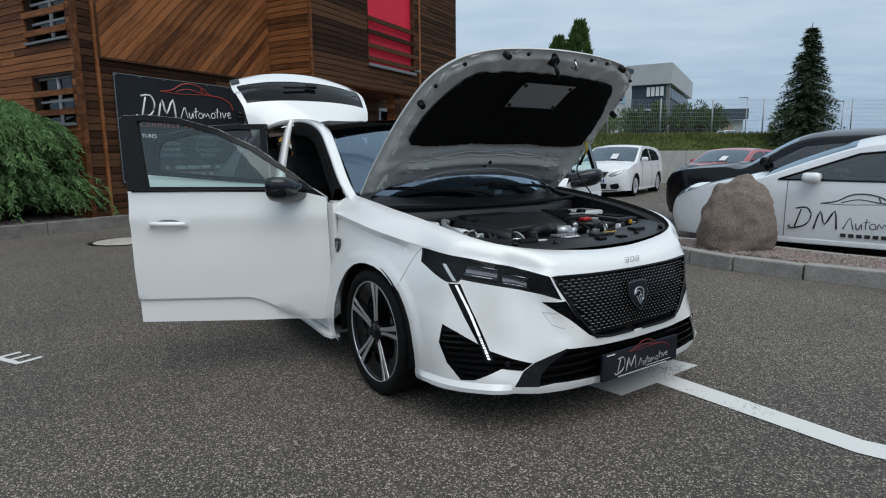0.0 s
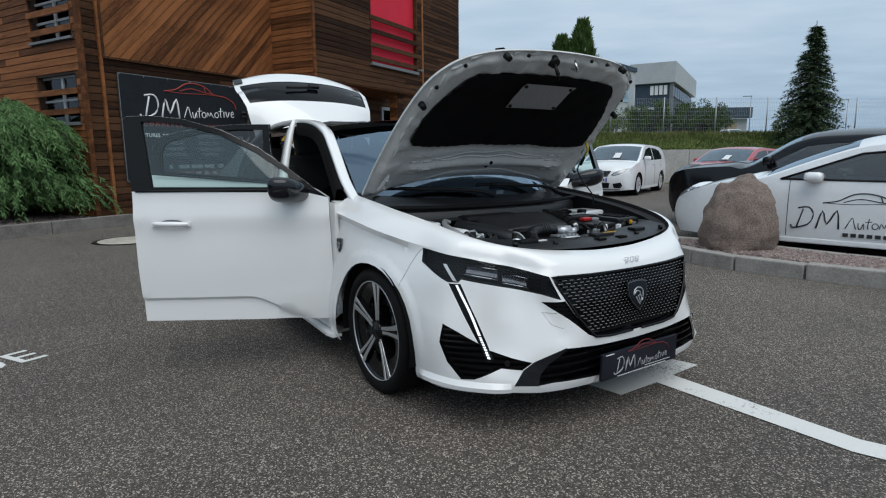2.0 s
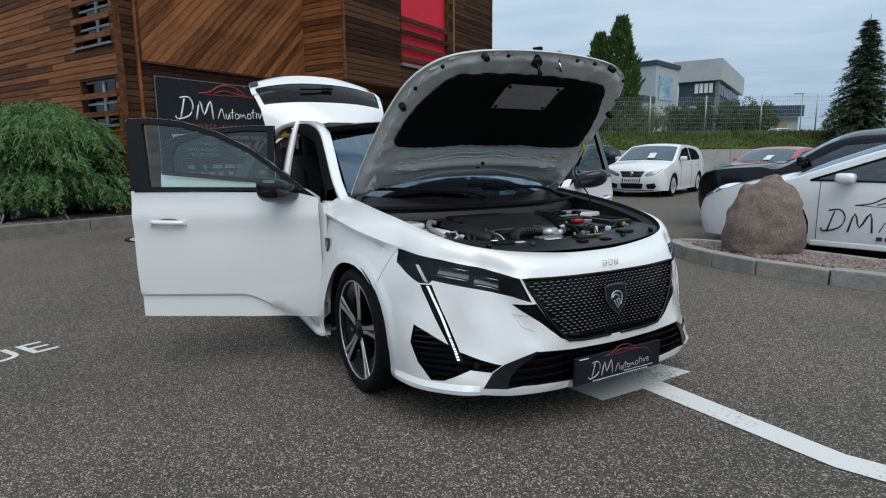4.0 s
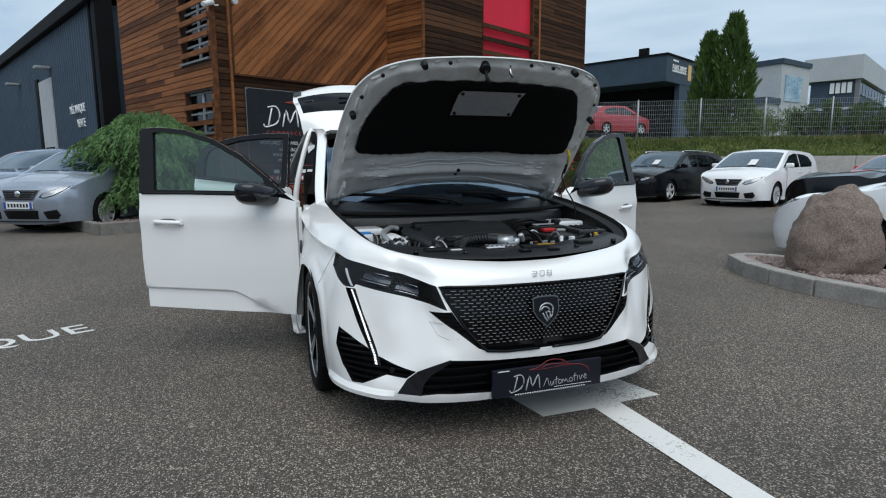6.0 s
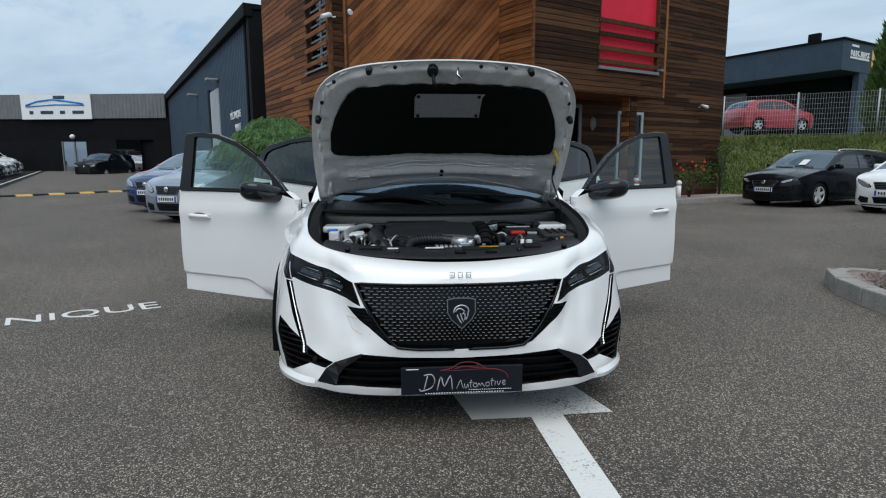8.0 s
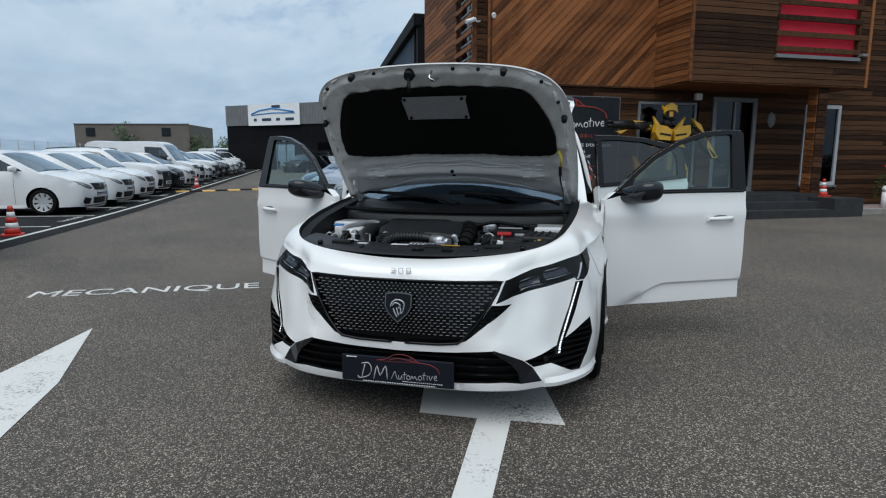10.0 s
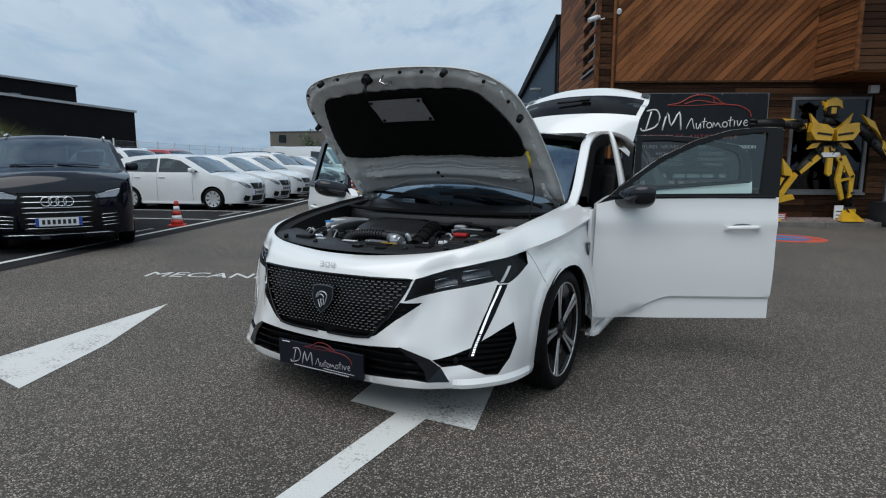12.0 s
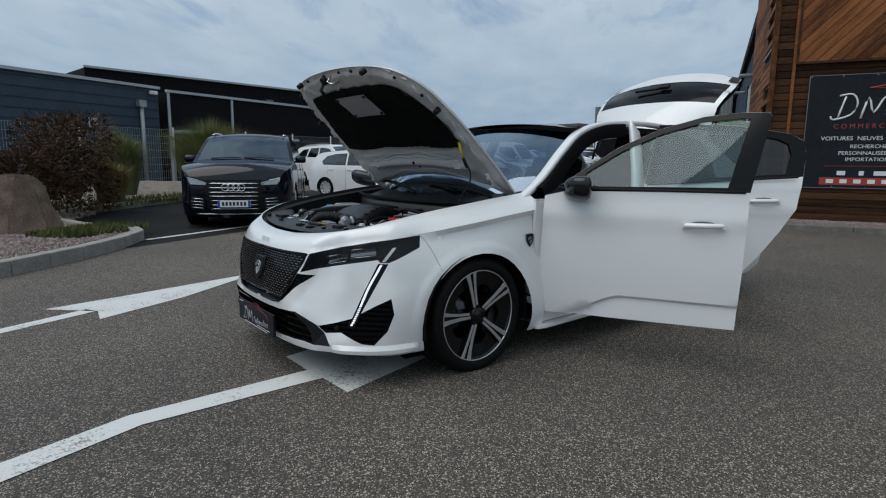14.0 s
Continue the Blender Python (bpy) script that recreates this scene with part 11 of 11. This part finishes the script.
part("front_wall", bm, M_STEELD, hall, "corrugated steel sheet")
bm = bmesh.new()
box(bm, (HL / 2, -6.0, 2.9), (HL - 0.1, 11.9, 6.4), HM)
part("hall_body", bm, M_STEELD, hall)
part("eaves_gutter", box(bmesh.new(), (HL / 2, 0.10, 6.28), (HL + 0.6, 0.30, 0.30), HM, bevel=0.04), M_BLACKC, hall)
part("corner_trim", box(bmesh.new(), (-0.10, -0.15, 3.0), (0.30, 0.50, 6.9), HM), M_BLACKC, hall)
bm = bmesh.new()
slab(bm, [(-0.3, 0.25), (-0.3, -12.2), (HL + 0.3, -12.2), (HL + 0.3, 0.25)], 0.16, HM @ Matrix.Translation((0, 0, 6.40)))
bmesh.ops.recalc_face_normals(bm, faces=bm.faces[:])
part("roof", bm, M_BLACKC, hall)
dr = part("roller_door", box(bmesh.new(), (7.6, 0.05, 2.4), (2.2, 0.06, 4.3), HM), M_OFFICE, hall, "pale roller door")
part("door_surround", box(bmesh.new(), (8.95, 0.06, 2.4), (0.5, 0.10, 4.6), HM), M_BLACKC, hall)
part("dark_opening", box(bmesh.new(), (7.6, 0.09, 0.95), (1.5, 0.02, 1.9), HM), M_MATTB, hall)
flip = Matrix(((-1, 0, 0, 0), (0, 0, 1, 0), (0, 1, 0, 0), (0, 0, 0, 1)))
for body, z, x0 in (("MÉCANIQUE", 3.10, 3.0), ("VENTE", 2.60, 2.6)):
    words("lettering", body, 0.40, M_SIGNW, hall, HM @ Matrix.Translation((x0, 0.06, z)) @ flip, squeeze=0.9, depth=0.02)
for x0 in (6.6, 13.0):
    part("hall_lamp", box(bmesh.new(), (x0, 0.30, 4.9), (0.4, 0.5, 0.10), HM, bevel=0.02), M_GALV, hall)
for x0 in (0.35,):
    part("downpipe", rod(bmesh.new(), HM @ Vector((x0, 0.10, 0)), HM @ Vector((x0, 0.10, 6.2)), 0.05), M_BLACKC, hall)

# garage closing the yard
ga, gb = Vector((-54.5, 11.2, 0)), Vector((-43.6, 20.2, 0))
gd = (gb - ga).normalized()
gn = Vector((gd.y, -gd.x, 0))
GM = Matrix(((gd.x, gn.x, 0, ga.x), (gd.y, gn.y, 0, ga.y), (0, 0, 1, 0.62), (0, 0, 0, 1)))
GL = (gb - ga).length
gar = thing("garage", label="low dark garage with a ribbed grey fascia and white sign", category="building")
bm = bmesh.new()
for s in ((0, GL - 8.6, 0, 4.2), (GL - 8.6, GL - 6.6, 2.4, 4.2), (GL - 6.6, GL - 4.2, 0, 4.2), (GL - 4.2, GL - 1.2, 2.5, 4.2), (GL - 1.2, GL, 0, 4.2)):
    box(bm, ((s[0] + s[1]) / 2, -0.15, (s[2] + s[3]) / 2), (s[1] - s[0], 0.3, s[3] - s[2]), GM)
part("front_wall", bm, M_BLACKC, gar)
for i in range(8):
    part("cladding_rib", box(bmesh.new(), (GL / 2, 0.012, 2.6 + 0.2 * i), (GL, 0.02, 0.03), GM), M_BLACKC, gar)
bm = bmesh.new()
prev = None
n = int(GL / 0.30)
for i in range(n * 4 + 1):
    x = GL * i / (n * 4)
    cur = [bm.verts.new(GM @ Vector((x, 0.10 if i % 4 in (0, 1) else 0.16, z))) for z in (4.15, 6.0)]
    if prev:
        bm.faces.new((prev[0], cur[0], cur[1], prev[1]))
    prev = cur
part("ribbed_fascia", bm, M_STEELM, gar)
part("garage_body", box(bmesh.new(), (GL / 2, -6.3, 3.0), (GL, 12.0, 6.0), GM), M_BLACKC, gar)
sg = part("garage_sign", box(bmesh.new(), (GL - 8.6, 0.24, 5.05), (5.6, 0.08, 1.9), GM), M_SIGNW, gar, "white sign with a blue car stroke")
bm = bmesh.new()
M_SBLUE = mat("sign_blue", (0.05, 0.25, 0.55), 0.5, grain=5, spread=0.15)
for pts, r in (([(-2.4, 0.0), (-1.5, 0.3), (-0.2, 0.45), (1.0, 0.3), (2.2, 0.1)], 0.07), ([(-2.4, -0.1), (0, 0.05), (2.3, 0.0)], 0.05)):
    tube(bm, [GM @ Vector((GL - 8.6 + x, 0.29, 5.15 + z)) for x, z in pts], r, 5)
part("sign_stroke", bm, M_SBLUE, sg)
bm = bmesh.new()
for i, w in enumerate((0.3, 1.0, 0.4, 0.9)):
    box(bm, (GL - 10.6 + 1.25 * i, 0.29, 4.62), (w, 0.03, 0.24), GM)
box(bm, (GL - 8.3, 0.29, 5.75), (0.9, 0.03, 0.25), GM)
part("sign_bar", bm, M_STEELD, sg)["kind"] = "stuff"
for i in range(2):
    part("glazed_door", box(bmesh.new(), (GL - 8.1 + 0.98 * i, -0.05, 1.2), (0.92, 0.05, 2.35), GM), M_SHOP, gar)
    part("door_frame", box(bmesh.new(), (GL - 8.58 + 1.0 * i, 0.0, 1.2), (0.08, 0.08, 2.4), GM), M_STEELM, gar)
part("glazed_gate", box(bmesh.new(), (GL - 3.2, -0.06, 1.25), (1.9, 0.05, 2.45), GM), M_SHOP, gar, "glazed gate that mirrors the sky")
part("globe_lamp", lathe(bmesh.new(), [(0.0, -0.2), (0.16, -0.12), (0.2, 0.0), (0.16, 0.12), (0.0, 0.2)], 14, axis="Z"), M_WHITEPL, gar).matrix_world = GM @ Matrix.Translation((GL - 7.5, 0.3, 2.75))

open_suv = car("parked_suv", GM @ Matrix.Translation((GL - 2.5, 4.2, -0.62 + 0.30)) @ Matrix.Rotation(math.pi, 4, "Z"), "suv", 4.5, 1.86, 1.68, M_BLACKP, "black SUV with its tailgate raised before the garage", plate=False)
part("tailgate", box(bmesh.new(), (0, 2.25, 1.98), (1.35, 1.0, 0.10), Matrix.Translation((0, 0, 0)), bevel=0.04), M_BLACKP, open_suv, "raised tailgate")
part("load_opening", box(bmesh.new(), (0, 2.20, 1.15), (1.20, 0.12, 0.85), bevel=0.03), M_MATTB, open_suv)

# halls behind the fence, south-west
def long_hall(name, label, a, b, h, depth, material, ribs=0, z0=0.0, edge=M_OFFICE):
    a, b = Vector((*a, z0)), Vector((*b, z0))
    d = (b - a).normalized()
    n = Vector((d.y, -d.x, 0))
    if n.dot(Vector((4, 3, 0)) - a) < 0:
        n = -n
    m = Matrix(((d.x, n.x, 0, a.x), (d.y, n.y, 0, a.y), (0, 0, 1, a.z), (0, 0, 0, 1)))
    L = (b - a).length
    o = thing(name, label=label, category="building")
    part("wall", box(bmesh.new(), (L / 2, -depth / 2, h / 2 - 0.2), (L, depth, h + 0.4), m), material, o)
    part("roof_edge", box(bmesh.new(), (L / 2, 0.05, h + 0.06), (L + 0.1, 0.16, 0.12), m), edge, o)
    for i in range(ribs):
        part("cladding_strip", box(bmesh.new(), (L / 2, 0.02, h * (i + 0.7) / ribs), (L - 0.02, 0.03, 0.05), m), material, o)
    return o, m, L


o, m, L = long_hall("clad_hall", "anthracite hall with horizontal cladding behind the fence", (-12.0, -16.2), (-21.6, -13.05), 4.45, 9.0, M_STEELD, 11)
part("downpipe", rod(bmesh.new(), m @ Vector((L - 1.0, 0.15, 0)), m @ Vector((L - 1.0, 0.15, 3.6)), 0.09), M_GALV, o)
part("hopper", box(bmesh.new(), (L - 1.0, 0.15, 3.7), (0.35, 0.25, 0.3), m), M_GALV, o)
part("wall_lamp", box(bmesh.new(), (L - 0.35, 0.15, 4.25), (0.35, 0.2, 0.16), m, bevel=0.03), M_WHITEPL, o)
part("meter_box", box(bmesh.new(), (L - 3.3, 0.06, 2.7), (0.35, 0.12, 0.4), m), M_OFFICE, o)
o, m, L = long_hall("black_hall", "long black flat-roofed hall behind the fence", (-21.9, -12.8), (-34.0, -7.1), 4.35, 12.0, M_BLACKC)
for x in (0.05, L * 0.27):
    part("corner_strip", box(bmesh.new(), (x, 0.06, 2.2), (0.10, 0.08, 4.4), m), M_OFFICE, o)
part("awning", box(bmesh.new(), (L * 0.42, 0.5, 2.35), (3.6, 1.0, 0.12), m), M_OFFICE, o)
part("awning", box(bmesh.new(), (L * 0.10, 0.5, 2.5), (2.4, 1.0, 0.12), m), M_OFFICE, o)
part("window", box(bmesh.new(), (L * 0.80, 0.03, 1.6), (1.2, 0.06, 1.3), m), M_OFFICE, o)
o, m, L = long_hall("black_hall", "upper storey of the black hall", (-26.5, -20.8), (-39.3, -11.9), 6.35, 8.0, M_BLACKC)
for x in (L * 0.36, L * 0.74):
    part("roof_lamp", box(bmesh.new(), (x, 0.25, 5.3), (0.5, 0.4, 0.35), m), M_STEELM, o)
FENW = [(-6.0, -12.2), (-12.4, -9.6), (-18.2, -7.0), (-24.0, -5.4), (-34.0, -4.2), (-48.0, -1.0), (-70, 3.0)]
fence("fence", [on_ground(x, y) for x, y in FENW], 2.2, "galvanised mesh fence along the parking strip", every=2.6, wire=0.08)
o, m, L = long_hall("flat_hall", "brown flat-roofed hall far behind the cars", (-105.0, -3.5), (-96.5, 12.3), 5.6, 10.0, mat("brown_render", (0.13, 0.115, 0.10), 0.8, grain=0.8, spread=0.15), 0, 1.9, M_STEELM)
for x in (0.14, 0.80):
    part("window", box(bmesh.new(), (L * x, 0.05, 4.4), (1.4, 0.1, 1.3), m), M_PANE, o)
for i, (x, y, h) in enumerate(((-97, 14.0, 5.0), (-94, 17.5, 4.2), (-101, 4.0, 7.4))):
    shrub("far_tree", Matrix.Translation((x, y, 1.4)), 2.2, 2.0, h, M_LEAFD, "dark leafy tree far beyond the cars", 1500, 0.4, 90 + i, category="tree", group="far trees")

# hills on the horizon, a flat band with the air's haze in its colour
verts, faces = [], []
for i in range(61):
    a = radians(130 + 100 * i / 60)
    r = 2400
    h = 34 + 20 * noise.noise(Vector((i * 0.21, 0, 0))) + 6 * noise.noise(Vector((i * 0.9, 3, 0)))
    verts += [(r * math.cos(a), r * math.sin(a), -30), (r * math.cos(a), r * math.sin(a), h)]
    if i:
        o = 2 * i
        faces.append((o - 2, o, o + 1, o - 1))
me = bpy.data.meshes.new("hills")
me.from_pydata(verts, [], faces)
me.materials.append(M_HILL)
tagged(new("backdrop", me), "hazy blue hills on the horizon", "backdrop", kind="structure")

# planted island south-west
PI = [(1.5, -1.05), (0.4, -0.92), (-0.85, -0.82), (-1.8, -0.84), (-2.7, -0.98), (-3.35, -1.2), (-3.72, -1.55), (-3.88, -2.05), (-4.05, -2.7), (-4.6, -3.6), (-5.6, -4.6)]
kerb_run(PI, "grey concrete kerb round the planted island", w=0.15, h=0.15, unit=0.5)
bm = slab(bmesh.new(), PI + [(-6.5, -4.9), (-14.0, -5.4), (-20.0, -6.6), (-18, -10.5), (-2, -16), (4, -8)], 0.10)
bmesh.ops.recalc_face_normals(bm, faces=bm.faces[:])
pis = solo("planted_island", bm, M_EARTH, "planted strip of dry earth and chippings", "flower bed", kind="structure")
stones(pis, [(-3.4, -1.5), (-2.6, -1.2), (-1.0, -1.0), (0.5, -1.1), (0.5, -2.6), (-3.5, -3.2)], 4200, 0.10, 0.014, 0.032, Matrix.Identity(4), M_GRAVEL, 31)
stones(pis, [(-4.2, -3.2), (-10, -5.6), (-12, -9), (-5, -9)], 4200, 0.10, 0.02, 0.05, Matrix.Identity(4), M_EARTH, 32)


def angular_rock(m, label):
    """A split block: hull of a skewed block, edges worn, faces roughened."""
    bm = bmesh.new()
    for p in ((-0.95, -0.40, 0), (-0.70, -0.52, 0), (0.35, -0.50, 0), (0.88, -0.25, 0), (0.92, 0.20, 0), (0.30, 0.48, 0), (-0.85, 0.42, 0), (-0.85, -0.30, 0.62), (-0.35, -0.34, 0.84), (0.30, -0.26, 0.92), (0.52, -0.05, 0.90), (0.62, 0.12, 0.74), (0.20, 0.30, 0.86), (-0.70, 0.28, 0.66)):
        bm.verts.new(p)
    r = bmesh.ops.convex_hull(bm, input=bm.verts[:])
    bmesh.ops.bevel(bm, geom=bm.edges[:], offset=0.035, segments=2, affect="EDGES")
    bmesh.ops.triangulate(bm, faces=bm.faces[:])
    bmesh.ops.subdivide_edges(bm, edges=[e for e in bm.edges if e.calc_length() > 0.12], cuts=3, use_grid_fill=True)
    for v in bm.verts:
        v.co += v.normal * (0.035 * noise.noise(v.co * 3.0) + 0.014 * noise.noise(v.co * 11))
    return solo("boulder", bm, mat("brown_sandstone", (0.095, 0.065, 0.046), 0.9, grain=4, spread=0.5, second=(0.21, 0.15, 0.11), bump=0.8, fine=60), label, "boulder", m=m)


angular_rock(Matrix.Translation((-3.10, -3.05, 0.05)) @ Matrix.Rotation(radians(105), 4, "Z") @ Matrix.Diagonal((0.80, 0.85, 0.96, 1)), "angular brown sandstone rock on the chippings")
kerb_run([(-5.6, -4.6), (-6.5, -4.9), (-10.0, -5.15), (-14.0, -5.4)], "grey concrete kerb along the planted strip", w=0.15, h=0.15, unit=0.6)
# earth rising to the fence
verts, faces = [], []
for j in range(13):
    for i in range(21):
        x, y = -17.0 + 0.58 * i, -10.2 + 0.42 * j
        k = smooth(0, 3, i) * smooth(20, 15, i) * smooth(12, 6, j) * smooth(-1, 2, j)
        verts.append((x, y, 0.085 + 0.30 * k + 0.03 * noise.noise(Vector((x, y, 0)))))
        if i and j:
            o = j * 21 + i
            faces.append((o - 22, o - 21, o, o - 1))
me = bpy.data.meshes.new("earth_mound")
me.from_pydata(verts, [], faces)
me.materials.append(M_EARTH)
me.shade_smooth()
tagged(new("earth_mound", me), "low mound of dry earth along the fence", "flower bed", kind="structure")


def patch_rand(x0, x1, y0, y1):
    return lambda r: Vector((r.uniform(x0, x1), r.uniform(y0, y1), 0.10))


ground_cover("weeds", patch_rand(-4.0, -2.6, -2.3, -1.5), 2600, 0.10, M_GRASS, "low weeds beside the rock", 33)
ground_cover("weeds", patch_rand(-12.0, -5.0, -8.5, -4.6), 5200, 0.13, M_GRASS, "patchy weeds on the dry earth", 34)
shrub("russet_shrub", Matrix.Translation((-5.3, -4.7, 0.08)), 1.5, 1.35, 1.80, M_LEAFR, "dense russet and green shrub behind the rock", 17000, 0.10, 51)
shrub("russet_shrub", Matrix.Translation((-3.9, -6.3, 0.08)), 1.5, 1.4, 1.9, M_LEAFR, "dense russet shrub behind the rock", 14000, 0.10, 52)
tall_grass(Matrix.Translation((-8.5, -5.35, 0.30)), 0.62, 1.70, 4200, "tall pale green grass clump by the fence", 61)
tall_grass(Matrix.Translation((-7.2, -4.6, 0.22)), 0.45, 1.05, 1800, "dry ochre grass clump", 62, mat("ochre_grass", (0.20, 0.16, 0.07), 0.9, grain=3, spread=0.4, spec=0.1))
tall_grass(Matrix.Translation((-11.2, -4.5, 0.30)), 1.3, 2.2, 7000, "tall pale green grass clump behind the SUV", 63)
